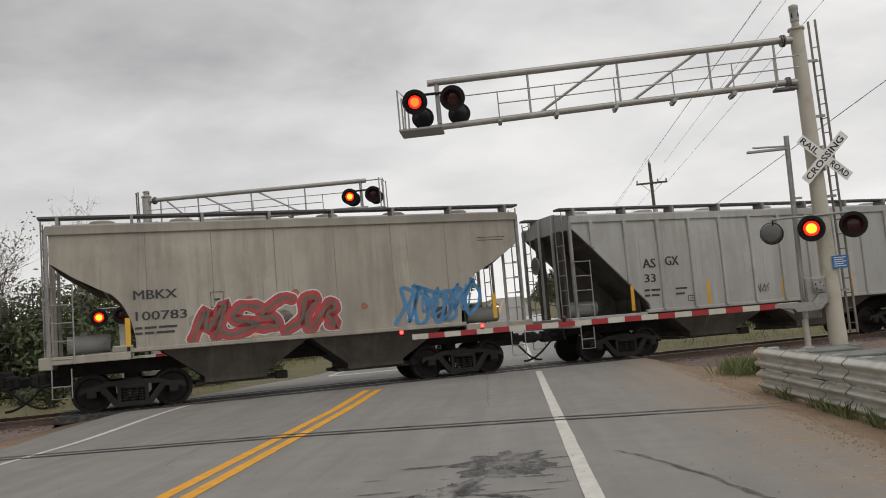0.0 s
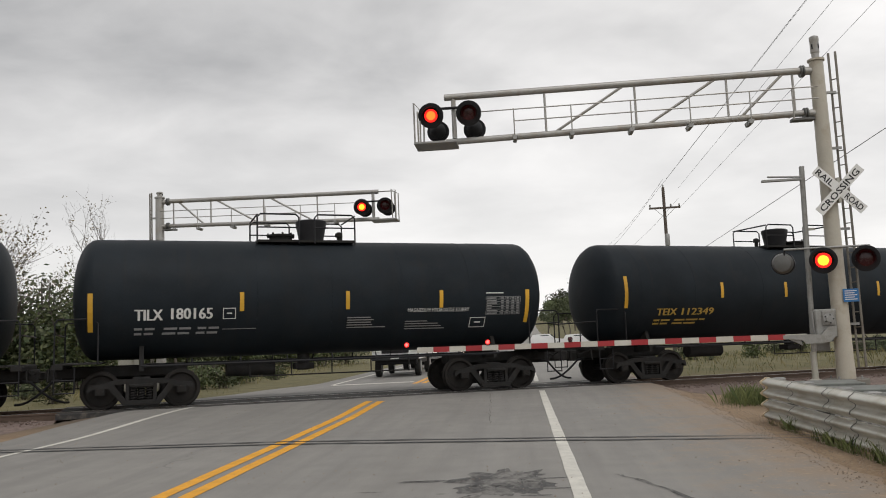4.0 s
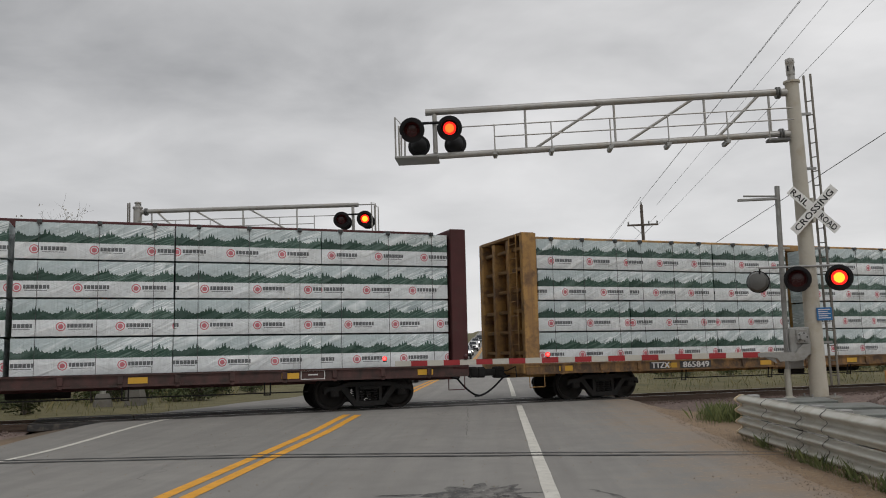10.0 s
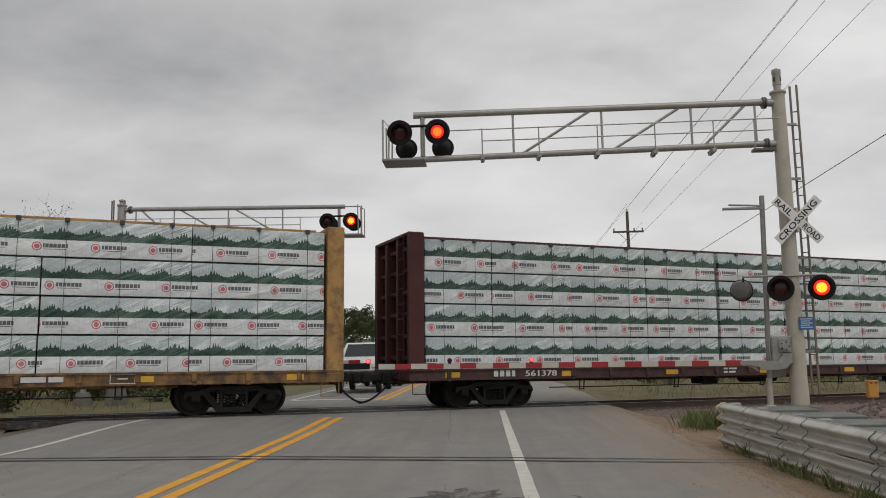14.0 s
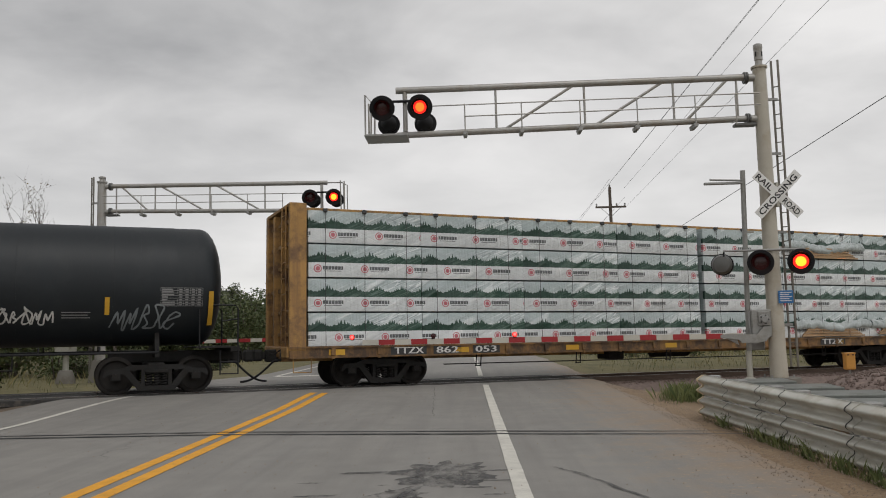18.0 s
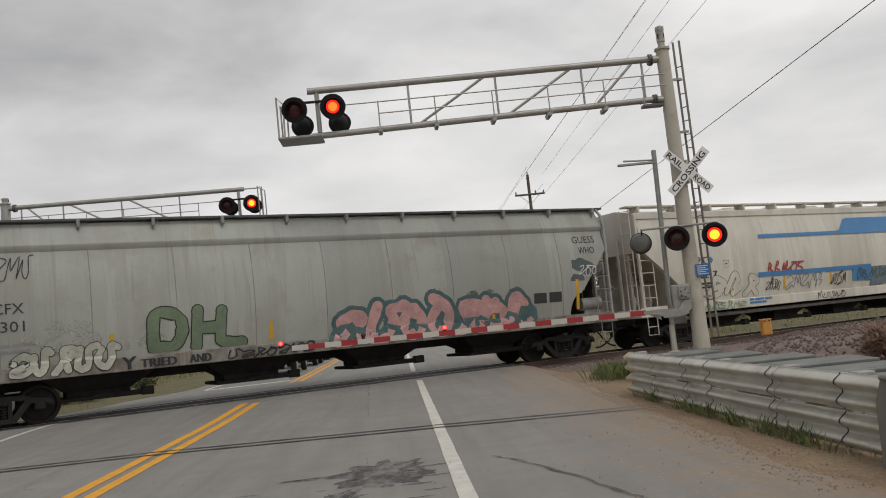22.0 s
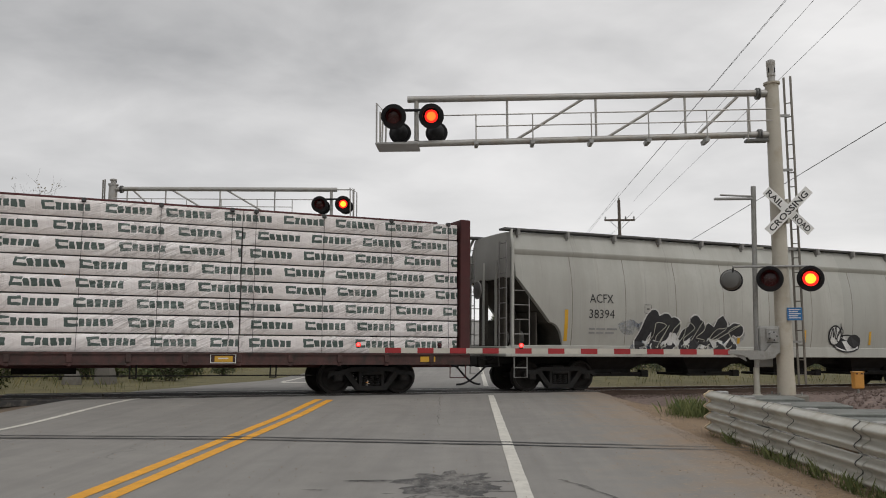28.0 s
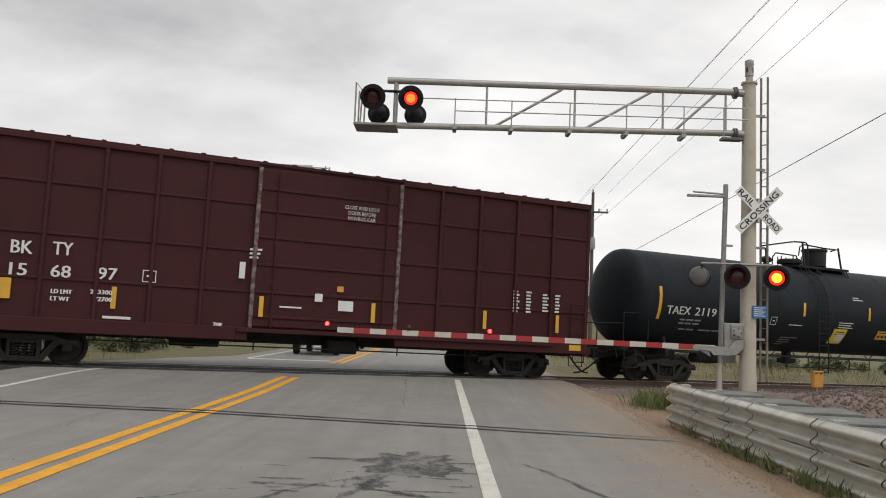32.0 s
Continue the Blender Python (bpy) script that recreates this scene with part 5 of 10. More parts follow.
def spread_fittings(car, fit, z, rail):
    """A relief valve, a low manway and a tall valve housing in a row, with bent pipe rails between them."""
    part("top_platform", G().box(fit - 0.35, fit + 2.15, -0.8, 0.45, z - 0.07, z - 0.03).box(fit - 0.35, fit + 2.15, -0.82, -0.78, z - 0.09, z + 0.0), "dark_iron", car)
    for x in (0.0, 0.55, 1.9):
        part("platform_bracket", G().tube([(fit + x, -0.78, z - 0.04), (fit + x, -0.9, z - 0.3), (fit + x + 0.14, -0.9, z - 0.3), (fit + x + 0.14, -0.78, z - 0.04)], 0.022, 6), rail, car)
    x = fit + 1.35
    d = G().lathe([(0.3, z - 0.12), (0.31, z + 0.06), (0.4, z + 0.1), (0.41, z + 0.62), (0.45, z + 0.64), (0.45, z + 0.7), (0.38, z + 0.73), (0, z + 0.75)], pose(x, 0, 0), 28)
    housing = part("valve_housing", d, "black_metal", car)
    for k in range(6):
        a = k * math.pi / 3 + 0.3
        part("clamp", G().box(-0.03, 0.03, -0.02, 0.03, z + 0.06, z + 0.14, 0.0, pose(x + 0.36 * math.cos(a), 0.36 * math.sin(a), 0)), "dark_iron", housing)
    x = fit + 0.12
    part("manway", G().lathe([(0.26, z - 0.1), (0.27, z + 0.08), (0.42, z + 0.1), (0.43, z + 0.2), (0.36, z + 0.26), (0, z + 0.28)], pose(x, 0, 0), 24), "dark_iron", car)
    for k in range(6):
        a = k * math.pi / 3
        part("manway_bolt", G().rod((x + 0.4 * math.cos(a), 0.4 * math.sin(a), z + 0.06), (x + 0.4 * math.cos(a), 0.4 * math.sin(a), z + 0.36), 0.02, 6), "dark_iron", car)
    x = fit - 1.0
    part("relief_valve", G().lathe([(0.2, z - 0.08), (0.2, z - 0.01), (0.1, z + 0.02), (0.1, z + 0.06), (0.18, z + 0.1), (0.19, z + 0.2), (0.12, z + 0.27), (0, z + 0.28)], pose(x, 0, 0), 16), "dark_iron", car)
    part("top_railing", G().tube([(fit - 0.82, 0.2, z - 0.1), (fit - 0.82, 0.2, z + 0.5), (fit - 0.88, 0.18, z + 0.6), (fit - 1.3, 0.0, z + 0.62), (fit - 0.2, -0.45, z + 0.84), (fit + 0.35, -0.5, z + 0.86), (fit + 0.46, -0.5, z + 0.78), (fit + 0.46, -0.5, z - 0.05)], 0.028, 6), rail, car)
    part("railing_post", G().tube([(fit + 0.2, -0.62, z - 0.25), (fit + 0.2, -0.5, z + 0.84)], 0.035, 8), rail, car)
    part("top_railing", G().tube([(fit - 0.35, 0.35, z - 0.03), (fit - 0.33, 0.35, z + 0.34), (fit - 0.18, 0.35, z + 0.5), (fit + 0.9, 0.4, z + 0.48), (fit + 0.9, 0.4, z - 0.05)], 0.026, 6), rail, car)
    part("top_railing", G().tube([(fit + 1.05, 0.44, z + 0.5), (fit + 1.12, 0.44, z + 0.84), (fit + 1.3, 0.44, z + 0.94), (fit + 2.25, 0.2, z + 0.84), (fit + 2.28, -0.1, z + 0.8), (fit + 1.95, -0.45, z + 0.74), (fit + 1.7, -0.42, z + 0.66)], 0.026, 6), rail, car)
    part("railing_post", G().tube([(fit + 2.1, -0.6, z - 0.3), (fit + 2.1, -0.4, z + 0.8)], 0.035, 8), rail, car)


def tank_car(label, R, L, body="tank_black", top=4.05, rad=1.46, rail="black_metal", fit=0.0, kit=1, ladder=True, rh=1.25, hx=0.25, spread=False, foot=1.0):
    car, n, sets = start_car("tank_car", label, R, L)
    zc, hl = top - rad, n / 2
    # shell with domed heads
    cap = 0.52
    prof = []
    for i in range(9):
        a = math.pi / 2 * i / 8
        prof.append((rad * math.sin(a) ** 0.84, -hl + cap - cap * math.cos(a)))
    prof[0] = (0.0, -hl)
    for k in range(1, 6):
        prof.append((rad, -hl + cap + (n - 2 * cap) * k / 6))
    prof += [(r, -z) for r, z in prof[:9][::-1]]
    g = G().lathe(prof, pose(0, 0, zc, 0, 90, 0), 56)
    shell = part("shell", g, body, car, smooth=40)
    # weld seams
    for k in range(1, 6):
        x = -hl + cap + (n - 2 * cap) * k / 6
        s = G()
        s.lathe([(rad + 0.004, -0.012), (rad + 0.007, 0), (rad + 0.004, 0.012)], pose(x, 0, zc, 0, 90, 0), 56)
        part("weld_seam", s, body, shell)
    tc = hl - 1.55
    bogies(car, (-tc, tc), sets)
    for sg in (-1, 1):
        s = G().box(sg * (hl - 2.6), sg * (hl + 0.35), -0.28, 0.28, 0.72, 1.0, 0.03)
        s.box(sg * (hl + 0.1), sg * (hl + 0.34), -1.35, 1.35, 0.95, 1.08, 0.02)
        part("stub_sill", s, "dark_iron", car)
        b = G()
        poly = [(-1.12, 0.86), (1.12, 0.86), (1.1, 1.0), (0.86, zc - 1.05), (-0.86, zc - 1.05), (-1.1, 1.0)]
        b.prism(poly, -0.05, 0.05, pose(sg * tc, 0, 0, 0, 0, 90))
        part("saddle", b, "dark_iron" if body != "tank_rusty" else "rail_tan", car)
        part("saddle_pad", G().lathe([(rad + 0.004, -0.4), (rad + 0.004, 0.4)], pose(sg * tc, 0, zc, 0, 90, 0), 48), body, shell, "thin doubler plate round the shell")
        for y in (-1.3, 1.3):   # end handrails
            h = G().tube([(sg * (hl + 0.28), y, 1.05), (sg * (hl + 0.28), y, 2.0), (sg * (hl + 0.22), y * 0.95, 2.08), (sg * (hl - 0.5), y * 1.02, 2.08), (sg * (hl - 0.62), y * 1.02, 1.98), (sg * (hl - 0.62), y * 1.02, 1.05)], 0.02, 6)
            part("end_handrail", h, rail, car)
        part("end_grab_rail", G().tube([(sg * (hl + 0.3), -1.3, 1.75), (sg * (hl + 0.3), 1.3, 1.75)], 0.02, 6), rail, car)
        for y in (-1.36, 1.36):
            st = G()
            for x in (0.0, 0.42):
                st.rod((sg * (hl + 0.28 - x), y, 1.0), (sg * (hl + 0.28 - x), y, 0.42), 0.016, 6)
            for z in (0.44, 0.72):
                st.rod((sg * (hl + 0.28), y, z), (sg * (hl - 0.14), y, z), 0.016, 6)
            part("sill_step", st, rail, car)
        wk = G().box(sg * (hl - 0.7), sg * (hl + 0.3), -1.35, 1.35, 1.06, 1.09)
        part("end_platform", wk, rail if rail in ("hopper_cream", "rail_tan") else "dark_iron", car)
        coupling(car, sg * (hl + 0.3), sg)
    # long grab rod low on each flank
    r = G()
    for y in (-1, 1):
        r.tube([(-tc, y * 1.36, 0.98), (tc, y * 1.36, 0.98)], 0.028, 8)
        for k in range(9):
            x = -tc + 2 * tc * k / 8
            r.rod((x, y * 1.36, 0.98), (x, y * 1.22, 1.12), 0.018, 6)
    part("side_rod", r, rail if rail != "hopper_cream" else "dark_iron", car)
    # outlet and brake gear under the belly
    o = G().rod((fit, 0, zc - rad + 0.05), (fit, 0, 0.72), 0.16, 14).box(fit - 0.25, fit + 0.25, -0.2, 0.2, 0.74, 0.9, 0.02)
    part("bottom_outlet", o, "dark_iron", car)
    o = G().rod((-tc + 2.0, 0, 0.82), (-tc + 3.2, 0, 0.82), 0.2, 14)
    for k in range(5):
        x = -2 + k
        o.rod((x, -1.2, 0.98), (x, -1.2, 0.62), 0.016, 6)
    o.tube([(-2, -1.2, 0.64), (2, -1.2, 0.64)], 0.018, 6)
    part("brake_rigging", o, "dark_iron", car)
    # fittings on top
    z = top
    if spread:
        spread_fittings(car, fit, z, rail)
    else:
        close_fittings(car, fit, z, rail, body, kit, rh, hx)
    if ladder:
        for y in (-1, 1):
            l = G()
            sf = on_tank(rad + 0.09, zc)
            zs = [foot, 1.4, 1.8, 2.2, 2.6, 3.0, 3.4, 3.7, top - 0.06]
            for s in (-1, 1):
                l.tube([(fit + s * 0.22, (sf(q2) if q2 > zc else -rad - 0.09) * -y, q2) for q2 in zs], 0.02, 6)
            for q2 in zs[:-1]:
                for zz in (q2, q2 + 0.19):
                    yy = (sf(zz) if zz > zc else -rad - 0.09) * -y
                    l.rod((fit - 0.22, yy, zz), (fit + 0.22, yy, zz), 0.014, 6)
            part("side_ladder", l, rail, car)
    return car, on_tank(rad, zc), hl


def hopper_side(width, z0, z1, bulge, eave):
    """Half width by height for a centre-flow side: swelling, then drawn in under the roof."""
    def f(z):
        t = (z - z0) / (z1 - z0)
        return width + bulge * math.sin(math.pi * min(1, max(0, t)) ** 0.9) - eave * smooth01(0.72, 1.0, t) * 0.5
    return f


def hopper_car(label, R, L, paint="hopper_green", top=4.55, base=1.28, width=1.42, bulge=0.14, eave=0.14, bays=4, ribs=0,
               cut=2.3, shelf=3.2, rail="hopper_shade", sill=None, open_bays=False, knee=(0.72, 0.34), webbed=True, rim=0.35, grime="hopper_grime_shade"):
    car, n, sets = start_car("hopper_car", label, R, L)
    hl = n / 2
    sill = sill or paint
    side = hopper_side(width, base, top - rim, bulge, eave)
    surf = lambda z, x=0: -side(z)
    rise = top - rim
    tall = rim > 0.5        # a high sloping roof edge above the ledge

    def low(x):     # the underside climbs at each end along the slope sheet
        d = hl - abs(x)
        u = (d - 0.12) / cut
        if u >= 1:
            return base
        ku, kz = knee[0], base + (shelf - base) * knee[1]
        if u < ku:
            return shelf + (kz - shelf) * max(0, u) / ku
        return base + (kz - base) * math.sqrt(max(0, 1 - ((u - ku) / (1 - ku)) ** 2))

    xs = sorted({-hl + 0.12, hl - 0.12} | {sg * (hl - 0.12 - cut * k / 14) for k in (0, 4, 8, 10, 11, 11.6, 12.2, 12.8, 13.3, 13.7, 13.9, 14) for sg in (-1, 1)} | {-hl + cut + 0.2 + (n - 2 * cut - 0.4) * k / 12 for k in range(13)})
    rings = []
    for x in xs:
        zb = low(x)
        zs = [zb + (rise - zb) * i / 12 for i in range(13)]
        near = [(x, -side(z), z) for z in zs]
        if tall:
            half = [(side(rise) + 0.075, rise + 0.04), (side(rise) + 0.06, rise + 0.08), (1.17, top - 0.03), (0.4, top)]
        else:
            half = [(side(rise) - 0.03, rise + 0.1), (0.95, top - 0.12), (0.4, top)]
        roof = [(x, -q, z) for q, z in half] + [(x, q, z) for q, z in half[::-1]]
        rings.append(near + roof + [(x, side(z), z) for z in zs[::-1]])
    body = part("body", G().loft(rings), paint, car, smooth=28)
    # slope sheets under each end, dark with grime and painted-in shade
    for sg in (-1, 1):
        ss = []
        for k in range(15):
            x = sg * (hl - 0.13 - cut * k / 14)
            z = low(x) - 0.012
            ss.append([(x, -width + 0.03, z), (x, width - 0.03, z)])
        part("slope_sheet", G().loft(ss, closed=False, caps=False), grime, car, "dark slope sheet, grime and shade in its colour", fix=False)
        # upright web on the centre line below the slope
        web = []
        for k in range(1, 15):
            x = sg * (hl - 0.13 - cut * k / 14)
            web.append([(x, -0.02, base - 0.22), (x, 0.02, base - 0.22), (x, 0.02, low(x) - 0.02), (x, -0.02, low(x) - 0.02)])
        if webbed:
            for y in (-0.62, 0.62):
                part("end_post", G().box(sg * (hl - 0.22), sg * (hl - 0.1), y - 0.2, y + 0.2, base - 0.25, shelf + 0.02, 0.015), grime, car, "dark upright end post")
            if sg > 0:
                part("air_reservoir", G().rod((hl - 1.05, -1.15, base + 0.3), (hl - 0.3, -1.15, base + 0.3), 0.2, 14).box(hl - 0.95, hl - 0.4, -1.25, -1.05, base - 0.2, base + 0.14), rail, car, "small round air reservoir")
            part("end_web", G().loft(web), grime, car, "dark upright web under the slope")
    # eave band
    for y in (-1, 1):
        if tall:
            q = side(rise)
            e = G().prism([(y * (q - 0.02), rise - 0.11), (y * (q + 0.012), rise - 0.11), (y * (q + 0.085), rise + 0.0), (y * (q + 0.085), rise + 0.05), (y * (q - 0.02), rise + 0.05)][::-y], -hl + 0.05, hl - 0.05, pose(0, 0, 0, 0, 0, 90))
        else:
            e = G().box(-hl + 0.05, hl - 0.05, y * (side(rise) - 0.02), y * (side(rise) + 0.05), rise - 0.05, rise + 0.16, 0.015)
        part("eave_band", e, paint, body)
        if open_bays:
            s = G().box(-hl + cut, hl - cut, y * (width - 0.1), y * (width + 0.03), base - 0.05, base + 0.05, 0.015)
            for sg in (-1, 1):
                s.box(sg * (hl - cut), sg * hl, y * (width - 0.1), y * (width + 0.03), base - 0.2, base - 0.02, 0.015)
        else:
            s = G().box(-hl, hl, y * (width - 0.12), y * (width + 0.05), base - 0.3, base + 0.02, 0.015)
        part("side_sill", s, sill, car)
    seams = (9 if n > 15 else 6) if not ribs else 0
    for k in range(seams):
        x = -hl + cut + 0.4 + (n - 2 * cut - 0.8) * k / (seams - 1)
        g = G()
        zs = [base + (rise - base) * i / 10 for i in range(11)]
        g.loft([[(x - 0.011, surf(z) - 0.001, z), (x, surf(z) - 0.007, z), (x + 0.011, surf(z) - 0.001, z)] for z in zs], closed=False, caps=False)
        part("side_seam", g, "seam_dirt" if paint != "hopper_cream" else paint, body, smooth=0, fix=False)
    for k in range(ribs):
        x = -hl + 0.7 + (n - 1.8) * k / (ribs - 1)
        zb = low(x)
        for y in (-1, 1):
            part("side_post", G().box(x - 0.055, x + 0.055, y * (width + bulge + 0.055), y * (width - 0.02), max(base, zb), rise, 0.02), paint, body)
    # roof walk on stanchions
    for y in (-1.12, 1.12):
        w = G().box(-hl - 0.12, hl + 0.12, y - 0.18, y + 0.18, top + 0.005, top + 0.065, 0.01)
        part("running_board", w, rail if rail in ("hopper_cream", "rail_tan") else "walk_steel", car)
        k = int(n / 1.6)
        for i in range(k + 1):
            x = -hl + 0.3 + (n - 0.6) * i / k
            p = G().box(x - 0.03, x + 0.03, y - 0.16, y + 0.16, top - 0.2, top + 0.03)
            p.box(x - 0.035, x + 0.035, y * 1.16, y * 1.24, top - (0.14 if tall else 0.3), top + 0.05)
            part("walk_bracket", p, rail, car)
    k = max(6, int(n / 2.2))
    for i in range(k):
        x = -hl + 1.2 + (n - 2.4) * i / (k - 1)
        hs = G().lathe([(0.3, top - 0.03), (0.3, top + 0.07), (0.26, top + 0.1), (0, top + 0.11)], pose(x, 0, 0), 14)
        part("roof_hatch", hs, paint, car)
    cs = G().box(-hl - 0.15, hl + 0.15, -0.25, 0.25, base - 0.52, base - 0.2, 0.02)
    part("centre_sill", cs, "dark_iron", car)
    # discharge gates
    for i in range(bays):
        span = n - 2 * cut - 1.2
        x = -span / 2 + span * (i + 0.5) / bays if bays > 1 else 0
        hw = span / bays * (0.46 if not open_bays else 0.5)
        g = G()
        tz, bz = base - 0.02, 0.46
        rings = [[(x + sx * hw * k, sy * yy, z) for sx, sy in ((-1, -1), (1, -1), (1, 1), (-1, 1))] for k, yy, z in ((1.0, width - 0.1, tz), (0.42, 0.55 if not open_bays else 0.95, bz + 0.14), (0.42, 0.55 if not open_bays else 0.95, bz))]
        g.loft(rings)
        g.box(x - hw * 0.55, x + hw * 0.55, -0.75, 0.75, bz - 0.06, bz + 0.02, 0.02)
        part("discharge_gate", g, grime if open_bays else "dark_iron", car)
        v = G().rod((x - 0.14, -0.72, bz + 0.02), (x + hw * 0.7, -0.72, bz + 0.02), 0.05, 10).box(x + hw * 0.55, x + hw * 0.72, -0.8, -0.6, bz - 0.08, bz + 0.12, 0.02)
        part("gate_valve", v, "dark_iron", car)
    tc = hl - 1.75
    bogies(car, (-tc, tc), sets)
    for sg in (-1, 1):
        xe = sg * hl
        e = G().box(xe - sg * 0.12, xe + sg * 0.16, -width - 0.04, width + 0.04, base - 0.3, base - 0.02, 0.02)
        e.box(xe - sg * (cut), xe, -width + 0.1, width - 0.1, base - 0.08, base - 0.05)
        part("end_sill", e, sill, car)
        xw = xe - sg * cut * (0.62 if not open_bays else 0.96)
        x2 = xe - sg * cut * 0.3
        if not open_bays:
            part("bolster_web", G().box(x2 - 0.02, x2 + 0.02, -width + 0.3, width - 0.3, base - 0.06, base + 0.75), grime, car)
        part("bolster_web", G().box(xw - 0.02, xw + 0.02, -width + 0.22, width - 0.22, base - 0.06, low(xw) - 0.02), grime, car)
        for y in (-1, 1):
            if tall:
                part("corner_rail", G().tube([(xe - sg * 0.05, y * (width + 0.03), base - 0.05), (xe - sg * 0.05, y * (width + 0.05), rise + 0.1), (xe - sg * 0.05, y * (width - 0.03), rise + 0.38), (xe - sg * 0.12, y * 1.26, top + 0.02)], 0.045, 8), paint, car, "bent pipe up the corner of the car")
            part("corner_post", G().box(xe - sg * 0.1, xe - sg * 0.02, y * (width - 0.08), y * (width + 0.02), base - 0.05, rise + 0.1, 0.01), rail, car)
            part("end_post", G().box(xe - sg * 0.08, xe - sg * 0.02, y * 0.38, y * 0.45, base, shelf + 0.5), paint, car)
        for y in (-1, 1):
            part("side_ladder", ladder_g(G(), xe - sg * 0.32, y * (width + 0.03), base - 0.2, base + 1.55, 0.5, 0.4), rail, car)
            part("end_ladder", ladder_g(G(), xe + sg * 0.05, y * 1.05, base - 0.2, rise + 0.3, 0.44, 0.42, axis="y"), rail, car)
            l = G().tube([(xe - sg * 0.1, y * (width + 0.02), base - 0.3), (xe - sg * 0.1, y * (width + 0.02), 0.42), (xe - sg * 0.5, y * (width + 0.02), 0.42), (xe - sg * 0.5, y * (width + 0.02), base - 0.3)], 0.016, 6)
            l.rod((xe - sg * 0.1, y * (width + 0.02), 0.68), (xe - sg * 0.5, y * (width + 0.02), 0.68), 0.016, 6)
            part("sill_step", l, rail, car)
        t = G().rod((xe - sg * 1.3, -0.3, base + 0.22), (xe - sg * 0.35, -0.3, base + 0.22), 0.22, 14)
        t.rod((xe - sg * 0.75, 0.4, base + 0.2), (xe - sg * 0.75, 0.4, base + 0.55), 0.12, 12)
        part("brake_cylinder", t, rail, car)
        coupling(car, xe + sg * 0.12, sg)
    if paint:
        bw = G().lathe([(0.02, 0), (0.26, 0), (0.27, 0.02), (0.26, 0.04), (0.2, 0.04), (0.2, 0.0)], pose(-hl - 0.12, 0.5, 2.9, 0, 90, 0), 18)
        part("brake_wheel", bw, rail, car)
    return car, surf, hl


def beam_car(label, R, L, paint, columns, film, tiers, gap_at=(), clear=(0, 0), back=None, deep=0.42, strips=6):
    car, n, sets = start_car("lumber_car", label, R, L)
    hl = n / 2
    deck, top = 1.05, 4.62
    bogies(car, (-hl + 2.6, hl - 2.6), sets)
    for y in (-1, 1):
        s = G().box(-hl, hl, y * 1.36, y * 1.46, 0.78, deck, 0.012)
        s.box(-hl, hl, y * 1.3, y * 1.5, deck - 0.04, deck + 0.0).box(-hl, hl, y * 1.32, y * 1.49, 0.76, 0.8)
        part("side_sill", s, "sill_grime" if "maroon" in paint else "sill_ochre", car)
        k = int(n / 1.25)
        for i in range(k):
            x = -hl + 1.1 + (n - 2.2) * i / (k - 1)
            if clear[0] < x < clear[1]:
                continue
            st = G().box(x - 0.06, x + 0.06, y * 1.46, y * 1.51, 0.82, deck - 0.05, 0.01)
            st.rod((x, y * 1.47, 0.8), (x, y * 1.47, 0.74), 0.05, 8)
            part("strap_winch", st, "sill_grime" if "maroon" in paint else "sill_ochre", car)
    d = G().box(-hl, hl, -1.4, 1.4, deck - 0.06, deck - 0.01)
    d.box(-hl, hl, -0.3, 0.3, 0.66, deck - 0.06)
    part("deck", d, paint, car)
    # bulkheads: plate inside, posts and ribs outside
    for sg in (-1, 1):
        xe = sg * hl
        b = G().box(xe - sg * deep, xe - sg * (deep - 0.06), -1.42, 1.42, deck - 0.02, top, 0.01)
        bulk = part("bulkhead", b, paint, car)
        for y in (-1.36, -0.48, 0.48, 1.36):
            part("post", G().box(xe - sg * (deep - 0.063), xe, y - 0.09, y + 0.09, deck - 0.2, top - (0.0 if abs(y) > 1 else 0.08), 0.02), paint, bulk)
        inner = paint if "maroon" in paint else "beam_inner"
        for k in range(6):
            z = deck + 0.3 + k * 0.58
            part("rib", G().box(xe - sg * (deep - 0.063), xe - sg * 0.1, -1.3, 1.3, z - 0.05, z + 0.05, 0.015), inner, bulk)
        part("top_rail", G().box(xe - sg * (deep - 0.02), xe, -1.41, 1.41, top - 0.05, top + 0.04, 0.012), inner, bulk)
        for a, b2 in ((-1.47, -1.42), (1.42, 1.47)):
            part("bulkhead_cheek", G().box(xe - sg * deep, xe + sg * 0.01, a, b2, deck - 0.1, top + 0.02, 0.012), paint, car)
        l = G()
        ladder_g(l, xe + sg * 0.03, -0.9, deck, top, 0.44, 0.4, axis="y")
        l.tube([(xe - sg * 0.1, -1.44, 0.78), (xe - sg * 0.1, -1.44, 0.42), (xe - sg * 0.55, -1.44, 0.42), (xe - sg * 0.55, -1.44, 0.78)], 0.016, 6)
        part("end_ladder", l, paint, car)
        e = G().box(xe - sg * 0.3, xe + sg * 0.05, -1.4, 1.4, 0.78, deck, 0.02)
        part("end_sill", e, paint, car)
        coupling(car, xe + sg * 0.05, sg)
    # centre beam
    c = G().box(-hl + 0.4, hl - 0.4, -0.14, 0.14, top - 0.08, top + 0.13, 0.02).box(-hl + 0.4, hl - 0.4, -0.03, 0.03, deck, deck + 0.4)
    k = int(n / 1.7)
    for i in range(k + 1):
        x = -hl + 0.5 + (n - 1.0) * i / k
        c.box(x - 0.07, x + 0.07, -0.09, 0.09, deck, top, 0.01)
    part("centre_beam", c, paint, car)
    ur = G()
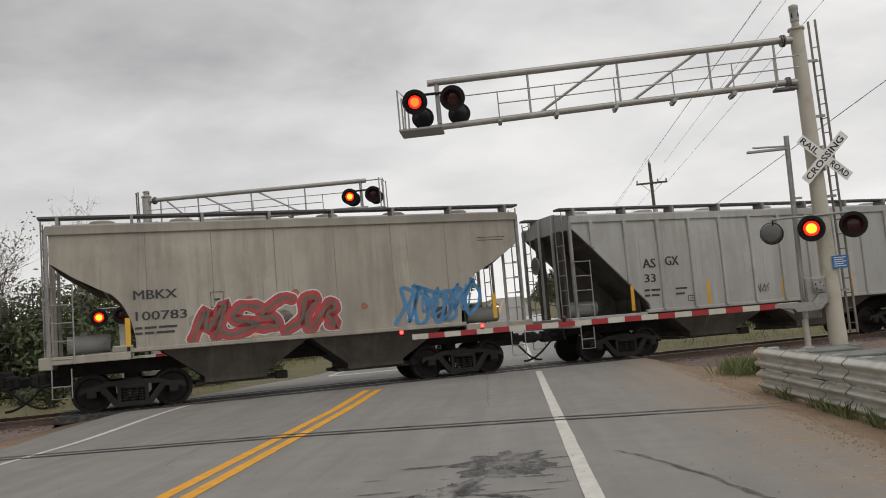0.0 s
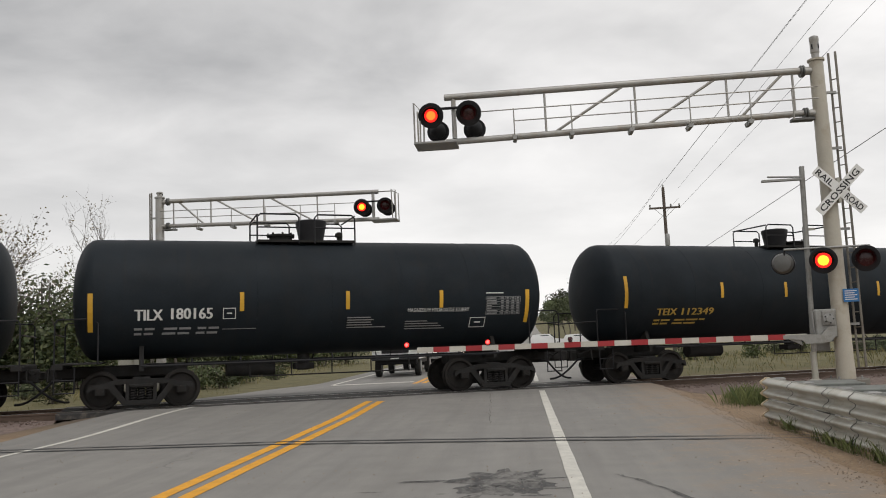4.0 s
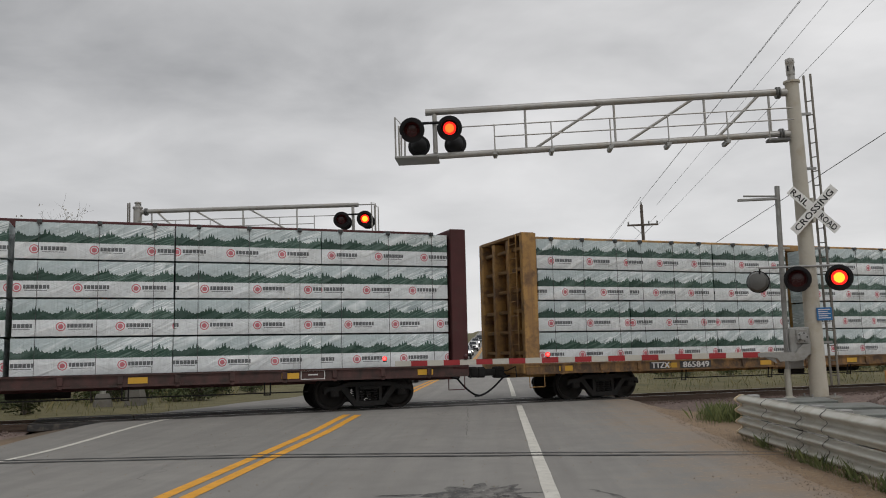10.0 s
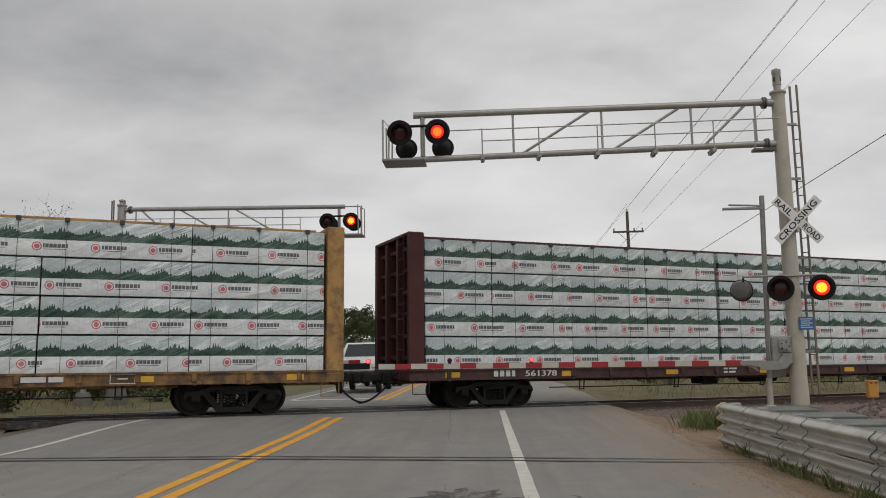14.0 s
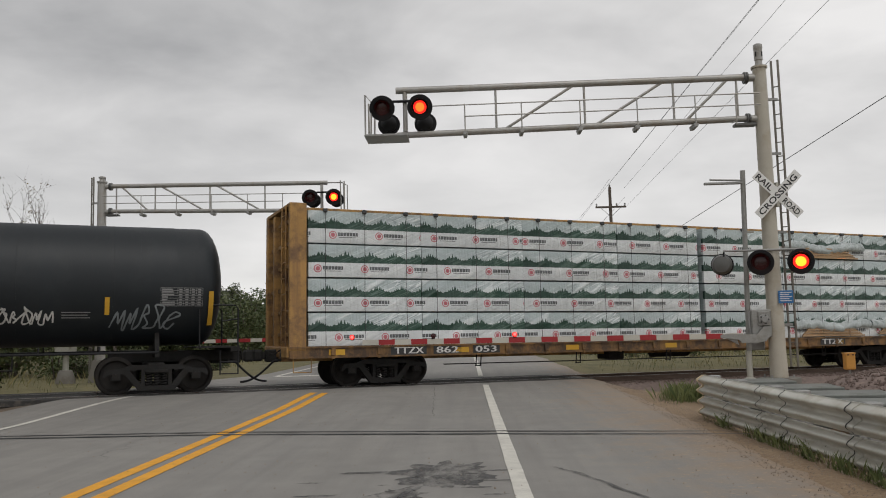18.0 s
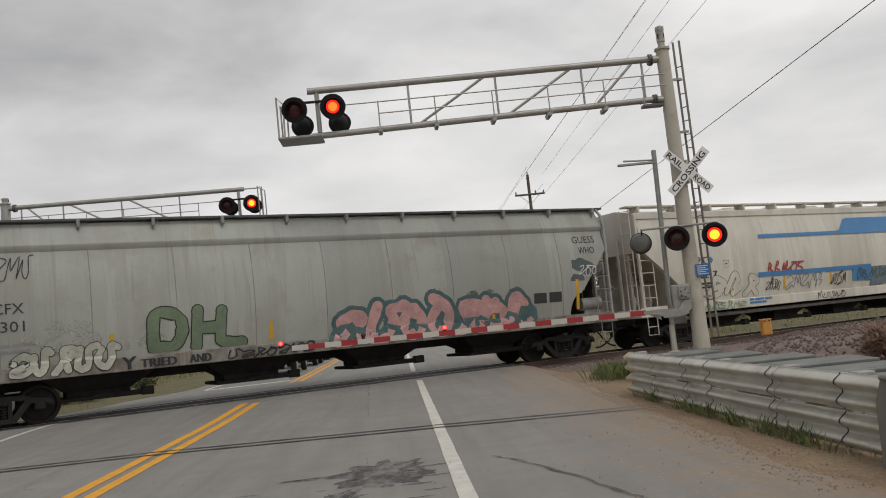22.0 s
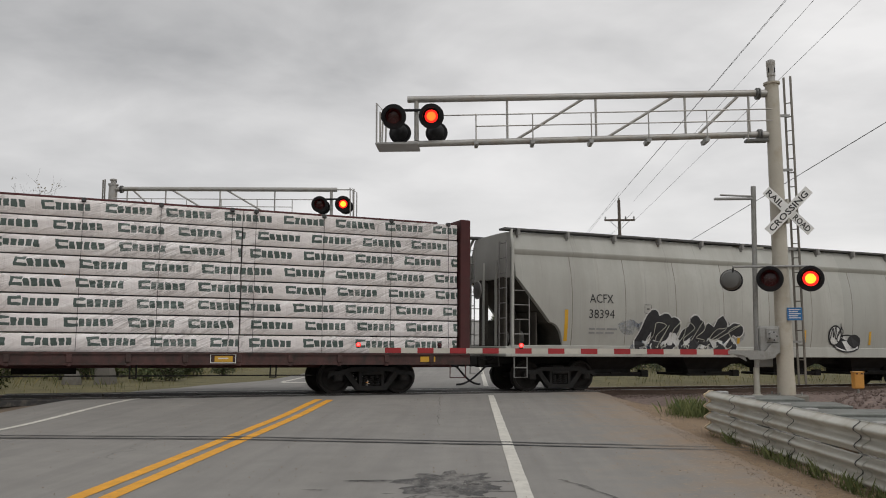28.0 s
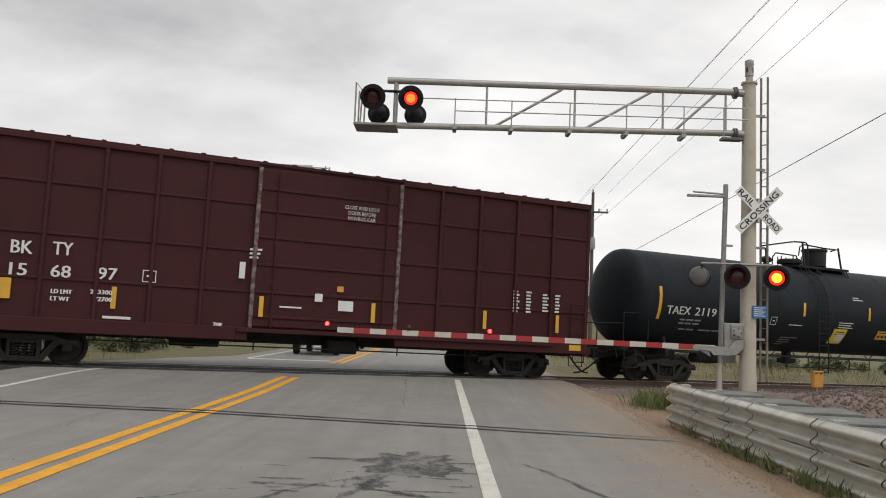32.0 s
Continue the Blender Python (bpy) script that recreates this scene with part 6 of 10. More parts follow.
    for k in range(5):
        x = -hl + 5.2 + (n - 10.4) * k / 4
        for dx in (-0.07, 0.07):
            ur.rod((x + dx, -1.35, 0.78), (x + dx, -1.3, 0.46), 0.018, 6)
        ur.rod((x - 0.09, -1.3, 0.46), (x + 0.09, -1.3, 0.46), 0.018, 6)
    ur.tube([(-hl + 4.2, -1.25, 0.52), (hl - 4.2, -1.25, 0.5)], 0.016, 6)
    ur.rod((0.6, 0.3, 0.7), (2.0, 0.3, 0.7), 0.2, 12).box(-1.6, -1.0, -0.5, 0.1, 0.5, 0.8, 0.03)
    part("brake_rigging", ur, "dark_iron", car)
    # load: a rack of wrapped bundles on each side of the beam
    r = random.Random(int(abs(R) * 10))
    h = (4.53 - deck) / tiers
    usable = n - 2 * deep - 0.11
    tot = sum(columns)
    for side in (-1, 1):
        x = -usable / 2
        for ci, cw in enumerate(columns if side < 0 else back or columns):
            w = usable * cw / tot
            skip = ci in gap_at
            if not skip:
                key = ("bundle", film, round(w, 3), tiers)
                if key not in BUNDLES:
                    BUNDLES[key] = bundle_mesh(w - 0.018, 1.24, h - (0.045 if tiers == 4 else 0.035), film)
                for t in range(tiers):
                    zt = deck + t * h + 0.006
                    dx, dy = r.uniform(-0.015, 0.015), r.uniform(-0.015, 0.015)
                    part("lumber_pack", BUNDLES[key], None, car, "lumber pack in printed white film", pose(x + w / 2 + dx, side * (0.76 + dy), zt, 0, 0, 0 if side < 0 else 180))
                if side < 0:
                    s = G()
                    for f in ([0.5] if w < 1.5 else [0.27, 0.73] if w < 2.9 else [0.15, 0.5, 0.85] if w < 4.2 else [0.05, 0.36, 0.67, 0.96]):
                        xx = x + w * f + r.uniform(-0.06, 0.06)
                        s.tube([(xx, -0.16, top - 0.03), (xx, -1.34, deck + tiers * h + 0.012), (xx, -1.41, deck + tiers * h - 0.06), (xx, -1.415, deck + 1.0), (xx, -1.47, deck - 0.02)], 0.006, 5)
                        s.box(xx - 0.05, xx + 0.05, -1.43, -1.3, deck + tiers * h - 0.08, deck + tiers * h + 0.015, 0.01)
                    part("tie_down", s, "strap", car)
            x += w
    surf = lambda z, x=0: -1.465
    strips_at(car, [-hl + 1.2 + (n - 2.4) * i / strips for i in range(strips + 1)], 0.83, 0.97, surf, 0.42)
    return car, surf, hl


BUNDLES = {}


def bundle_mesh(w, d, h, film):
    """A wrapped bundle: bevelled, a little slack along its faces."""
    g = G()
    nx, nz = 14, 6
    b = 0.03
    def sag(u, v):
        return 0.012 * noise.noise(Vector((u * 2.2 + w * 7, v * 3, w))) + 0.008 * noise.noise(Vector((u * 6 + v * 5, v * 7, w * 3)))
    vs = []
    for j in range(nz + 1):
        for i in range(nx + 1):
            u, v = i / nx * w - w / 2, j / nz * h
            edge = b if i in (0, nx) or j in (0, nz) else 0
            vs.append((u, -d / 2 + edge - (sag(u, v) if not edge else 0), v + (0 if j else 0)))
    fs = [(j * (nx + 1) + i, j * (nx + 1) + i + 1, (j + 1) * (nx + 1) + i + 1, (j + 1) * (nx + 1) + i) for j in range(nz) for i in range(nx)]
    g.add(vs, fs)
    y0, y1 = -d / 2 + b, d / 2
    g.add([(-w / 2, y0, 0), (w / 2, y0, 0), (w / 2, y1, 0), (-w / 2, y1, 0), (-w / 2, y0, h), (w / 2, y0, h), (w / 2, y1, h), (-w / 2, y1, h)],
          [(0, 3, 2, 1), (4, 5, 6, 7), (1, 2, 6, 5), (3, 0, 4, 7), (2, 3, 7, 6)])
    return g.mesh("lumber_pack", film, 50, fix=False)


def box_car(label, R, L):
    car, n, sets = start_car("box_car", label, R, L)
    hl, w, base, top = n / 2, 1.42, 0.98, 5.13
    bogies(car, (-hl + 2.2, hl - 2.2), sets)
    b = G().box(-hl + 0.05, hl - 0.05, -w, w, base, top, 0.02)
    body = part("body", b, "box_maroon", car)
    rf = G()
    poly = [(-w - 0.06, top - 0.03), (w + 0.06, top - 0.03), (w + 0.06, top + 0.04), (0.6, top + 0.17), (-0.6, top + 0.17), (-w - 0.06, top + 0.04)]
    rf.prism(poly, -hl, hl, pose(0, 0, 0, 0, 0, 90))
    k = 22
    for i in range(k):
        x = -hl + 0.4 + (n - 0.8) * i / (k - 1)
        rf.box(x - 0.05, x + 0.05, -0.9, 0.9, top + 0.12, top + 0.18)
    part("roof", rf, "box_maroon", car)
    door = (-1.4, 2.4)
    xs = [door[0] - 0.02 - (hl + door[0] - 0.1) * i / 6 for i in range(1, 7)] + [door[1] + 0.02 + (hl - door[1] - 0.1) * i / 5 for i in range(1, 6)]
    for y in (-1, 1):
        for x in xs:
            if abs(x) < hl - 0.1:
                part("side_post", G().box(x - 0.05, x + 0.05, y * (w - 0.01), y * (w + 0.075), base + 0.02, top - 0.06, 0.02), "box_maroon", body)
        for a, c in ((-hl + 0.06, door[0] - 0.02), (door[1] + 0.02, hl - 0.06)):
            for z in (1.95, 2.95, 4.1):
                part("side_rib", G().box(a, c, y * (w - 0.01), y * (w + 0.035), z - 0.035, z + 0.035, 0.015), "box_maroon", body)
            part("side_sill", G().box(a, c, y * (w - 0.02), y * (w + 0.085), base - 0.22, base + 0.1, 0.015), "box_maroon", car)
            part("top_chord", G().box(a, c, y * (w - 0.01), y * (w + 0.08), top - 0.13, top - 0.02, 0.015), "box_maroon", car)
        dr = part("door", G().box(door[0], door[1], y * (w - 0.02), y * (w + 0.09), base + 0.12, top - 0.12, 0.02), "box_maroon", car)
        for z in (1.35, 1.95, 2.62, 3.3, 3.95, 4.5):
            part("door_rib", G().box(door[0] + 0.08, door[1] - 0.08, y * (w + 0.08), y * (w + 0.125), z - 0.04, z + 0.04, 0.018), "box_maroon", dr)
        for x in (door[0] + 0.02, door[1] - 0.02):
            part("door_edge", G().box(x - 0.05, x + 0.05, y * (w + 0.05), y * (w + 0.14), base + 0.05, top - 0.1, 0.015), "door_worn", dr)
        for x in (door[0] + 0.5, door[1] - 0.4):
            part("lock_rod", G().rod((x, y * (w + 0.15), base + 0.1), (x, y * (w + 0.15), top - 0.2), 0.02, 8), "box_maroon", dr)
        part("door_track", G().box(door[0] - 0.3, hl - 1.2, y * (w + 0.02), y * (w + 0.16), base - 0.02, base + 0.08, 0.01), "box_maroon", car)
    part("centre_sill", G().box(-hl, hl, -0.3, 0.3, 0.68, base, 0.02), "dark_iron", car)
    g = G().rod((-3, 0.2, 0.72), (-1.8, 0.2, 0.72), 0.2, 12).box(0.8, 1.6, -0.9, -0.3, 0.5, 0.85, 0.03)
    g.tube([(-hl + 3.4, -1.2, 0.62), (hl - 3.4, -1.2, 0.6)], 0.018, 6)
    for x in (-4, -1.2, 2.6, 4.6):
        g.rod((x, -1.25, base - 0.2), (x, -1.25, 0.52), 0.018, 6)
    part("brake_rigging", g, "dark_iron", car)
    for sg in (-1, 1):
        xe = sg * hl
        e = G()
        for z in [base + 0.3 + 0.42 * i for i in range(9)]:
            e.box(xe - sg * 0.06, xe + sg * 0.05, -w + 0.08, w - 0.08, z - 0.09, z + 0.09, 0.04)
        e.box(xe - sg * 0.08, xe + sg * 0.02, -w - 0.02, -w + 0.1, base - 0.2, top).box(xe - sg * 0.08, xe + sg * 0.02, w - 0.1, w + 0.02, base - 0.2, top)
        part("end_wall", e, "box_maroon", car)
        l = G()
        for y in (-1, 1):
            ladder_g(l, xe - sg * 0.35, y * (w + 0.07), base - 0.1, 2.2 if sg > 0 else top, 0.46, 0.4)
            l.tube([(xe - sg * 0.12, y * w, base), (xe - sg * 0.12, y * w, 0.42), (xe - sg * 0.58, y * w, 0.42), (xe - sg * 0.58, y * w, base)], 0.016, 6)
        part("end_ladder", l, "box_maroon", car)
        part("end_sill", G().box(xe - sg * 0.1, xe + sg * 0.12, -w, w, 0.7, base, 0.02), "box_maroon", car)
        coupling(car, xe + sg * 0.1, sg)
    return car, (lambda z, x=0: -w - (0.125 if door[0] < x < door[1] else 0.005)), hl

# ---- the train, front to back ----
def build_train():
    lead()
    asg()
    mbk()
    utl()
    tei()
    til()
    tcb()
    sty()
    lumber()
    gam()
    shp()
    acf()
    gorman()
    tae()
    bkt()


def lead():
    hopper_car("grey weathered covered hopper car with ribbed sides", 216.6, 203.2, "hopper_grey", top=4.3, ribs=12, bays=2, bulge=0.02, width=1.5, eave=0.05, open_bays=True)


def asg():
    car, sf, hl = hopper_car("pale grey ribbed covered hopper car with black stencils", 201.7, 187.9, "hopper_grey", top=4.3, base=1.3, ribs=12, bays=2, bulge=0.02, width=1.5, eave=0.05, open_bays=True, cut=2.3, shelf=3.75, knee=(0.95, 0.12))
    words(car, "AS", -4.62, 2.53, 0.27, sf, "stencil_black", 0.42, 0.012)
    words(car, "GX", -3.86, 2.57, 0.27, sf, "stencil_black", 0.45, 0.012)
    words(car, "33", -4.6, 2.12, 0.24, sf, "stencil_black", 0.36, 0.012)
    bars(car, -4.65, 1.86, [[0.18, 0.3], [0.18, 0.26]], sf, "stencil_black", 0.06, 0.09)
    bars(car, -3.6, 1.86, [[0.4], [0.3]], sf, "stencil_black", 0.05, 0.1)
    frame_mark(car, -3.2, 1.5, 0.26, 0.16, sf, "stencil_black")
    strips_at(car, (-5.05, -2.45, 0.3, 3.0, 5.4), 1.35, 2.05, sf, 0.11)
    spray_tag(car, -0.7, 1.6, 0.5, 0.25, sf, "stencil_black", 44, 0.015, 3)


def mbk():
    car, sf, hl = hopper_car("tan two-bay covered hopper with red and blue graffiti", 186.4, 174.7, "hopper_tan", top=4.45, base=1.36, width=1.5, bulge=0.0, eave=0.04, bays=2, open_bays=True, cut=1.75, shelf=3.42, knee=(0.5, 0.7), webbed=False)
    words(car, "MBKX", -4.0, 2.5, 0.22, sf, "stencil_black", 0.95, 0.008)
    words(car, "100783", -3.97, 2.02, 0.21, sf, "stencil_black", 1.12, 0.006)
    bars(car, -4.0, 1.82, [[0.16, 0.26, 0.4], [0.16, 0.2, 0.4]], sf, "stencil_black", 0.05, 0.07)
    smudge(car, -2.6, 1.4, 3.6, 0.6, sf, "haze_umber", 3, 8)
    graffiti(car, -2.7, 1.5, 3.6, 0.82, sf, "spray_red", "spray_white", 12, 5, None, 0.5, None, "spray_umber", 1.3)
    spray_tag(car, 2.2, 1.5, 2.3, 0.85, sf, "spray_blue", 23, 0.09, 5, 0.016, 0.15)
    spray_tag(car, 2.9, 1.75, 1.4, 0.6, sf, "spray_blue", 27, 0.06, 5, 0.022)
    frame_mark(car, -2.3, 2.2, 0.3, 0.38, sf, "stencil_black", 0.012)
    bars(car, 4.6, 3.6, [[0.8], [0.75]], sf, "stencil_black", 0.015, 0.06)
    patch(car, "notice", 3.25, 3.6, 1.55, 1.85, sf, "stencil_black", "black data panel")
    patch(car, "notice", 2.5, 2.78, 1.58, 1.7, sf, "patch_white", "white notice")
    strips_at(car, (-4.15, -1.3, 0.2, 4.95), 1.45, 2.1, sf, 0.11)
    for x, z in ((-1.9, 2.2), (-1.4, 2.35), (-0.9, 2.05), (0.2, 2.3), (0.5, 1.95), (-0.3, 2.45), (1.4, 2.0)):
        blob = [(0.0, 0.0)] + [(0.09 * math.cos(a * 0.63) * (1 + 0.3 * noise.noise(Vector((a, x, z)))), 0.09 * math.sin(a * 0.63)) for a in range(10)]
        decal(car, "rust_spot", blob, [(0, i + 1, (i + 1) % 10 + 1) for i in range(10)], sf, "spray_brown", x, z, "round rust spot", 0.006)


def tank_marks(car, sf, xs, z0=2.2, z1=2.55, ends=None, ez=(1.75, 2.65)):
    strips_at(car, xs, z0, z1, sf, 0.1)
    if ends:
        strips_at(car, ends, ez[0], ez[1], sf, 0.11)


def utl():
    car, sf, hl = tank_car("weathered dark grey tank car with yellow stencils", 173.35, 159.85, "tank_worn_black", fit=0.25, kit=-1, rh=1.75, hx=0.75)
    words(car, "UTLX", -4.75, 2.2, 0.22, sf, "stencil_yellow", 0.95, 0.006)
    words(car, "667184", -3.64, 2.22, 0.22, sf, "stencil_yellow", 1.02, 0.006)
    bars(car, -4.7, 2.08, [[0.3, 0.2, 0.3, 0.35]], sf, "stencil_yellow", 0.05)
    bars(car, -4.7, 1.85, [[0.16, 0.25, -0.2, 0.3, 0.3], [0.16, 0.22, -0.2, 0.3, 0.3]], sf, "stencil_yellow", 0.045, 0.05)
    bars(car, -2.06, 2.8, [[0.5], [0.55], [0.45], [0.5]], sf, "stencil_yellow", 0.03, 0.05)
    bars(car, -2.0, 2.05, [[0.4], [0.35], [0.4]], sf, "stencil_grey", 0.03, 0.04)
    tank_marks(car, sf, (-2.46, -0.03, 3.55), 2.22, 2.65, (-5.8, 6.35), (2.05, 2.9))
    patch(car, "notice", 2.29, 3.1, 2.15, 2.42, sf, "patch_white", "white notice")
    bars(car, 2.3, 2.06, [[0.5], [0.4], [0.45]], sf, "stencil_white", 0.025, 0.04)
    table_mark(car, 5.1, 2.18, 1.1, 0.5, sf, "stencil_white")
    frame_mark(car, 4.3, 1.85, 0.42, 0.26, sf)
    patch(car, "placard", 5.75, 6.0, 1.5, 1.75, sf, "stencil_grey", "grey diamond placard holder")
    for i, (x, w) in enumerate(((-1.0, 0.1), (-0.25, 0.08), (0.95, 0.09))):
        pts = [(0, 0), (w, 0), (w * 0.8, -0.5), (w * 0.5, -0.75), (w * 0.2, -0.4)]
        decal(car, "spill_mark", pts, [(0, 1, 2, 3, 4)], sf, "stencil_black", x, 3.85, "dark spill streak")
    for i in range(6):
        x = 0.75 + i * 0.09
        decal(car, "spill_mark", [(0, 0), (0.05, 0), (0.035, -0.7 - 0.1 * (i % 3)), (0.015, -0.75)], [(0, 1, 2, 3)], sf, "stencil_grey", x, 2.35, "pale spill streak")


def tei():
    car, sf, hl = tank_car("glossy black tank car with yellow stencils", 158.6, 142.95, "tank_black", fit=-0.35, kit=-1, ladder=False)
    words(car, "TEIX", -6.15, 1.88, 0.2, sf, "stencil_yellow", 0.66, 0.012)
    words(car, "112349", -5.3, 1.88, 0.2, sf, "stencil_yellow", 1.08, 0.012)
    bars(car, -6.2, 1.72, [[0.2, 0.3, -0.05, 0.35, 0.4, 0.2], [0.2, 0.25, -0.05, 0.35, 0.4]], sf, "stencil_yellow", 0.045, 0.05)
    tank_marks(car, sf, (-3.95, -1.62, 2.04, 4.65), 2.35, 2.8, (-7.2, 7.0), (2.1, 3.0))
    patch(car, "notice", 3.1, 3.9, 2.38, 2.66, sf, "placard_yellow", "yellow warning notice")
    bars(car, 3.2, 2.55, [[0.5], [0.6]], sf, "stencil_black", 0.03, 0.05)
    table_mark(car, 5.25, 2.3, 1.15, 0.5, sf, "stencil_yellow")
    frame_mark(car, 4.4, 1.65, 0.55, 0.28, sf)


def til():
    car, sf, hl = tank_car("short black tank car with white stencils", 141.2, 129.2, "tank_black", fit=-0.5, kit=1, ladder=False)
    words(car, "TILX", -4.6, 2.02, 0.26, sf, "stencil_white", 0.6, 0.012)
    words(car, "180165", -3.8, 2.04, 0.26, sf, "stencil_white", 0.92, 0.012)
    bars(car, -4.62, 1.8, [[0.18, 0.22, -0.1, 0.3, 0.26, -0.05, 0.2, 0.24], [0.16, 0.2, -0.1, 0.3, 0.26, -0.05, 0.2, 0.24]], sf, "stencil_grey", 0.05, 0.06)
    frame_mark(car, -2.64, 2.02, 0.3, 0.26, sf)
    bars(car, -2.65, 1.78, [[0.8]], sf, "stencil_grey", 0.014)
    tank_marks(car, sf, (-2.2, 0.38, 2.85), 2.2, 2.65, (-5.55, 5.3), (1.78, 2.65))
    bars(car, 0.38, 1.98, [[0.6], [0.68], [0.62], [0.66], [1.0]], sf, "stencil_grey", 0.025, 0.035)
    words(car, "MAGNESIUM HYDROXIDE SLURRY", 1.95, 2.1, 0.1, sf, "stencil_white", 1.68)
    bars(car, 1.9, 1.86, [[0.6], [0.9], [1.0], [1.1]], sf, "stencil_grey", 0.022, 0.04)
    frame_mark(car, 3.68, 1.68, 0.44, 0.26, sf)
    table_mark(car, 4.1, 2.0, 1.0, 0.46, sf, "stencil_grey")
    bars(car, 4.1, 2.55, [[0.5]], sf, "stencil_white", 0.03)


def tcb():
    car, sf, hl = tank_car("black tank car with white stencils", 127.95, 111.9, "tank_black", fit=0.0, kit=-1, ladder=False)
    words(car, "TCBX", -6.35, 2.15, 0.22, sf, "stencil_white", 0.95, 0.012)
    words(car, "236018", -5.15, 2.17, 0.22, sf, "stencil_white", 1.4, 0.012)
    bars(car, -5.6, 2.0, [[0.2, 0.35, 0.3, 0.3], [0.2, 0.35, -0.05, 0.3]], sf, "stencil_grey", 0.05, 0.06)
    tank_marks(car, sf, (-3.17, -0.6, 2.2, 4.82), 2.2, 2.65, (-6.62, 7.3), (1.78, 2.65))
    bars(car, -2.9, 2.15, [[0.7], [0.62], [0.66], [0.6], [0.64]], sf, "stencil_grey", 0.03, 0.04)
    table_mark(car, 6.0, 2.28, 1.1, 0.46, sf, "stencil_grey")
    words(car, "AAR ST-464", 6.05, 2.07, 0.12, sf, "stencil_white", 0.87)
    bars(car, 6.0, 2.86, [[0.45]], sf, "stencil_grey", 0.03)
    bars(car, 3.0, 1.95, [[0.6], [0.85]], sf, "stencil_grey", 0.025, 0.05)
    decal(car, "placard", [(0, -0.2), (0.2, 0), (0, 0.2), (-0.2, 0)], [(0, 1, 2, 3)], sf, "stencil_grey", 6.75, 1.62, "grey diamond placard")


def sty():
    car, sf, hl = tank_car("rust-streaked cream tank car with a side ladder", 111.2, 95.95, "tank_rusty", top=4.18, rad=1.53, rail="rail_tan", fit=-0.05, kit=-1)
    patch(car, "number_patch", -6.02, -5.17, 2.06, 2.44, sf, "patch_beige", "greyish repainted patch")
    words(car, "STYX", -5.97, 2.13, 0.24, sf, "stencil_black", 0.76, 0.006, "lettering")
    words(car, "72608", -5.05, 2.14, 0.22, sf, "stencil_black", 0.86, 0.012)
    frame_mark(car, -4.15, 2.14, 0.24, 0.25, sf, "stencil_black", 0.015)
    strips_at(car, (-3.85, -1.28, 1.4, 4.0), 2.4, 2.85, sf, 0.1, "reflector_old")
    strips_at(car, (-6.75, 6.85), 1.95, 2.9, sf, 0.11, "reflector_old")
    patch(car, "notice", 1.78, 2.5, 2.2, 2.58, sf, "placard_yellow", "yellow warning notice")
    bars(car, 1.88, 2.45, [[0.4], [0.5], [0.45]], sf, "stencil_black", 0.03, 0.05)
    bars(car, -2.6, 2.9, [[0.5], [0.45], [0.5], [0.4]], sf, "spray_brown", 0.03, 0.05)
    table_mark(car, 5.4, 2.2, 1.0, 0.4, sf, "spray_brown", 5)
    patch(car, "notice", 4.75, 5.2, 1.7, 1.95, sf, "stencil_grey", "grey data panel")
    patch(car, "notice", 6.0, 6.35, 1.8, 2.0, sf, "patch_white", "pale notice")
    decal(car, "placard", [(0, -0.25), (0.25, 0), (0, 0.25), (-0.25, 0)], [(0, 1, 2, 3)], lambda z, x=0: -1.5, "patch_white", 6.25, 1.35, "white diamond placard")
    part("air_tank", G().rod((6.45, -1.2, 1.25), (7.35, -1.2, 1.25), 0.17, 14), "hopper_cream", car, "small cream air tank")


def sill_marks(car, sf, hl, marks, material="stencil_white"):
    for body, x, w in marks:
        words(car, body, x, 0.83, 0.17, sf, material, w, 0.01)


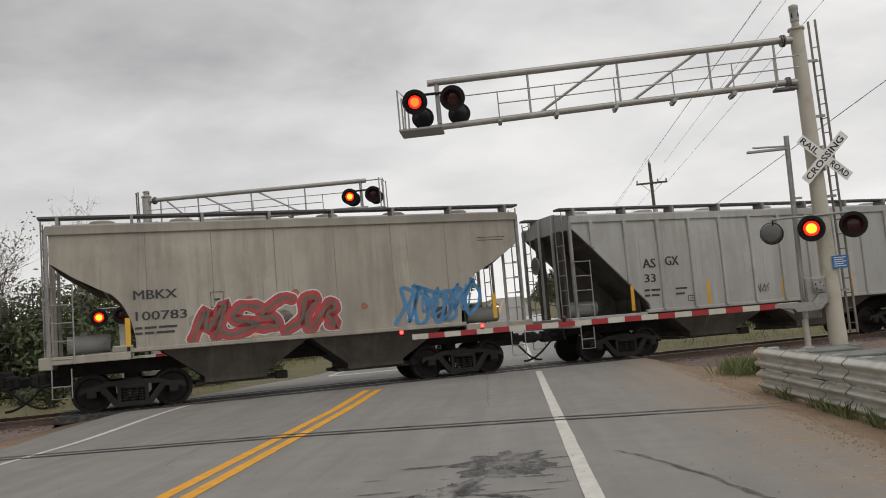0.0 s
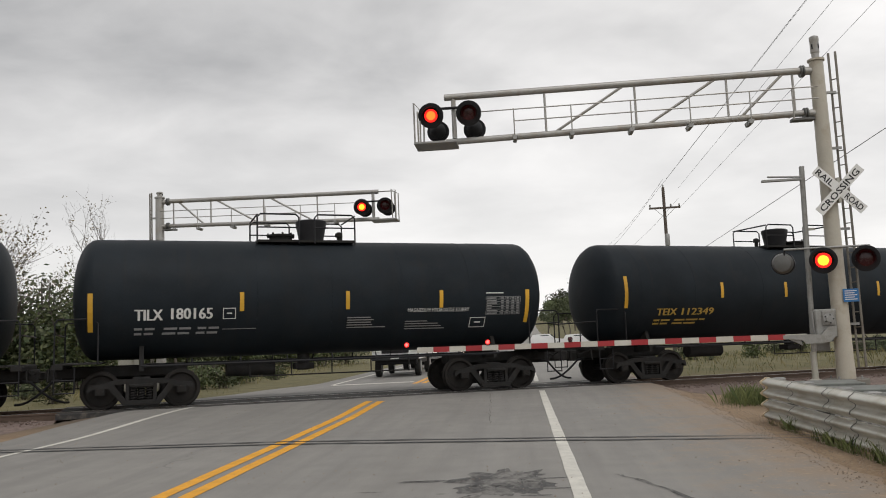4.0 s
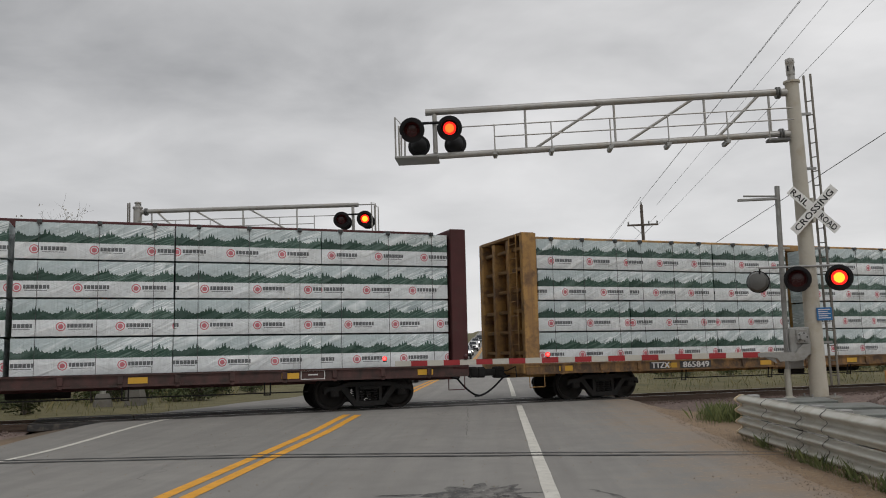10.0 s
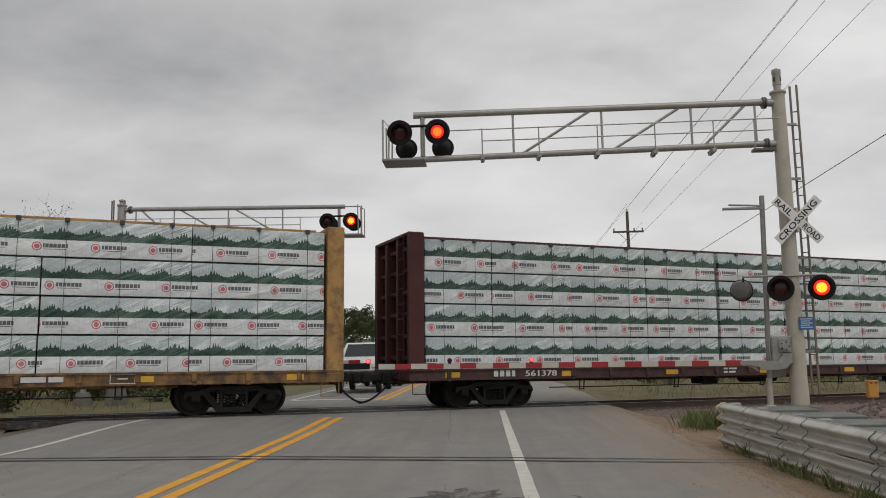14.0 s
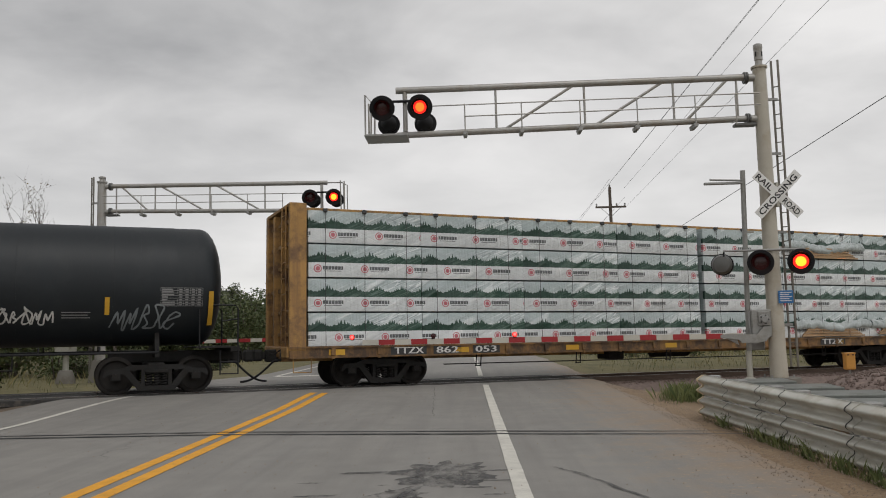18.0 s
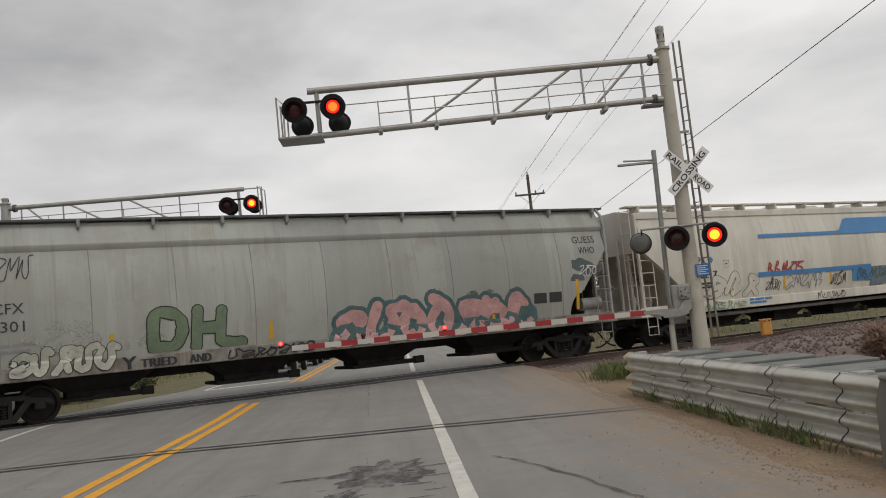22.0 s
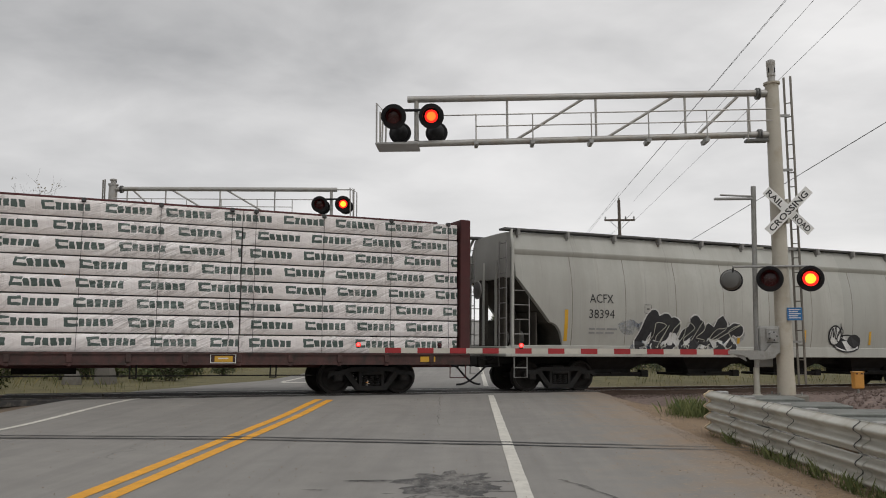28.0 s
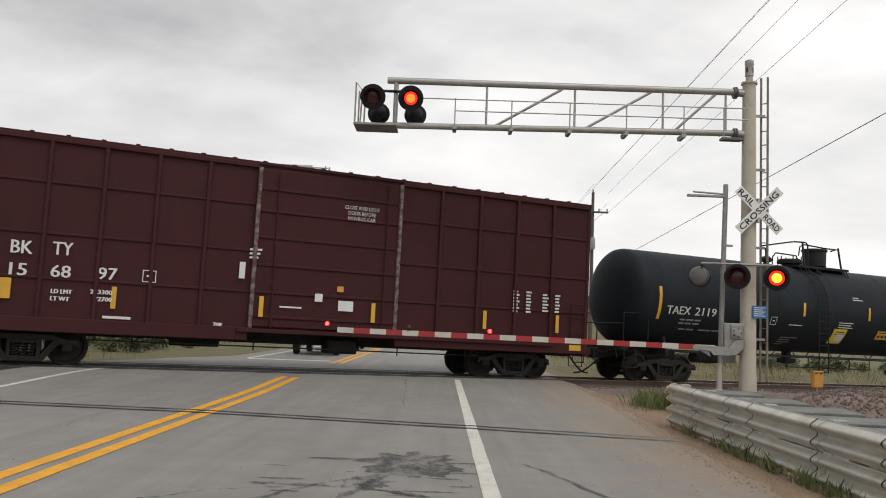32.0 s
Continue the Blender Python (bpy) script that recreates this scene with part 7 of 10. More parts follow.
def lumber():
    car, sf, hl = beam_car("yellow centre-beam flat car stacked with wrapped lumber", 94.4, 71.25, "beam_yellow", [2.98, 3.03, 2.82, 1.27, 3.35, 3.08, 2.87, 2.87], "wrap_forest", 4, gap_at=(3,), back=[2.98, 3.03, 2.82, 0.86, 3.76, 3.08, 2.87, 2.87], clear=(-7.8, -5.4))
    patch(car, "number_patch", -7.65, -6.9, 0.79, 1.01, sf, "stencil_black", "black number patch")
    patch(car, "number_patch", -6.6, -5.5, 0.79, 1.01, sf, "stencil_black", "black number patch")
    sf2 = lambda z, x=0: -1.475
    sill_marks(car, sf2, hl, (("TTZX", -7.58, 0.6), ("865849", -6.5, 0.92)))
    frame_mark(car, 6.8, 0.82, 0.4, 0.18, sf2)
    car, sf, hl = beam_car("maroon centre-beam flat car stacked with wrapped lumber", 69.55, 46.3, "beam_maroon", [3.0, 3.1, 2.9, 2.85, 0.12, 3.4, 3.5, 3.4], "wrap_forest", 4, gap_at=(4,), clear=(-8.0, -5.0))
    sill_marks(car, sf, hl, (("ATW", -7.6, 0.54), ("300", -6.31, 0.45), ("571", -5.42, 0.4)))
    bars(car, -4.7, 0.97, [[0.2, 0.3], [0.2, 0.25]], sf, "stencil_white", 0.05, 0.05)
    frame_mark(car, 7.2, 0.8, 0.6, 0.22, sf)
    car, sf, hl = beam_car("maroon centre-beam flat car with evenly stacked wrapped lumber", 44.6, 21.25, "beam_maroon", [1.93, 2.45, 2.5, 2.52, 0.12, 2.5, 2.5, 2.56, 2.55, 2.4], "wrap_forest", 4, gap_at=(4,), clear=(-9.6, -7.2))
    bars(car, -9.28, 0.84, [[0.13, 0.13, 0.13, 0.1]], sf, "stencil_white", 0.16)
    words(car, "561378", -8.32, 0.84, 0.16, sf, "stencil_white", 0.96, 0.01)
    bars(car, -1.6, 0.95, [[0.15, 0.3], [0.15, 0.25]], sf, "stencil_white", 0.05, 0.05)
    frame_mark(car, 6.0, 0.8, 0.5, 0.22, sf)
    car, sf, hl = beam_car("yellow centre-beam flat car with neatly stacked wrapped lumber", 19.5, -3.7, "beam_yellow", [3.2, 3.2, 3.0, 3.2, 3.1, 3.2, 3.2], "wrap_forest", 4)
    frame_mark(car, 6.2, 0.8, 0.55, 0.22, sf)
    bars(car, 4.4, 0.86, [[0.5, 0.3]], sf, "stencil_white", 0.12)
    car, sf, hl = beam_car("yellow centre-beam flat car with torn lumber wrapping", -5.6, -28.65, "beam_yellow", [3.1, 3.1, 3.2, 3.0, 0.2, 3.25, 3.2, 3.2], "wrap_forest", 4, gap_at=(4,), clear=(-9.0, -5.6))
    for x0, x1 in ((-8.9, -7.9), (-7.7, -6.9), (-6.55, -5.75), (6.05, 7.15)):
        patch(car, "number_patch", x0, x1, 0.79, 1.03, sf, "stencil_black", "black number patch")
    sf2 = lambda z, x=0: -1.475
    sill_marks(car, sf2, hl, (("TTZX", -8.79, 0.8), ("862", -7.62, 0.62), ("053", -6.48, 0.62), ("TTZX", 6.12, 0.9)))
    # torn film and bare boards
    for k, (x0, x1, z) in enumerate(((5.0, 8.0, 3.66), (8.8, 11.0, 1.12), (5.3, 8.1, 1.08))):
        for i in range(7):
            g = G().box(x0 + 0.06 * i, x1 - 0.1 * i, -1.46 + 0.02 * (i % 2), -1.4, z + i * 0.05, z + i * 0.05 + 0.042, 0.004)
            part("bare_board", g, "raw_wood", car, "bare board where the film is torn")
        g = G()
        n = 26
        r = random.Random(k)
        rows = []
        for i in range(n + 1):
            u = i / n
            x = x0 - 0.3 + (x1 - x0 + 0.6) * u
            d = r.uniform(0.0, 0.09)
            hem = 0.3 + (0.3 * math.exp(-((u - 0.62) / 0.18) ** 2) if k == 1 else 0.06 * math.sin(u * 9)) + r.uniform(-0.03, 0.03)
            rows.append([(x, -1.4, z + hem + 0.2), (x + r.uniform(-0.04, 0.04), -1.43 - d, z + hem + 0.1), (x + r.uniform(-0.05, 0.05), -1.455 - d, z + hem - 0.02), (x + r.uniform(-0.05, 0.05), -1.425 - d * 0.5, z + hem - 0.09)])
        g.loft(rows, closed=False, caps=False)
        part("loose_film", g, "loose_film", car, "loose flap of torn film", fix=False, smooth=70)


def gam():
    car, sf, hl = tank_car("slate grey tank car with white stencils and tags", -30.15, -43.3, "tank_slate", fit=-0.1, kit=1)
    words(car, "GAMX", -5.1, 1.98, 0.26, sf, "stencil_white", 0.9, 0.006)
    words(car, "5875", -4.08, 2.0, 0.26, sf, "stencil_white", 0.72, 0.006)
    bars(car, -5.1, 1.84, [[0.2, 0.25, -0.1, 0.35, 0.15, -0.1, 0.3, 0.12], [0.2, 0.22, -0.1, 0.35, 0.15, -0.1, 0.3, 0.12]], sf, "stencil_grey", 0.06, 0.07)
    tank_marks(car, sf, (-3.16, -1.58, 1.1, 3.9), 1.85, 2.25, (-5.95, 6.2), (1.6, 2.4))
    bars(car, -2.9, 1.82, [[0.95], [0.9]], sf, "stencil_grey", 0.03, 0.03)
    bars(car, -1.9, 1.82, [[0.9], [0.8]], sf, "stencil_grey", 0.03, 0.03)
    bars(car, 0.0, 1.72, [[1.2], [1.1]], sf, "stencil_grey", 0.025, 0.05)
    spray_tag(car, 0.45, 1.68, 0.9, 0.34, sf, "spray_white", 7, 0.035, 4)
    spray_tag(car, 1.45, 1.66, 1.35, 0.32, sf, "spray_white", 8, 0.035, 6)
    spray_tag(car, 4.0, 1.55, 1.45, 0.5, sf, "spray_grey", 9, 0.04, 5)
    table_mark(car, 5.05, 2.05, 0.95, 0.42, sf, "stencil_grey")
    bars(car, 2.95, 1.9, [[0.6], [0.55], [0.6]], sf, "stencil_grey", 0.02, 0.04)
    patch(car, "notice", 0.15, 0.55, 1.38, 1.55, sf, "beam_inner", "brown panel")


def shp():
    car, sf, hl = hopper_car("cream covered hopper with blue stripes and graffiti", -44.9, -63.2, "hopper_cream", top=4.55, bays=4, rail="hopper_cream", cut=2.0, shelf=3.1, grime="cream_grime_shade")
    words(car, "SHPX", -7.1, 2.57, 0.23, sf, "stencil_black", 0.73, 0.006)
    decal(car, "small_emblem", [(0, -0.12), (0.1, 0), (0, 0.12), (-0.1, 0)], [(0, 1, 2, 3)], sf, "blue_paint", -6.12, 2.68, "small blue diamond")
    words(car, "450217", -7.1, 2.08, 0.24, sf, "stencil_black", 1.2, 0.018)
    bars(car, -7.1, 1.88, [[0.25, 0.3, 0.5], [0.25, 0.3, 0.45]], sf, "stencil_black", 0.06, 0.07)
    frame_mark(car, -5.55, 2.4, 0.24, 0.24, sf, "stencil_black", 0.01)
    # two blue stripes, the upper one swelling to a broad end
    def stripe(zb, thin, fat, x0, x1, x2, x3, cutoff):
        top, bot = [], []
        n = 40
        for i in range(n + 1):
            x = x0 + (x3 - x0) * i / n
            k = smooth01(x1, x2, x)
            top.append((x, zb + thin + (fat - thin) * k))
            bot.append((x, zb + (fat * 0.97 * max(0, (x - x3 + 0.95) / 0.95) ** 2.4 if cutoff else 0)))
        vs = [p for pair in zip(bot, top) for p in pair]
        fs = [(2 * i, 2 * i + 2, 2 * i + 3, 2 * i + 1) for i in range(n)]
        # split upright so that it follows the swelling side
        decal(car, "blue_stripe", vs, fs, lambda z, x=0: sf(z) - 0.012, "blue_paint", 0, 0, "painted blue stripe")
    stripe(3.34, 0.13, 0.62, -3.7, 0.55, 1.2, 4.6, True)
    stripe(1.98, 0.16, 0.16, -3.95, 9, 9.1, 1.2, False)
    stripe(1.55, 0.58, 0.6, 1.1, 1.2, 1.4, 2.2, False)
    smudge(car, 2.1, 1.36, 1.2, 0.62, sf, "spray_steel", 21, 4)
    smudge(car, 3.5, 1.5, 0.9, 0.6, sf, "spray_steel", 22, 4)
    patch(car, "paint_block", 2.15, 3.3, 1.34, 2.05, sf, "spray_steel", "slate block sprayed over the stripe", 6, 0.018)
    patch(car, "paint_block", 3.5, 4.5, 1.5, 2.2, sf, "spray_steel", "slate block sprayed over the stripe", 6, 0.018)
    part("side_pipe", G().rod((-hl + 1.6, -1.05, 0.84), (hl - 1.6, -1.05, 0.84), 0.065, 12), "hopper_shade", car, "grey air pipe under the sill")
    spray_tag(car, -3.5, 2.05, 1.9, 0.4, sf, "spray_red", 31, 0.06, 5, 0.02)
    graffiti(car, -6.3, 1.42, 2.4, 0.7, sf, "hopper_cream", "spray_moss", 33, 3, None, 0.25)
    spray_tag(car, -3.6, 1.5, 0.8, 0.35, sf, "spray_black", 34, 0.025, 4, 0.02)
    spray_tag(car, -2.6, 1.48, 2.1, 0.55, sf, "spray_grey", 35, 0.03, 5, 0.02)
    spray_tag(car, -0.1, 1.5, 0.8, 0.45, sf, "spray_black", 36, 0.03, 4, 0.02)
    spray_tag(car, 1.3, 1.65, 2.2, 0.35, sf, "spray_teal", 37, 0.05, 6, 0.028)
    spray_tag(car, 4.2, 1.6, 1.2, 0.35, sf, "spray_red", 38, 0.03, 4, 0.02)
    spray_tag(car, 6.3, 1.85, 1.3, 0.28, sf, "spray_black", 39, 0.035, 5, 0.02)
    bars(car, 5.5, 2.55, [[0.15, 0.2, 0.2, 0.35]], sf, "stencil_black", 0.04)
    patch(car, "data_panel", 6.6, 7.0, 1.5, 1.82, sf, "stencil_black", "black data panel")
    strips_at(car, (-7.98, -5.34, -2.63, -0.14, 1.96, 4.37, 8.0), 1.5, 1.95, sf, 0.1)
    strips_at(car, (-8.1, 7.95), 1.45, 2.35, sf, 0.11)
    ss = lambda z, x=0: -1.48
    bars(car, -4.45, 1.2, [[0.2, 0.45, 0.35], [0.8]], ss, "blue_paint", 0.07, 0.04)
    spray_tag(car, -6.6, 1.02, 2.0, 0.22, ss, "spray_green", 40, 0.04, 6)
    spray_tag(car, -1.0, 1.02, 1.6, 0.2, ss, "spray_black", 41, 0.025, 5)
    spray_tag(car, 3.5, 1.05, 1.6, 0.2, ss, "spray_black", 42, 0.025, 5)


def acf():
    # with pink letters
    car, sf, hl = hopper_car("grey-green covered hopper with pink graffiti", -64.45, -83.15, "hopper_pale", top=4.5, cut=1.5, shelf=3.2, rim=0.59, sill="hopper_sill")
    words(car, "ACFX", -7.8, 2.46, 0.24, sf, "stencil_black", 0.85)
    words(car, "36301", -7.8, 2.07, 0.24, sf, "stencil_black", 0.85)
    bars(car, -7.8, 1.75, [[0.2, 0.3, 0.4], [0.2, 0.25, 0.4]], sf, "stencil_grey", 0.06, 0.07)
    smudge(car, 1.3, 1.75, 2.0, 0.35, sf, "haze_slate", 4, 6)
    smudge(car, 3.2, 1.9, 1.8, 0.3, sf, "haze_moss", 5, 5)
    both = lambda z, x=0: min(sf(z), -1.483) if z < 1.34 else sf(z)
    graffiti(car, 0.2, 1.1, 6.1, 0.85, both, "spray_pink", "spray_teal", 5, 7, "spray_teal", 0.1, None, None, 1.3)
    smudge(car, -6.9, 1.5, 2.6, 0.6, sf, "haze_pale", 8, 9)
    graffiti(car, -4.45, 1.4, 1.95, 0.85, sf, "spray_moss", "spray_black", 54, 2, None, 0.05, [0, 1], None, 1.05)
    graffiti(car, -7.3, 1.08, 2.2, 0.5, both, "spray_pale", "spray_black", 53, 5, None, 0.2, None, None, 1.1)
    spray_tag(car, -7.6, 3.2, 0.9, 0.5, sf, "spray_black", 56, 0.02, 3)
    words(car, "GUESS", 8.05, 3.45, 0.22, sf, "spray_black", 0.85)
    words(car, "WHO", 8.2, 3.12, 0.22, sf, "spray_black", 0.6)
    smudge(car, 7.9, 2.35, 0.95, 0.55, sf, "spray_slate", 12, 4)
    spray_tag(car, 8.1, 2.45, 0.7, 0.3, sf, "spray_white", 58, 0.03, 3, 0.02)
    patch(car, "data_panel", 6.4, 6.85, 1.72, 2.02, sf, "stencil_black", "black data panel")
    patch(car, "data_panel", 6.95, 7.4, 1.72, 2.02, sf, "stencil_black", "black data panel")
    ss = lambda z, x=0: -1.48
    words(car, "TRIED", -4.6, 1.03, 0.2, ss, "spray_black", 0.8, 0.016)
    words(car, "AND", -3.5, 1.03, 0.2, ss, "spray_black", 0.5, 0.016)
    words(car, "Y", -5.0, 1.02, 0.3, ss, "spray_black", 0.3, 0.016)
    spray_tag(car, -2.6, 1.03, 2.2, 0.2, ss, "spray_black", 59, 0.04, 7)
    strips_at(car, (-5.2, -1.5, 1.9, 5.0), 1.4, 1.85, sf, 0.1)
    strips_at(car, (-7.95, 8.0), 1.45, 2.35, sf, 0.11)
    # with the faded brand panels
    car, sf, hl = hopper_car("grey-green covered hopper with faded red and blue lettering", -84.6, -103.0, "hopper_green", top=4.5, cut=1.5, shelf=3.2, rim=0.59, sill="hopper_sill")
    words(car, "ACFX", -7.65, 2.65, 0.26, sf, "stencil_black", 0.87)
    words(car, "40742", -7.55, 2.24, 0.22, sf, "stencil_black", 0.95)
    bars(car, -5.25, 2.93, [[0.44, 0.42, 0.44, 0.3, 0.42, 0.42]], sf, "logo_red", 0.42)
    bars(car, -5.22, 2.48, [[0.3, 0.12, 0.28, 0.28, 0.34, 0.12, 0.28, 0.28]], sf, "hopper_shade", 0.28)
    patch(car, "brand_panel", 2.3, 4.95, 2.36, 2.98, sf, "panel_faded", "faded white panel with blue script")
    script(car, 2.35, 2.42, 2.35, 0.46, sf, "logo_teal", 0.075)
    spray_tag(car, -1.4, 1.45, 3.1, 0.5, sf, "spray_umber", 65, 0.035, 8)
    spray_tag(car, -4.9, 1.45, 2.9, 0.42, sf, "seam_dirt", 66, 0.035, 8)
    bars(car, 5.4, 2.32, [[0.12, 0.2, 0.12, 1.6]], sf, "stencil_black", 0.03)
    bars(car, 6.7, 2.45, [[0.5], [0.55], [0.5]], sf, "stencil_grey", 0.03, 0.04)
    patch(car, "data_panel", 7.0, 7.5, 1.52, 1.75, sf, "stencil_black", "black data panel")
    ss = lambda z, x=0: -1.48
    spray_tag(car, -7.5, 1.03, 1.6, 0.2, ss, "spray_white", 67, 0.04, 7)
    patch(car, "sill_plate", -0.1, 0.5, 1.02, 1.26, ss, "hopper_shade", "grey plate on the sill")
    strips_at(car, (-5.06, -2.42, 0.25, 3.2, 6.05), 1.45, 1.9, sf, 0.1)
    strips_at(car, (-8.0, 7.95), 1.45, 2.35, sf, 0.11)
    # rusty
    car, sf, hl = hopper_car("pale green covered hopper with rusty roof edge and graffiti", -104.3, -123.0, "hopper_rusty", top=4.5, cut=1.5, shelf=3.2, rim=0.59, sill="hopper_sill")
    words(car, "ACFX", -7.25, 2.35, 0.28, sf, "stencil_black", 0.9)
    words(car, "36293", -7.28, 1.92, 0.26, sf, "stencil_black", 1.28, 0.006)
    bars(car, -7.28, 1.78, [[0.3, -0.1, 0.35, -0.05, 0.22]], sf, "stencil_black", 0.08)
    bars(car, -7.28, 1.62, [[0.25, 0.3, -0.05, 0.5], [0.25, 0.25, -0.05, 0.5]], sf, "stencil_grey", 0.05, 0.05)
    smudge(car, -5.2, 1.7, 5.0, 0.3, sf, "haze_moss", 6, 9)
    both = lambda z, x=0: min(sf(z), -1.483) if z < 1.34 else sf(z)
    smudge(car, -6.2, 1.15, 6.6, 0.75, sf, "haze_moss", 16, 14)
    smudge(car, -6.2, 1.15, 6.6, 0.55, sf, "haze_slate", 17, 12)
    graffiti(car, -5.9, 1.06, 6.0, 0.84, both, "spray_pale", "spray_black", 71, 7, None, 0.12, None, "spray_slate", 1.4, ("spray_orange", 0.3, 0.6), True)
    smudge(car, -5.8, 1.8, 5.4, 0.42, sf, "haze_moss", 72, 18)
    smudge(car, -3.6, 1.85, 1.6, 0.3, sf, "haze_slate", 75, 5)
    graffiti(car, 1.05, 1.06, 6.6, 0.84, both, "spray_cream", "spray_black", 73, 7, "spray_pale", 0.02, None, None, 1.3, None, True)
    spray_tag(car, 0.9, 1.75, 6.6, 0.4, sf, "spray_maroon", 74, 0.04, 9)
    patch(car, "data_panel", -0.1, 0.35, 1.55, 1.85, sf, "stencil_black", "black data panel")
    patch(car, "data_panel", 0.4, 0.7, 1.55, 1.85, sf, "stencil_black", "black data panel")
    table_mark(car, 7.75, 1.6, 0.45, 0.3, sf, "stencil_black", 3)
    strips_at(car, (-4.7, 0.0, 3.2, 6.0), 1.4, 1.9, sf, 0.1)
    strips_at(car, (-7.85, 8.1), 1.42, 2.3, sf, 0.11)
    # clean grey
    car, sf, hl = hopper_car("light grey covered hopper with blue and black graffiti", -124.2, -142.4, "hopper_clean", top=4.5, cut=1.5, shelf=3.2, rim=0.59)
    words(car, "ACFX", -6.63, 2.52, 0.26, sf, "stencil_black", 0.8)
    words(car, "38394", -6.65, 2.08, 0.26, sf, "stencil_black", 0.85)
    bars(car, -6.65, 1.75, [[0.2, 0.3, 0.35], [0.2, 0.25, 0.3]], sf, "stencil_grey", 0.05, 0.06)
    frame_mark(car, -4.75, 2.25, 0.24, 0.26, sf, "stencil_black", 0.012)
    both = lambda z, x=0: min(sf(z), -1.483) if z < 1.34 else sf(z)
    smudge(car, -5.3, 1.1, 4.4, 0.75, both, "haze_dusk", 84, 13)
    graffiti(car, -4.9, 1.16, 3.7, 0.9, both, "spray_black", "spray_white", 85, 5, None, 0.45, None, None, 1.45)
    spray_tag(car, -4.7, 1.2, 3.4, 0.8, both, "spray_pale", 86, 0.025, 6, 0.03, 0.5)
    ring = lambda cx, cz, rx, rz: [(cx + rx * math.cos(a * 0.3142), cz + rz * math.sin(a * 0.3142)) for a in range(20)]
    for cx, cz, rx, rz, inside in ((0.85, 0.42, 0.62, 0.3, "spray_white"), (1.15, 0.5, 0.3, 0.22, "spray_black"), (0.3, 0.68, 0.3, 0.34, "spray_white")):
        lift = 0.008 + 0.004 * cx + 0.01 * (rx < 0.31)
        decal(car, "graffiti_shape", ring(cx, cz, rx, rz), [tuple(range(20))], both, "spray_black", 2.5, 1.02, "round black sprayed shape", lift)
        decal(car, "graffiti_shape", ring(cx, cz, rx - 0.06, rz - 0.05), [tuple(range(20))], both, inside, 2.5, 1.02, "round sprayed shape", lift + 0.003)
    spray_tag(car, 2.55, 1.5, 0.6, 0.55, both, "spray_black", 83, 0.035, 2, 0.034)
    strips_at(car, (-4.4, -1.2, 1.5, 4.4), 1.4, 1.85, sf, 0.1)
    strips_at(car, (-7.4, 7.6), 1.42, 2.3, sf, 0.11)


def gorman():
    car, sf, hl = beam_car("maroon centre-beam flat car stacked with white-wrapped lumber", -143.65, -166.9, "beam_maroon", [5.4, 5.2, 5.3, 5.4], "wrap_plain", 8, deep=0.27, strips=4)
    bars(car, -8.95, 0.86, [[0.15, 0.15, 0.13, 0.12]], sf, "stencil_white", 0.15)
    words(car, "561374", -7.95, 0.84, 0.17, sf, "stencil_white", 0.98)
    frame_mark(car, 4.9, 0.8, 0.6, 0.22, sf)
    bars(car, -1.0, 0.95, [[0.15, 0.3], [0.15, 0.25]], sf, "stencil_white", 0.05, 0.05)
    cheek = lambda z, x=0: -1.472
    frame_mark(car, -hl + 0.08, 3.1, 0.26, 0.26, cheek)
    bars(car, -hl + 0.06, 1.4, [[0.02]], cheek, "stencil_white", 1.1)
    bars(car, -hl + 0.26, 1.4, [[0.02]], cheek, "stencil_white", 1.1)


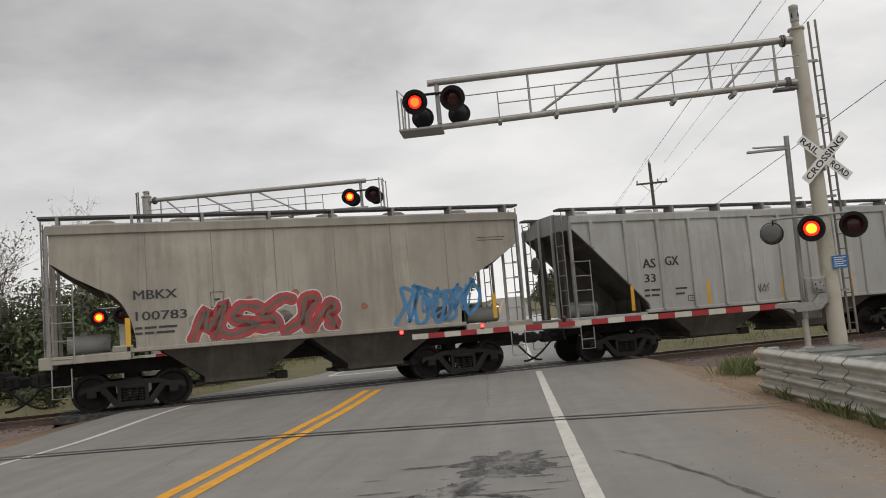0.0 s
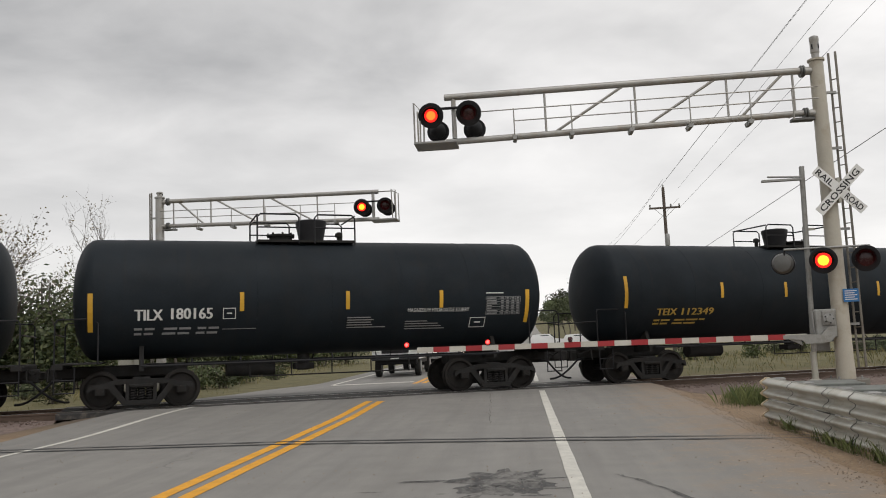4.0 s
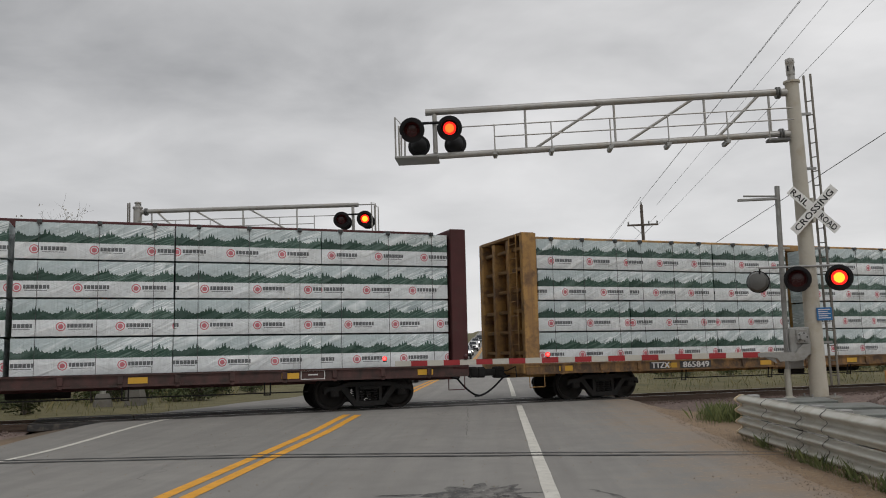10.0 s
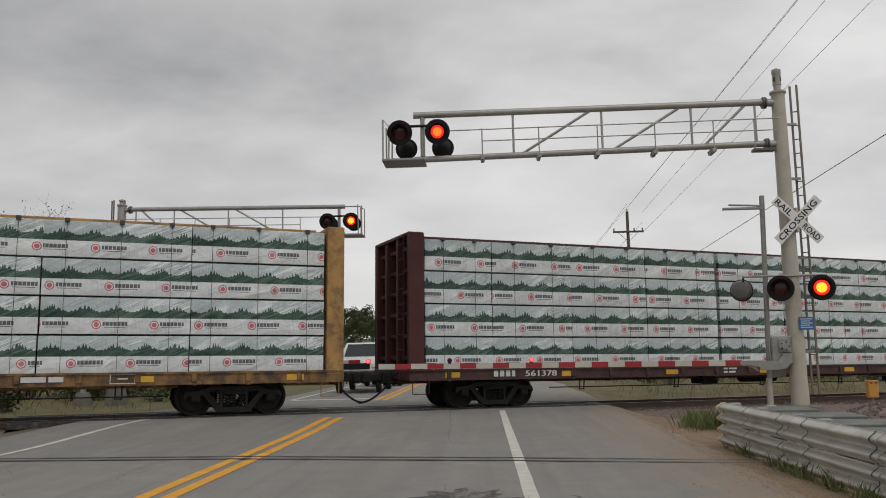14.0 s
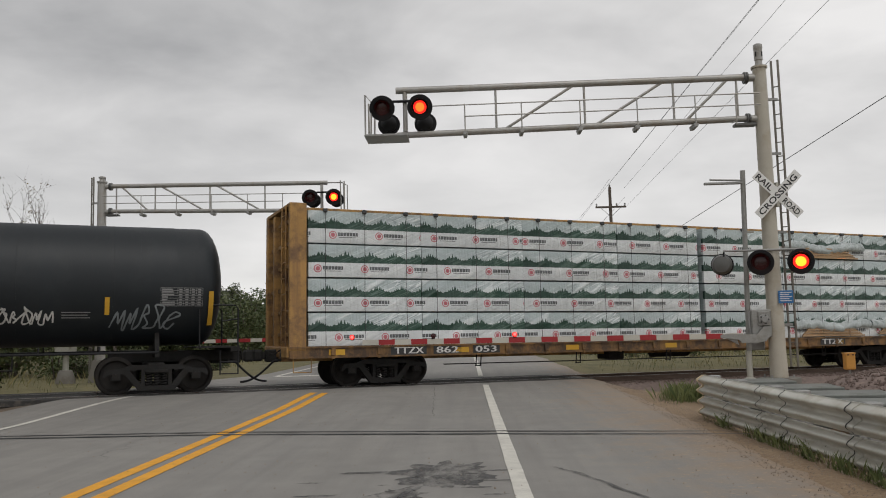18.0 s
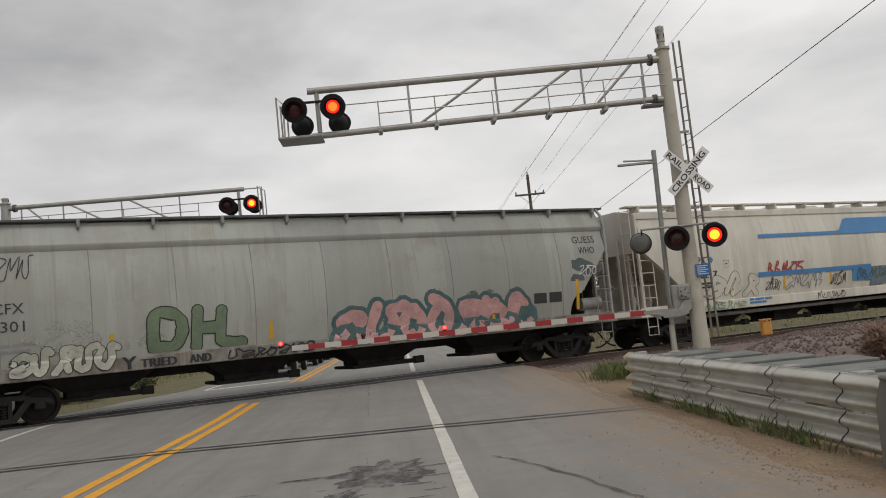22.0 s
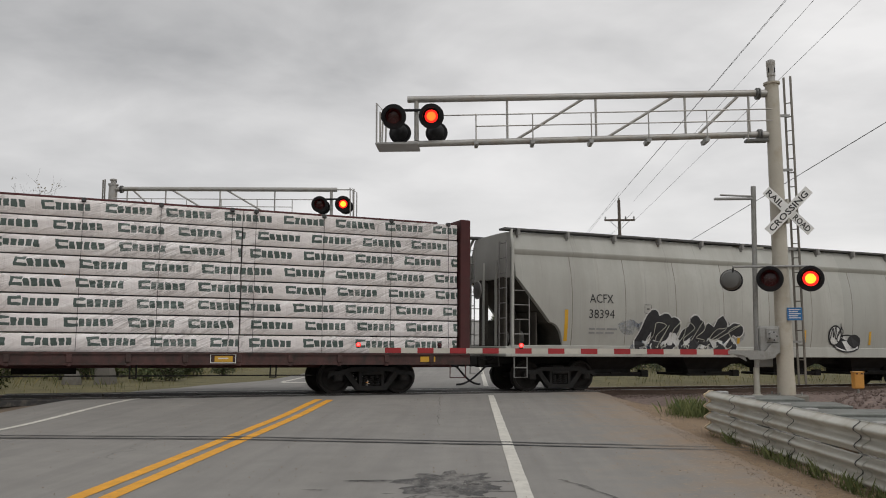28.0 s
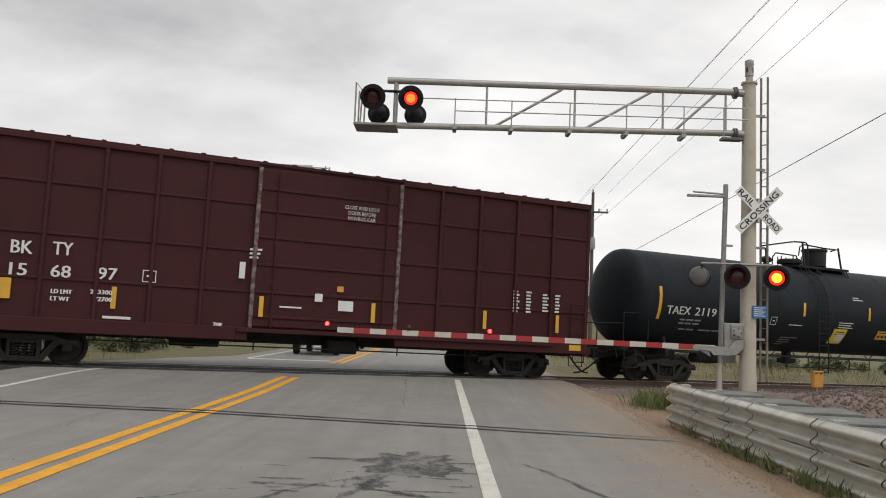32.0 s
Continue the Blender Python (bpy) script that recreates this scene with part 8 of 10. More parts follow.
def tae():
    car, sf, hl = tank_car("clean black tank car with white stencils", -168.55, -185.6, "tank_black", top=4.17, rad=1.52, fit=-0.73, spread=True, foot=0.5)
    words(car, "TAEX", -7.31, 2.13, 0.26, sf, "stencil_white", 0.92, 0.006)
    words(car, "2119", -6.2, 2.13, 0.26, sf, "stencil_white", 0.85, 0.006)
    bars(car, -6.73, 1.95, [[0.2, 0.3, 0.25], [0.2, 0.25, 0.25]], sf, "stencil_grey", 0.05, 0.06)
    tank_marks(car, sf, (-4.33, -1.53, 1.62, 4.42), 2.35, 2.8, (-7.6, 7.5), (1.95, 2.95))
    patch(car, "notice", 0.05, 0.69, 1.5, 2.0, sf, "placard_yellow", "yellow warning notice, partly peeled")
    patch(car, "notice", 0.29, 0.63, 1.58, 1.82, sf, "patch_white", "peeled white patch", 3, 0.013)
    bars(car, 0.15, 1.88, [[0.45], [0.5]], sf, "stencil_black", 0.03, 0.05)
    patch(car, "notice", 2.22, 2.99, 1.72, 2.02, sf, "reflector_yellow", "yellow warning notice")
    bars(car, 2.31, 1.94, [[0.58]], sf, "stencil_black", 0.03)
    bars(car, 2.29, 1.78, [[0.13, 0.14, 0.2]], sf, "stencil_black", 0.085)
    bars(car, 0.82, 3.1, [[0.3], [0.5]], sf, "stencil_white", 0.025, 0.05)
    table_mark(car, 5.87, 2.4, 0.95, 0.48, sf, "stencil_grey")
    decal(car, "placard", [(0, -0.16), (0.16, 0), (0, 0.16), (-0.16, 0)], [(0, 1, 2, 3)], sf, "placard_red", 5.72, 1.5, "red diamond placard", 0.02)
    frame_mark(car, -2.98, 2.0, 0.26, 0.26, sf)
    bars(car, -6.63, 1.66, [[0.25, 0.3, -0.1, 0.5, 0.3, -0.1, 0.4, 0.2]], sf, "stencil_grey", 0.045)
    bars(car, -2.13, 2.02, [[0.62]], sf, "stencil_white", 0.03)
    bars(car, -2.23, 1.6, [[0.8], [0.5], [0.55], [0.35]], sf, "stencil_grey", 0.025, 0.05)
    bars(car, 0.17, 2.2, [[0.7], [0.62], [0.7]], sf, "stencil_white", 0.03, 0.05)


def bkt():
    car, sf, hl = box_car("maroon ribbed box car with white stencils", -187.3, -204.2)
    d = -0.8
    rib = lambda z, x=0: -1.47 if not (-1.5 < x < 2.45) else -1.56
    for w, x, z, h, wd in (("BK", -5.87, 2.45, 0.3, 0.42), ("TY", -5.04, 2.48, 0.3, 0.4), ("15", -5.86, 1.97, 0.28, 0.34), ("68", -5.04, 1.98, 0.28, 0.4), ("97", -4.07, 2.0, 0.28, 0.4), ("213300", -4.2, 1.66, 0.1, 0.46), ("72700", -4.1, 1.5, 0.1, 0.36), ("LD LMT", -5.0, 1.62, 0.1, 0.42), ("LT WT", -5.0, 1.46, 0.1, 0.38), ("70K", -1.45, 1.05, 0.11, 0.24)):
        words(car, w, x + d, z, h, rib, "stencil_white", wd, 0.008)
    frame_mark(car, -3.12 + d, 2.0, 0.3, 0.28, rib)
    for i, w in enumerate(("CLOSE AND LOCK", "DOOR BEFORE", "MOVING CAR")):
        words(car, w, 1.62 + d + (0.1 if i else 0), 4.22 - i * 0.14, 0.1, rib, "stencil_white", 0.95 - (0.2 if i else 0))
    for x, z, n in ((6.72 + d, 2.42, 7), (7.68 + d, 2.38, 6)):
        bars(car, x, z, [[0.2 if i % 2 else 0.15] for i in range(n)], rib, "stencil_white", 0.05, 0.042)
        bars(car, x + 0.42, z, [[0.14 if i % 3 else 0.17] for i in range(n)], rib, "stencil_white", 0.05, 0.042)
    bars(car, -3.9 + d, 1.12, [[0.6], [0.75]], rib, "stencil_white", 0.06, 0.06)
    bars(car, -0.7 + d, 2.95, [[0.28], [0.24], [0.2]], rib, "stencil_white", 0.05, 0.05)
    patch(car, "notice", 1.6 + d, 2.0 + d, 1.6, 1.86, rib, "patch_white", "white notice on the door")
    patch(car, "notice", 1.55 + d, 1.72 + d, 2.08, 2.22, rib, "marker_orange", "orange sticker on the door")
    patch(car, "notice", 0.98 + d, 1.18 + d, 1.8, 2.0, rib, "patch_white", "white sticker on the door")
    patch(car, "notice", -0.92 + d, -0.78 + d, 2.25, 2.65, rib, "patch_white", "white card at the door edge")
    bars(car, 0.1 + d, 1.6, [[0.55]], rib, "stencil_white", 0.04)
    strips_at(car, (-3.7 + d, -0.35 + d, 2.55 + d, 5.85 + d, 8.2 + d), 1.35, 1.85, rib, 0.11)
    patch(car, "notice", -6.1 + d, -5.8 + d, 1.45, 1.9, rib, "reflector_yellow", "yellow reflective strip")
    patch(car, "notice", 8.6 + d, 9.0 + d, 0.86, 1.02, lambda z, x=0: -1.52, "reflector_yellow", "yellow sill strip")


build_train()

# ---- crossing signals ----
SHUTTERS = []      # (shutter, pose when closed, lit in the first or the second half of the beat)
START, BEAT = 9.0, 1.0195


def rotor(head, lens, sm, phase, core):
    """The lens: one side shines, the other is dark; it turns over on each beat."""
    g = G()
    prof = [(lens, 0.0), (lens * 0.97, 0.012), (lens * 0.68, 0.02), (lens * 0.6, 0.022), (0.0, 0.024)]
    g.lathe(prof, pose(0, 0, 0, 90, 0, 0), 28)
    n = len(g.f)
    lit = [1 if len(f) == 4 and k // 28 >= 2 else 0 for k, f in enumerate(g.f)]
    lit[n - 1] = 2      # the flat back
    g.lathe([(lens, 0.0), (lens * 0.7, 0.016), (0.0, 0.02)], pose(0, 0.001, 0, -90, 0, 0), 28)
    me = g.mesh("lens", "lamp_lit", 50, fix=False)
    me.materials.append(MATS[core])
    me.materials.append(MATS["lens_dark"])
    for k, p in enumerate(me.polygons):
        p.material_index = lit[k] if k < n else 2
    ob = part("lens", me, None, head, "red glass lens", m=sm)
    if phase is not None:
        SHUTTERS.append((ob, sm, phase))
    return ob


def lamp_head(th, m, phase, big=0.33, lens=0.15, hood=0.34, lit=True, name="flasher", core="lamp_core", aim=True):
    """A round black backing with a hooded red lens; m has its +y pointing away from the viewer."""
    if lit and aim:     # aimed at the drivers in the lane
        eye = th.matrix_basis @ m.translation
        m = Matrix.Translation(m.translation) @ (Vector((-0.5, -1.0, 1.3)) - eye).to_track_quat("-Y", "Z").to_matrix().to_4x4()
    g = G().lathe([(big, -0.012), (big + 0.008, 0), (big, 0.012)], m @ pose(0, 0, 0, 90, 0, 0), 36)
    head = part(name, g, "black_metal", th)
    h = G()
    n = 22
    a0, a1 = radians(-35), radians(215)
    inner, outer = [], []
    for i in range(n + 1):
        a = a0 + (a1 - a0) * i / n
        k = math.sin(a) * 0.5 + 0.5
        d = -hood * (0.35 + 0.65 * max(0, k))
        for lst, r in ((inner, lens + 0.05), (outer, lens + 0.058)):
            lst.append(((r * math.cos(a), -0.012, r * math.sin(a)), (r * math.cos(a), d, r * math.sin(a))))
    vs = [m @ Vector(p) for lst in (inner, outer) for q in lst for p in q]
    k = 2 * (n + 1)
    fs = []
    for i in range(n):
        fs.append((2 * i, 2 * i + 1, 2 * i + 3, 2 * i + 2))
        fs.append((k + 2 * i, k + 2 * i + 2, k + 2 * i + 3, k + 2 * i + 1))
        fs.append((2 * i + 1, k + 2 * i + 1, k + 2 * i + 3, 2 * i + 3))
    h.add(vs, fs)
    part("hood", h, "black_metal", head, smooth=60)
    b = G().lathe([(lens + 0.05, 0.0), (lens + 0.06, 0.1), (lens * 0.8, 0.24), (0.05, 0.28)], m @ pose(0, 0, 0, -90, 0, 0), 20)
    part("lamp_case", b, "black_metal", head)
    sm = m @ pose(0, -0.03, 0)
    if lit:
        rotor(head, lens, sm, phase, core)
    else:
        part("lens", G().lathe([(lens, 0.0), (lens * 0.75, 0.02), (0.0, 0.03)], m @ pose(0, -0.012, 0, 90, 0, 0), 28), "lens_dark", head, "dark red glass lens")
    return head


def cantilever(name_label, base, mirror, k, far):
    """A mast with a truss arm out over the road. mirror: -1 when the arm reaches to the left; k scales it."""
    bx, by, bz = base
    th = thing("cantilever_signal", name_label, "railway signal", pose(bx, by, bz))
    d = mirror
    kx = k * (0.97 if far else 1.0)
    H = 7.78 * k
    g = G().lathe([(0.215 * k, 0.0), (0.21 * k, 0.32), (0.2 * k, 0.5), (0.185 * k, 4.0 * k), (0.165 * k, H), (0.2 * k, H), (0.2 * k, H + 0.05), (0.06, H + 0.08)], None, 28)
    part("mast", g, "mast_paint" if far else "cream_paint", th, "tapered round steel mast")
    g = G().lathe([(0.09, H + 0.06), (0.09, H + 0.2), (0.105, H + 0.22), (0.105, H + 0.5), (0.115, H + 0.52), (0.11, H + 0.62), (0.03, H + 0.66)] if not far else [(0.09, H + 0.06), (0.09, H + 0.16), (0.12, H + 0.17), (0.12, H + 0.22), (0.03, H + 0.25)], None, 16)
    part("mast_cap", g, "mast_paint", th)
    g = G()
    for a in (0.6, 2.2, 3.8, 5.4) if not far else (0.6,):
        g.rod((0.1 * math.cos(a), 0.1 * math.sin(a), H + (0.1 if far else 0.3)), (0.1 * math.cos(a), 0.1 * math.sin(a), H + (0.18 if far else 0.42)), 0.02, 8)
    part("cap_lug", g, "black_metal", th)
    for sx in (-1, 1):
        for sy in (-1, 1):
            g = G().rod((sx * 0.26 * k, sy * 0.26 * k, 0), (sx * 0.26 * k, sy * 0.26 * k, 0.09), 0.022, 6)
            part("anchor_bolt", g, "galvanised_dark", th)
    tz, lz = (7.62 if far else 7.55) * k, (6.54 if far else 6.4) * k
    dip = 0.01 if far else 0.0        # the far arm hangs a little towards its end
    end, tend = 9.0 * kx * d, 9.25 * kx * d
    part("chord", G().rod((0.1 * d, 0, lz + 0.1 * k), (end + 0.25 * kx * d, 0, lz - 0.04 * k), 0.08 * k, 14), "mast_paint", th)
    part("top_chord", G().rod((0.1 * d, 0, tz + 0.02), (tend, 0, tz - 0.02), 0.085 * k, 14), "mast_paint", th)
    for z in (tz, lz + 0.08 * k):     # bolted flanges beside the mast
        part("arm_flange", G().lathe([(0.14 * k, -0.05), (0.15 * k, -0.04), (0.15 * k, -0.01), (0.11 * k, 0.0), (0.15 * k, 0.01), (0.15 * k, 0.04), (0.14 * k, 0.05)], pose(0.36 * kx * d, 0, z, 0, 90, 0), 18), "lamp_back", th)
        part("arm_stub", G().rod((0.1 * d, 0, z), (0.36 * kx * d, 0, z), 0.095 * k, 14), "mast_paint", th)
    part("arm_bracket", G().box(0.18 * d, 0.72 * kx * d, -0.12 * k, 0.12 * k, lz - 0.1 * k, lz - 0.03, 0.01), "lamp_back", th)
    ux = [0.6, 2.2, 4.45, 6.7, 9.02]
    for i, u in enumerate(ux):
        x = u * kx * d
        part("truss_post", G().rod((x, 0, tz), (x, 0, lz + 0.05), 0.03 * k if i < 4 else 0.06 * k, 10), "mast_paint", th)
        if i < 4 and i > 0 or i == 0:
            u2 = ux[i + 1]
            if i < 3:
                part("truss_brace", G().rod(((u + 0.2) * kx * d, 0, tz), ((u2 - 0.25) * kx * d, 0, lz + 0.06), 0.035 * k, 8), "mast_paint", th)
    # handrail on the near side
    for z in (0.63, 0.34):
        part("handrail", G().rod((0.15 * d, -0.36 * k, lz + (z + 0.02) * k), ((7.5 if z < 0.5 else 8.4) * kx * d, -0.36 * k, lz + (z - 0.03) * k), 0.016 * k, 8), "mast_paint", th)
    for i, u in enumerate((0.76, 1.76, 3.2, 4.62, 6.08, 7.5)):
        x = u * kx * d
        part("rail_stay", G().rod((x, -0.36 * k, lz - 0.02), (x, 0, lz), 0.014 * k, 6), "mast_paint", th)
        part("handrail_post", G().rod((x, -0.36 * k, lz - 0.12 * k), (x, -0.36 * k, lz + 0.63 * k), 0.016 * k, 8), "mast_paint", th)
        if i:
            part("rail_bracket", G().prism([(x - 0.04, lz - 0.15 * k), (x + 0.04, lz - 0.15 * k), (x + 0.07, lz - 0.06), (x - 0.06, lz - 0.06)], -0.38 * k, 0.08 * k), "galvanised_dark", th)
    # end platform
    part("end_platform", G().box(8.95 * kx * d, 10.03 * kx * d, -0.42 * k, 0.42 * k, lz - 0.14 * k, lz - 0.08 * k, 0.012), "galvanised_dark", th)
    for y in (-0.4 * k, 0.4 * k):
        part("end_rail", G().tube([(10.0 * kx * d, y, lz - 0.1), (10.0 * kx * d, y, lz + (0.93 if not far else 1.02) * k), (9.84 * kx * d, y, lz + (0.74 if not far else 1.06) * k), (9.86 * kx * d, y, lz - 0.1)], 0.024 * k, 6), "mast_paint", th)
    if far:
        part("end_rail", G().tube([(9.25 * kx * d, 0, tz - 0.02), (9.85 * kx * d, 0, tz - 0.02), (10.0 * kx * d, 0, tz - 0.1)], 0.024 * k, 6), "mast_paint", th)
    if dip:
        for ob in th.children:
            if ob.name.split(".")[0] in ("chord", "top_chord", "truss_post", "truss_brace", "handrail", "handrail_post", "rail_stay", "rail_bracket", "end_platform", "end_rail"):
                for v in ob.data.vertices:
                    v.co.z -= dip * abs(v.co.x)
    # lamps: upper pair to this side, lower pair to the other
    drop = dip * 9.1 * kx + (0.14 if far else 0)
    part("lamp_bracket", G().rod((8.6 * kx * d, -0.1, lz + 0.82 * k - drop), (9.6 * kx * d, -0.1, lz + 0.82 * k - drop), 0.035 * k, 10), "black_metal", th)
    for i, x in enumerate(sorted((9.57 * kx * d, 8.62 * kx * d))):
        lamp_head(th, pose(x, -0.42 * k, lz + 0.57 * k - drop), i, 0.31 * k, 0.165 * k, 0.3 * k, core="lamp_core" if far else "lamp_core_red")
        lamp_head(th, pose(x + 0.1 * k * (0 if far else 1), 0.35 * k, lz + (0.57 if far else 0.34) * k - drop, 0, 0, 180), None, 0.28 * k, 0.15 * k, 0.3 * k, lit=False, name="back_flasher")
    # ladder up the mast
    lx = (0.45 if d < 0 else -0.45) * k
    st = G()
    for sx in (-0.13, 0.13):
        part("ladder_stile", G().box(lx + sx * 0.5 * k - 0.026 * k, lx + sx * 0.5 * k + 0.026 * k, 0.13 - sx * 0.4, 0.17 - sx * 0.4, 0.25, H + 0.25, 0.008), "ladder_steel", th)
    n = int((H - 0.3) / 0.36)
    for i in range(n):
        z = 0.5 + i * 0.36
        part("ladder_rung", G().rod((lx - 0.065 * k, 0.2, z), (lx + 0.065 * k, 0.1, z), 0.014, 6), "ladder_steel", th)
    for z in (1.3, 3.6, 5.6 * k, 7.0 * k):
        part("ladder_bracket", G().box(0, lx, 0.08, 0.14, z - 0.03, z + 0.03), "galvanised_dark", th)
    # crossbuck
    cz, cx = 4.5 * (1 if not far else 0.93), 0.15 if not far else 0.22
    q = 0.88 * k
    cy = -0.3 if not far else 0.32
    for ang in (45, -45):
        m = pose(cx, cy - (0.02 if ang < 0 else 0), cz, 0, ang, 0)
        bl = part("crossbuck_blade", G().box(-0.84 * q, 0.84 * q, -0.006, 0.006, -0.135 * q, 0.135 * q, 0.003, m), "sign_white", th, "white crossbuck blade with black letters")
        for w, u, wd in (("RAIL", -0.78, 0.56), ("ROAD", 0.22, 0.56)) if ang > 0 else (("CROSSING", -0.76, 1.48),):
            vs, fs = text_mesh(w, 0.24 * q, wd * q, 0.004)
            lt = G()
            lt.add([m @ Vector((u * q + a, -0.009, -0.085 * q + b)) for a, b in vs], fs)
            part("letters", lt, "sign_black", bl, fix=False, smooth=0)
    part("crossbuck_bracket", G().box(cx - 0.03, cx + 0.03, min(cy + 0.005, 0.15), max(-0.15, cy - 0.01), cz - 0.3, cz + 0.3), "galvanised", th)
    if far:     # a lamp turned to the side road
        lamp_head(th, pose(0.5, -0.1, 2.82, 0, 0, 66), 0, 0.28, 0.15, 0.28, aim=False)
        part("flasher_arm", G().rod((-1.0, 0, 2.9), (0.5, 0.05, 2.9), 0.03, 10), "galvanised_dark", th)
    # flashers on the mast
    if not far:
        fz = 2.82
        part("flasher_arm", G().rod((-0.95 * k, -0.2, fz + 0.32), (0.75 * k, -0.2, fz + 0.32), 0.028, 10), "galvanised_dark", th)
        fx = (-0.42, 0.55)
        for i, x in enumerate(fx):
            part("lamp_drop", G().rod((x, -0.25, fz + 0.32), (x, -0.22, fz), 0.022, 8), "black_metal", th)
            lamp_head(th, pose(x, -0.42, fz, 0, 0, 3), i, 0.305 * k, 0.18 * k, 0.34 * k)
        part("lamp_drop", G().rod((-1.22, -0.2, fz + 0.32), (-1.22, -0.1, fz), 0.022, 8), "black_metal", th)
        part("flasher_arm", G().rod((-1.24, -0.2, fz + 0.32), (-0.9, -0.2, fz + 0.32), 0.028, 10), "galvanised_dark", th)
        if True:
            g = G().lathe([(0.25, 0.0), (0.25, 0.06), (0.2, 0.16), (0.06, 0.2)], pose(-1.22, 0.0, fz, 90, 0, -25), 24)
            bf = part("back_flasher", g, "lamp_back", th, "grey back of a lamp turned away")
            part("hood", G().lathe([(0.26, -0.1), (0.27, -0.1), (0.27, 0.03), (0.26, 0.03)], pose(-1.22, 0.0, fz, 90, 0, -25), 24), "black_metal", bf)
            s = part("emergency_sign", G().box(0.02, 0.38, -0.235, -0.225, 1.82, 2.13, 0.003), "sign_blue", th, "small blue notice with white print")
            for i in range(5):
                part("print_bar", G().box(0.06, 0.34 - (0.06 if i % 2 else 0), -0.238, -0.2365, 1.87 + i * 0.05, 1.89 + i * 0.05), "stencil_white", s)
    if far:
        part("footing", G().loft([[(-w, -w, z), (w, -w, z), (w, w, z), (-w, w, z)] for w, z in ((0.3, -0.4), (0.28, 0.12), (0.18, 0.72), (0.17, 0.74))]), "concrete", th, "tapered concrete pedestal")
    else:
        part("footing", G().lathe([(0.5, -0.3), (0.5, 0.0), (0.47, 0.02)], None, 24), "concrete", th)
    return th


cantilever("cream steel cantilever mast with truss arm and red flashers", (7.62, MAST_Y, 0.04), -1, 1.0, False)
cantilever("grey steel cantilever mast with truss arm beyond the track", (-12.85, FAR_Y, 0.0), 1, 0.9, True)


def gate(base, reach, d, label, far=False):
    """A lowered barrier: counterweight arm and drive box on a thin post, striped boom with lamps."""
    bx, by, bz = base
    th = thing("crossing_gate", label, "crossing gate", pose(bx, by, bz))
    part("post", G().rod((0, 0, 0), (0.13, 0, 5.2 if not far else 3.4), 0.062, 16), "gate_grey", th)
    part("post_base", G().lathe([(0.14, 0), (0.14, 0.03), (0.075, 0.06), (0.072, 0.7)], None, 14), "galvanised", th)
    part("footing", G().lathe([(0.42, -0.4), (0.42, -0.01)], None, 20), "concrete", th)
    if not far:
        part("post_arm", G().box(-0.85, 0.12, -0.05, 0.05, 4.86, 4.92, 0.01), "galvanised_dark", th)
        part("post_arm", G().rod((-0.7, 0, 4.99), (0.1, 0, 4.95), 0.025, 8), "galvanised_dark", th)
        part("post_clamp", G().box(0.05, 0.3, -0.04, 0.04, 3.62, 3.67), "galvanised", th)
    part("drive_box", G().box(0.05, 0.55, -0.2, 0.22, 1.02, 1.7, 0.03), "gate_grey", th)
    part("drive_cover", G().box(0.2, 0.5, -0.24, -0.19, 1.3, 1.66, 0.02), "gate_grey", th)
    part("conduit", G().tube([(0.02, -0.16, 1.1), (0.0, -0.16, 1.3), (0.02, -0.14, 1.62), (0.1, -0.14, 1.7)], 0.022, 8), "galvanised_dark", th)
    part("shaft_hub", G().lathe([(0.13, 0), (0.13, 0.03), (0.07, 0.04), (0.07, 0.07)], pose(0.34, -0.24, 1.46, 90, 0, 0), 18), "galvanised_dark", th)
    for a in range(5):
        part("bolt", G().rod((0.34 + 0.1 * math.cos(a * 1.257), -0.265, 1.46 + 0.1 * math.sin(a * 1.257)), (0.34 + 0.1 * math.cos(a * 1.257), -0.29, 1.46 + 0.1 * math.sin(a * 1.257)), 0.018, 6), "black_metal", th)
    part("gate_arm_support", G().prism([(0.5, 1.28), (0.47, 1.08), (0.34, 0.93), (0.14, 0.9), (-0.24, 0.9), (-0.3, 0.98), (-0.52, 1.02), (-0.75, 1.03), (-0.75, 1.12), (-0.1, 1.12), (0.14, 1.1), (0.3, 1.28)], -0.3, -0.25), "gate_grey", th)
    part("arm_gusset", G().prism([(-0.34, 1.0), (-0.66, 1.05), (-0.5, 0.97), (-0.3, 0.86)], -0.25, -0.2), "galvanised_dark", th)
    part("counterweight", G().box(0.12, 0.5, 0.24, 0.34, 0.7, 1.05, 0.02), "galvanised_dark", th)
    # boom
    z0, z1 = 1.08, 1.16 if not far else 1.2
    n = int(abs(reach) / 0.4)
    bo = part("boom", G().box(-0.7, -0.2, -0.29, -0.25, z0 - 0.04, z0 + 0.06, 0.01), "galvanised", th)
    for i in range(n):
        a, b = -0.7 - i * 0.4, -0.7 - (i + 1) * 0.4
        za = z0 + (z1 - z0) * i / n
        zb = z0 + (z1 - z0) * (i + 1) / n
        g = G()
        g.prism([(a, za - 0.065), (a, za + 0.065), (b + 0.002, zb + 0.065), (b + 0.002, zb - 0.065)], -0.285, -0.255)
        if d < 0:
            part("stripe", g, "red_stripe" if i % 2 == (1 if n % 2 else 0) else "white_stripe", bo)
        else:
            q = G()
            q.prism([(-a, za - 0.065), (-a, za + 0.065), (-b - 0.002, zb + 0.065), (-b - 0.002, zb - 0.065)], -0.285, -0.255)
            part("stripe", q, "red_stripe" if i % 2 else "white_stripe", bo)
    L = abs(reach)
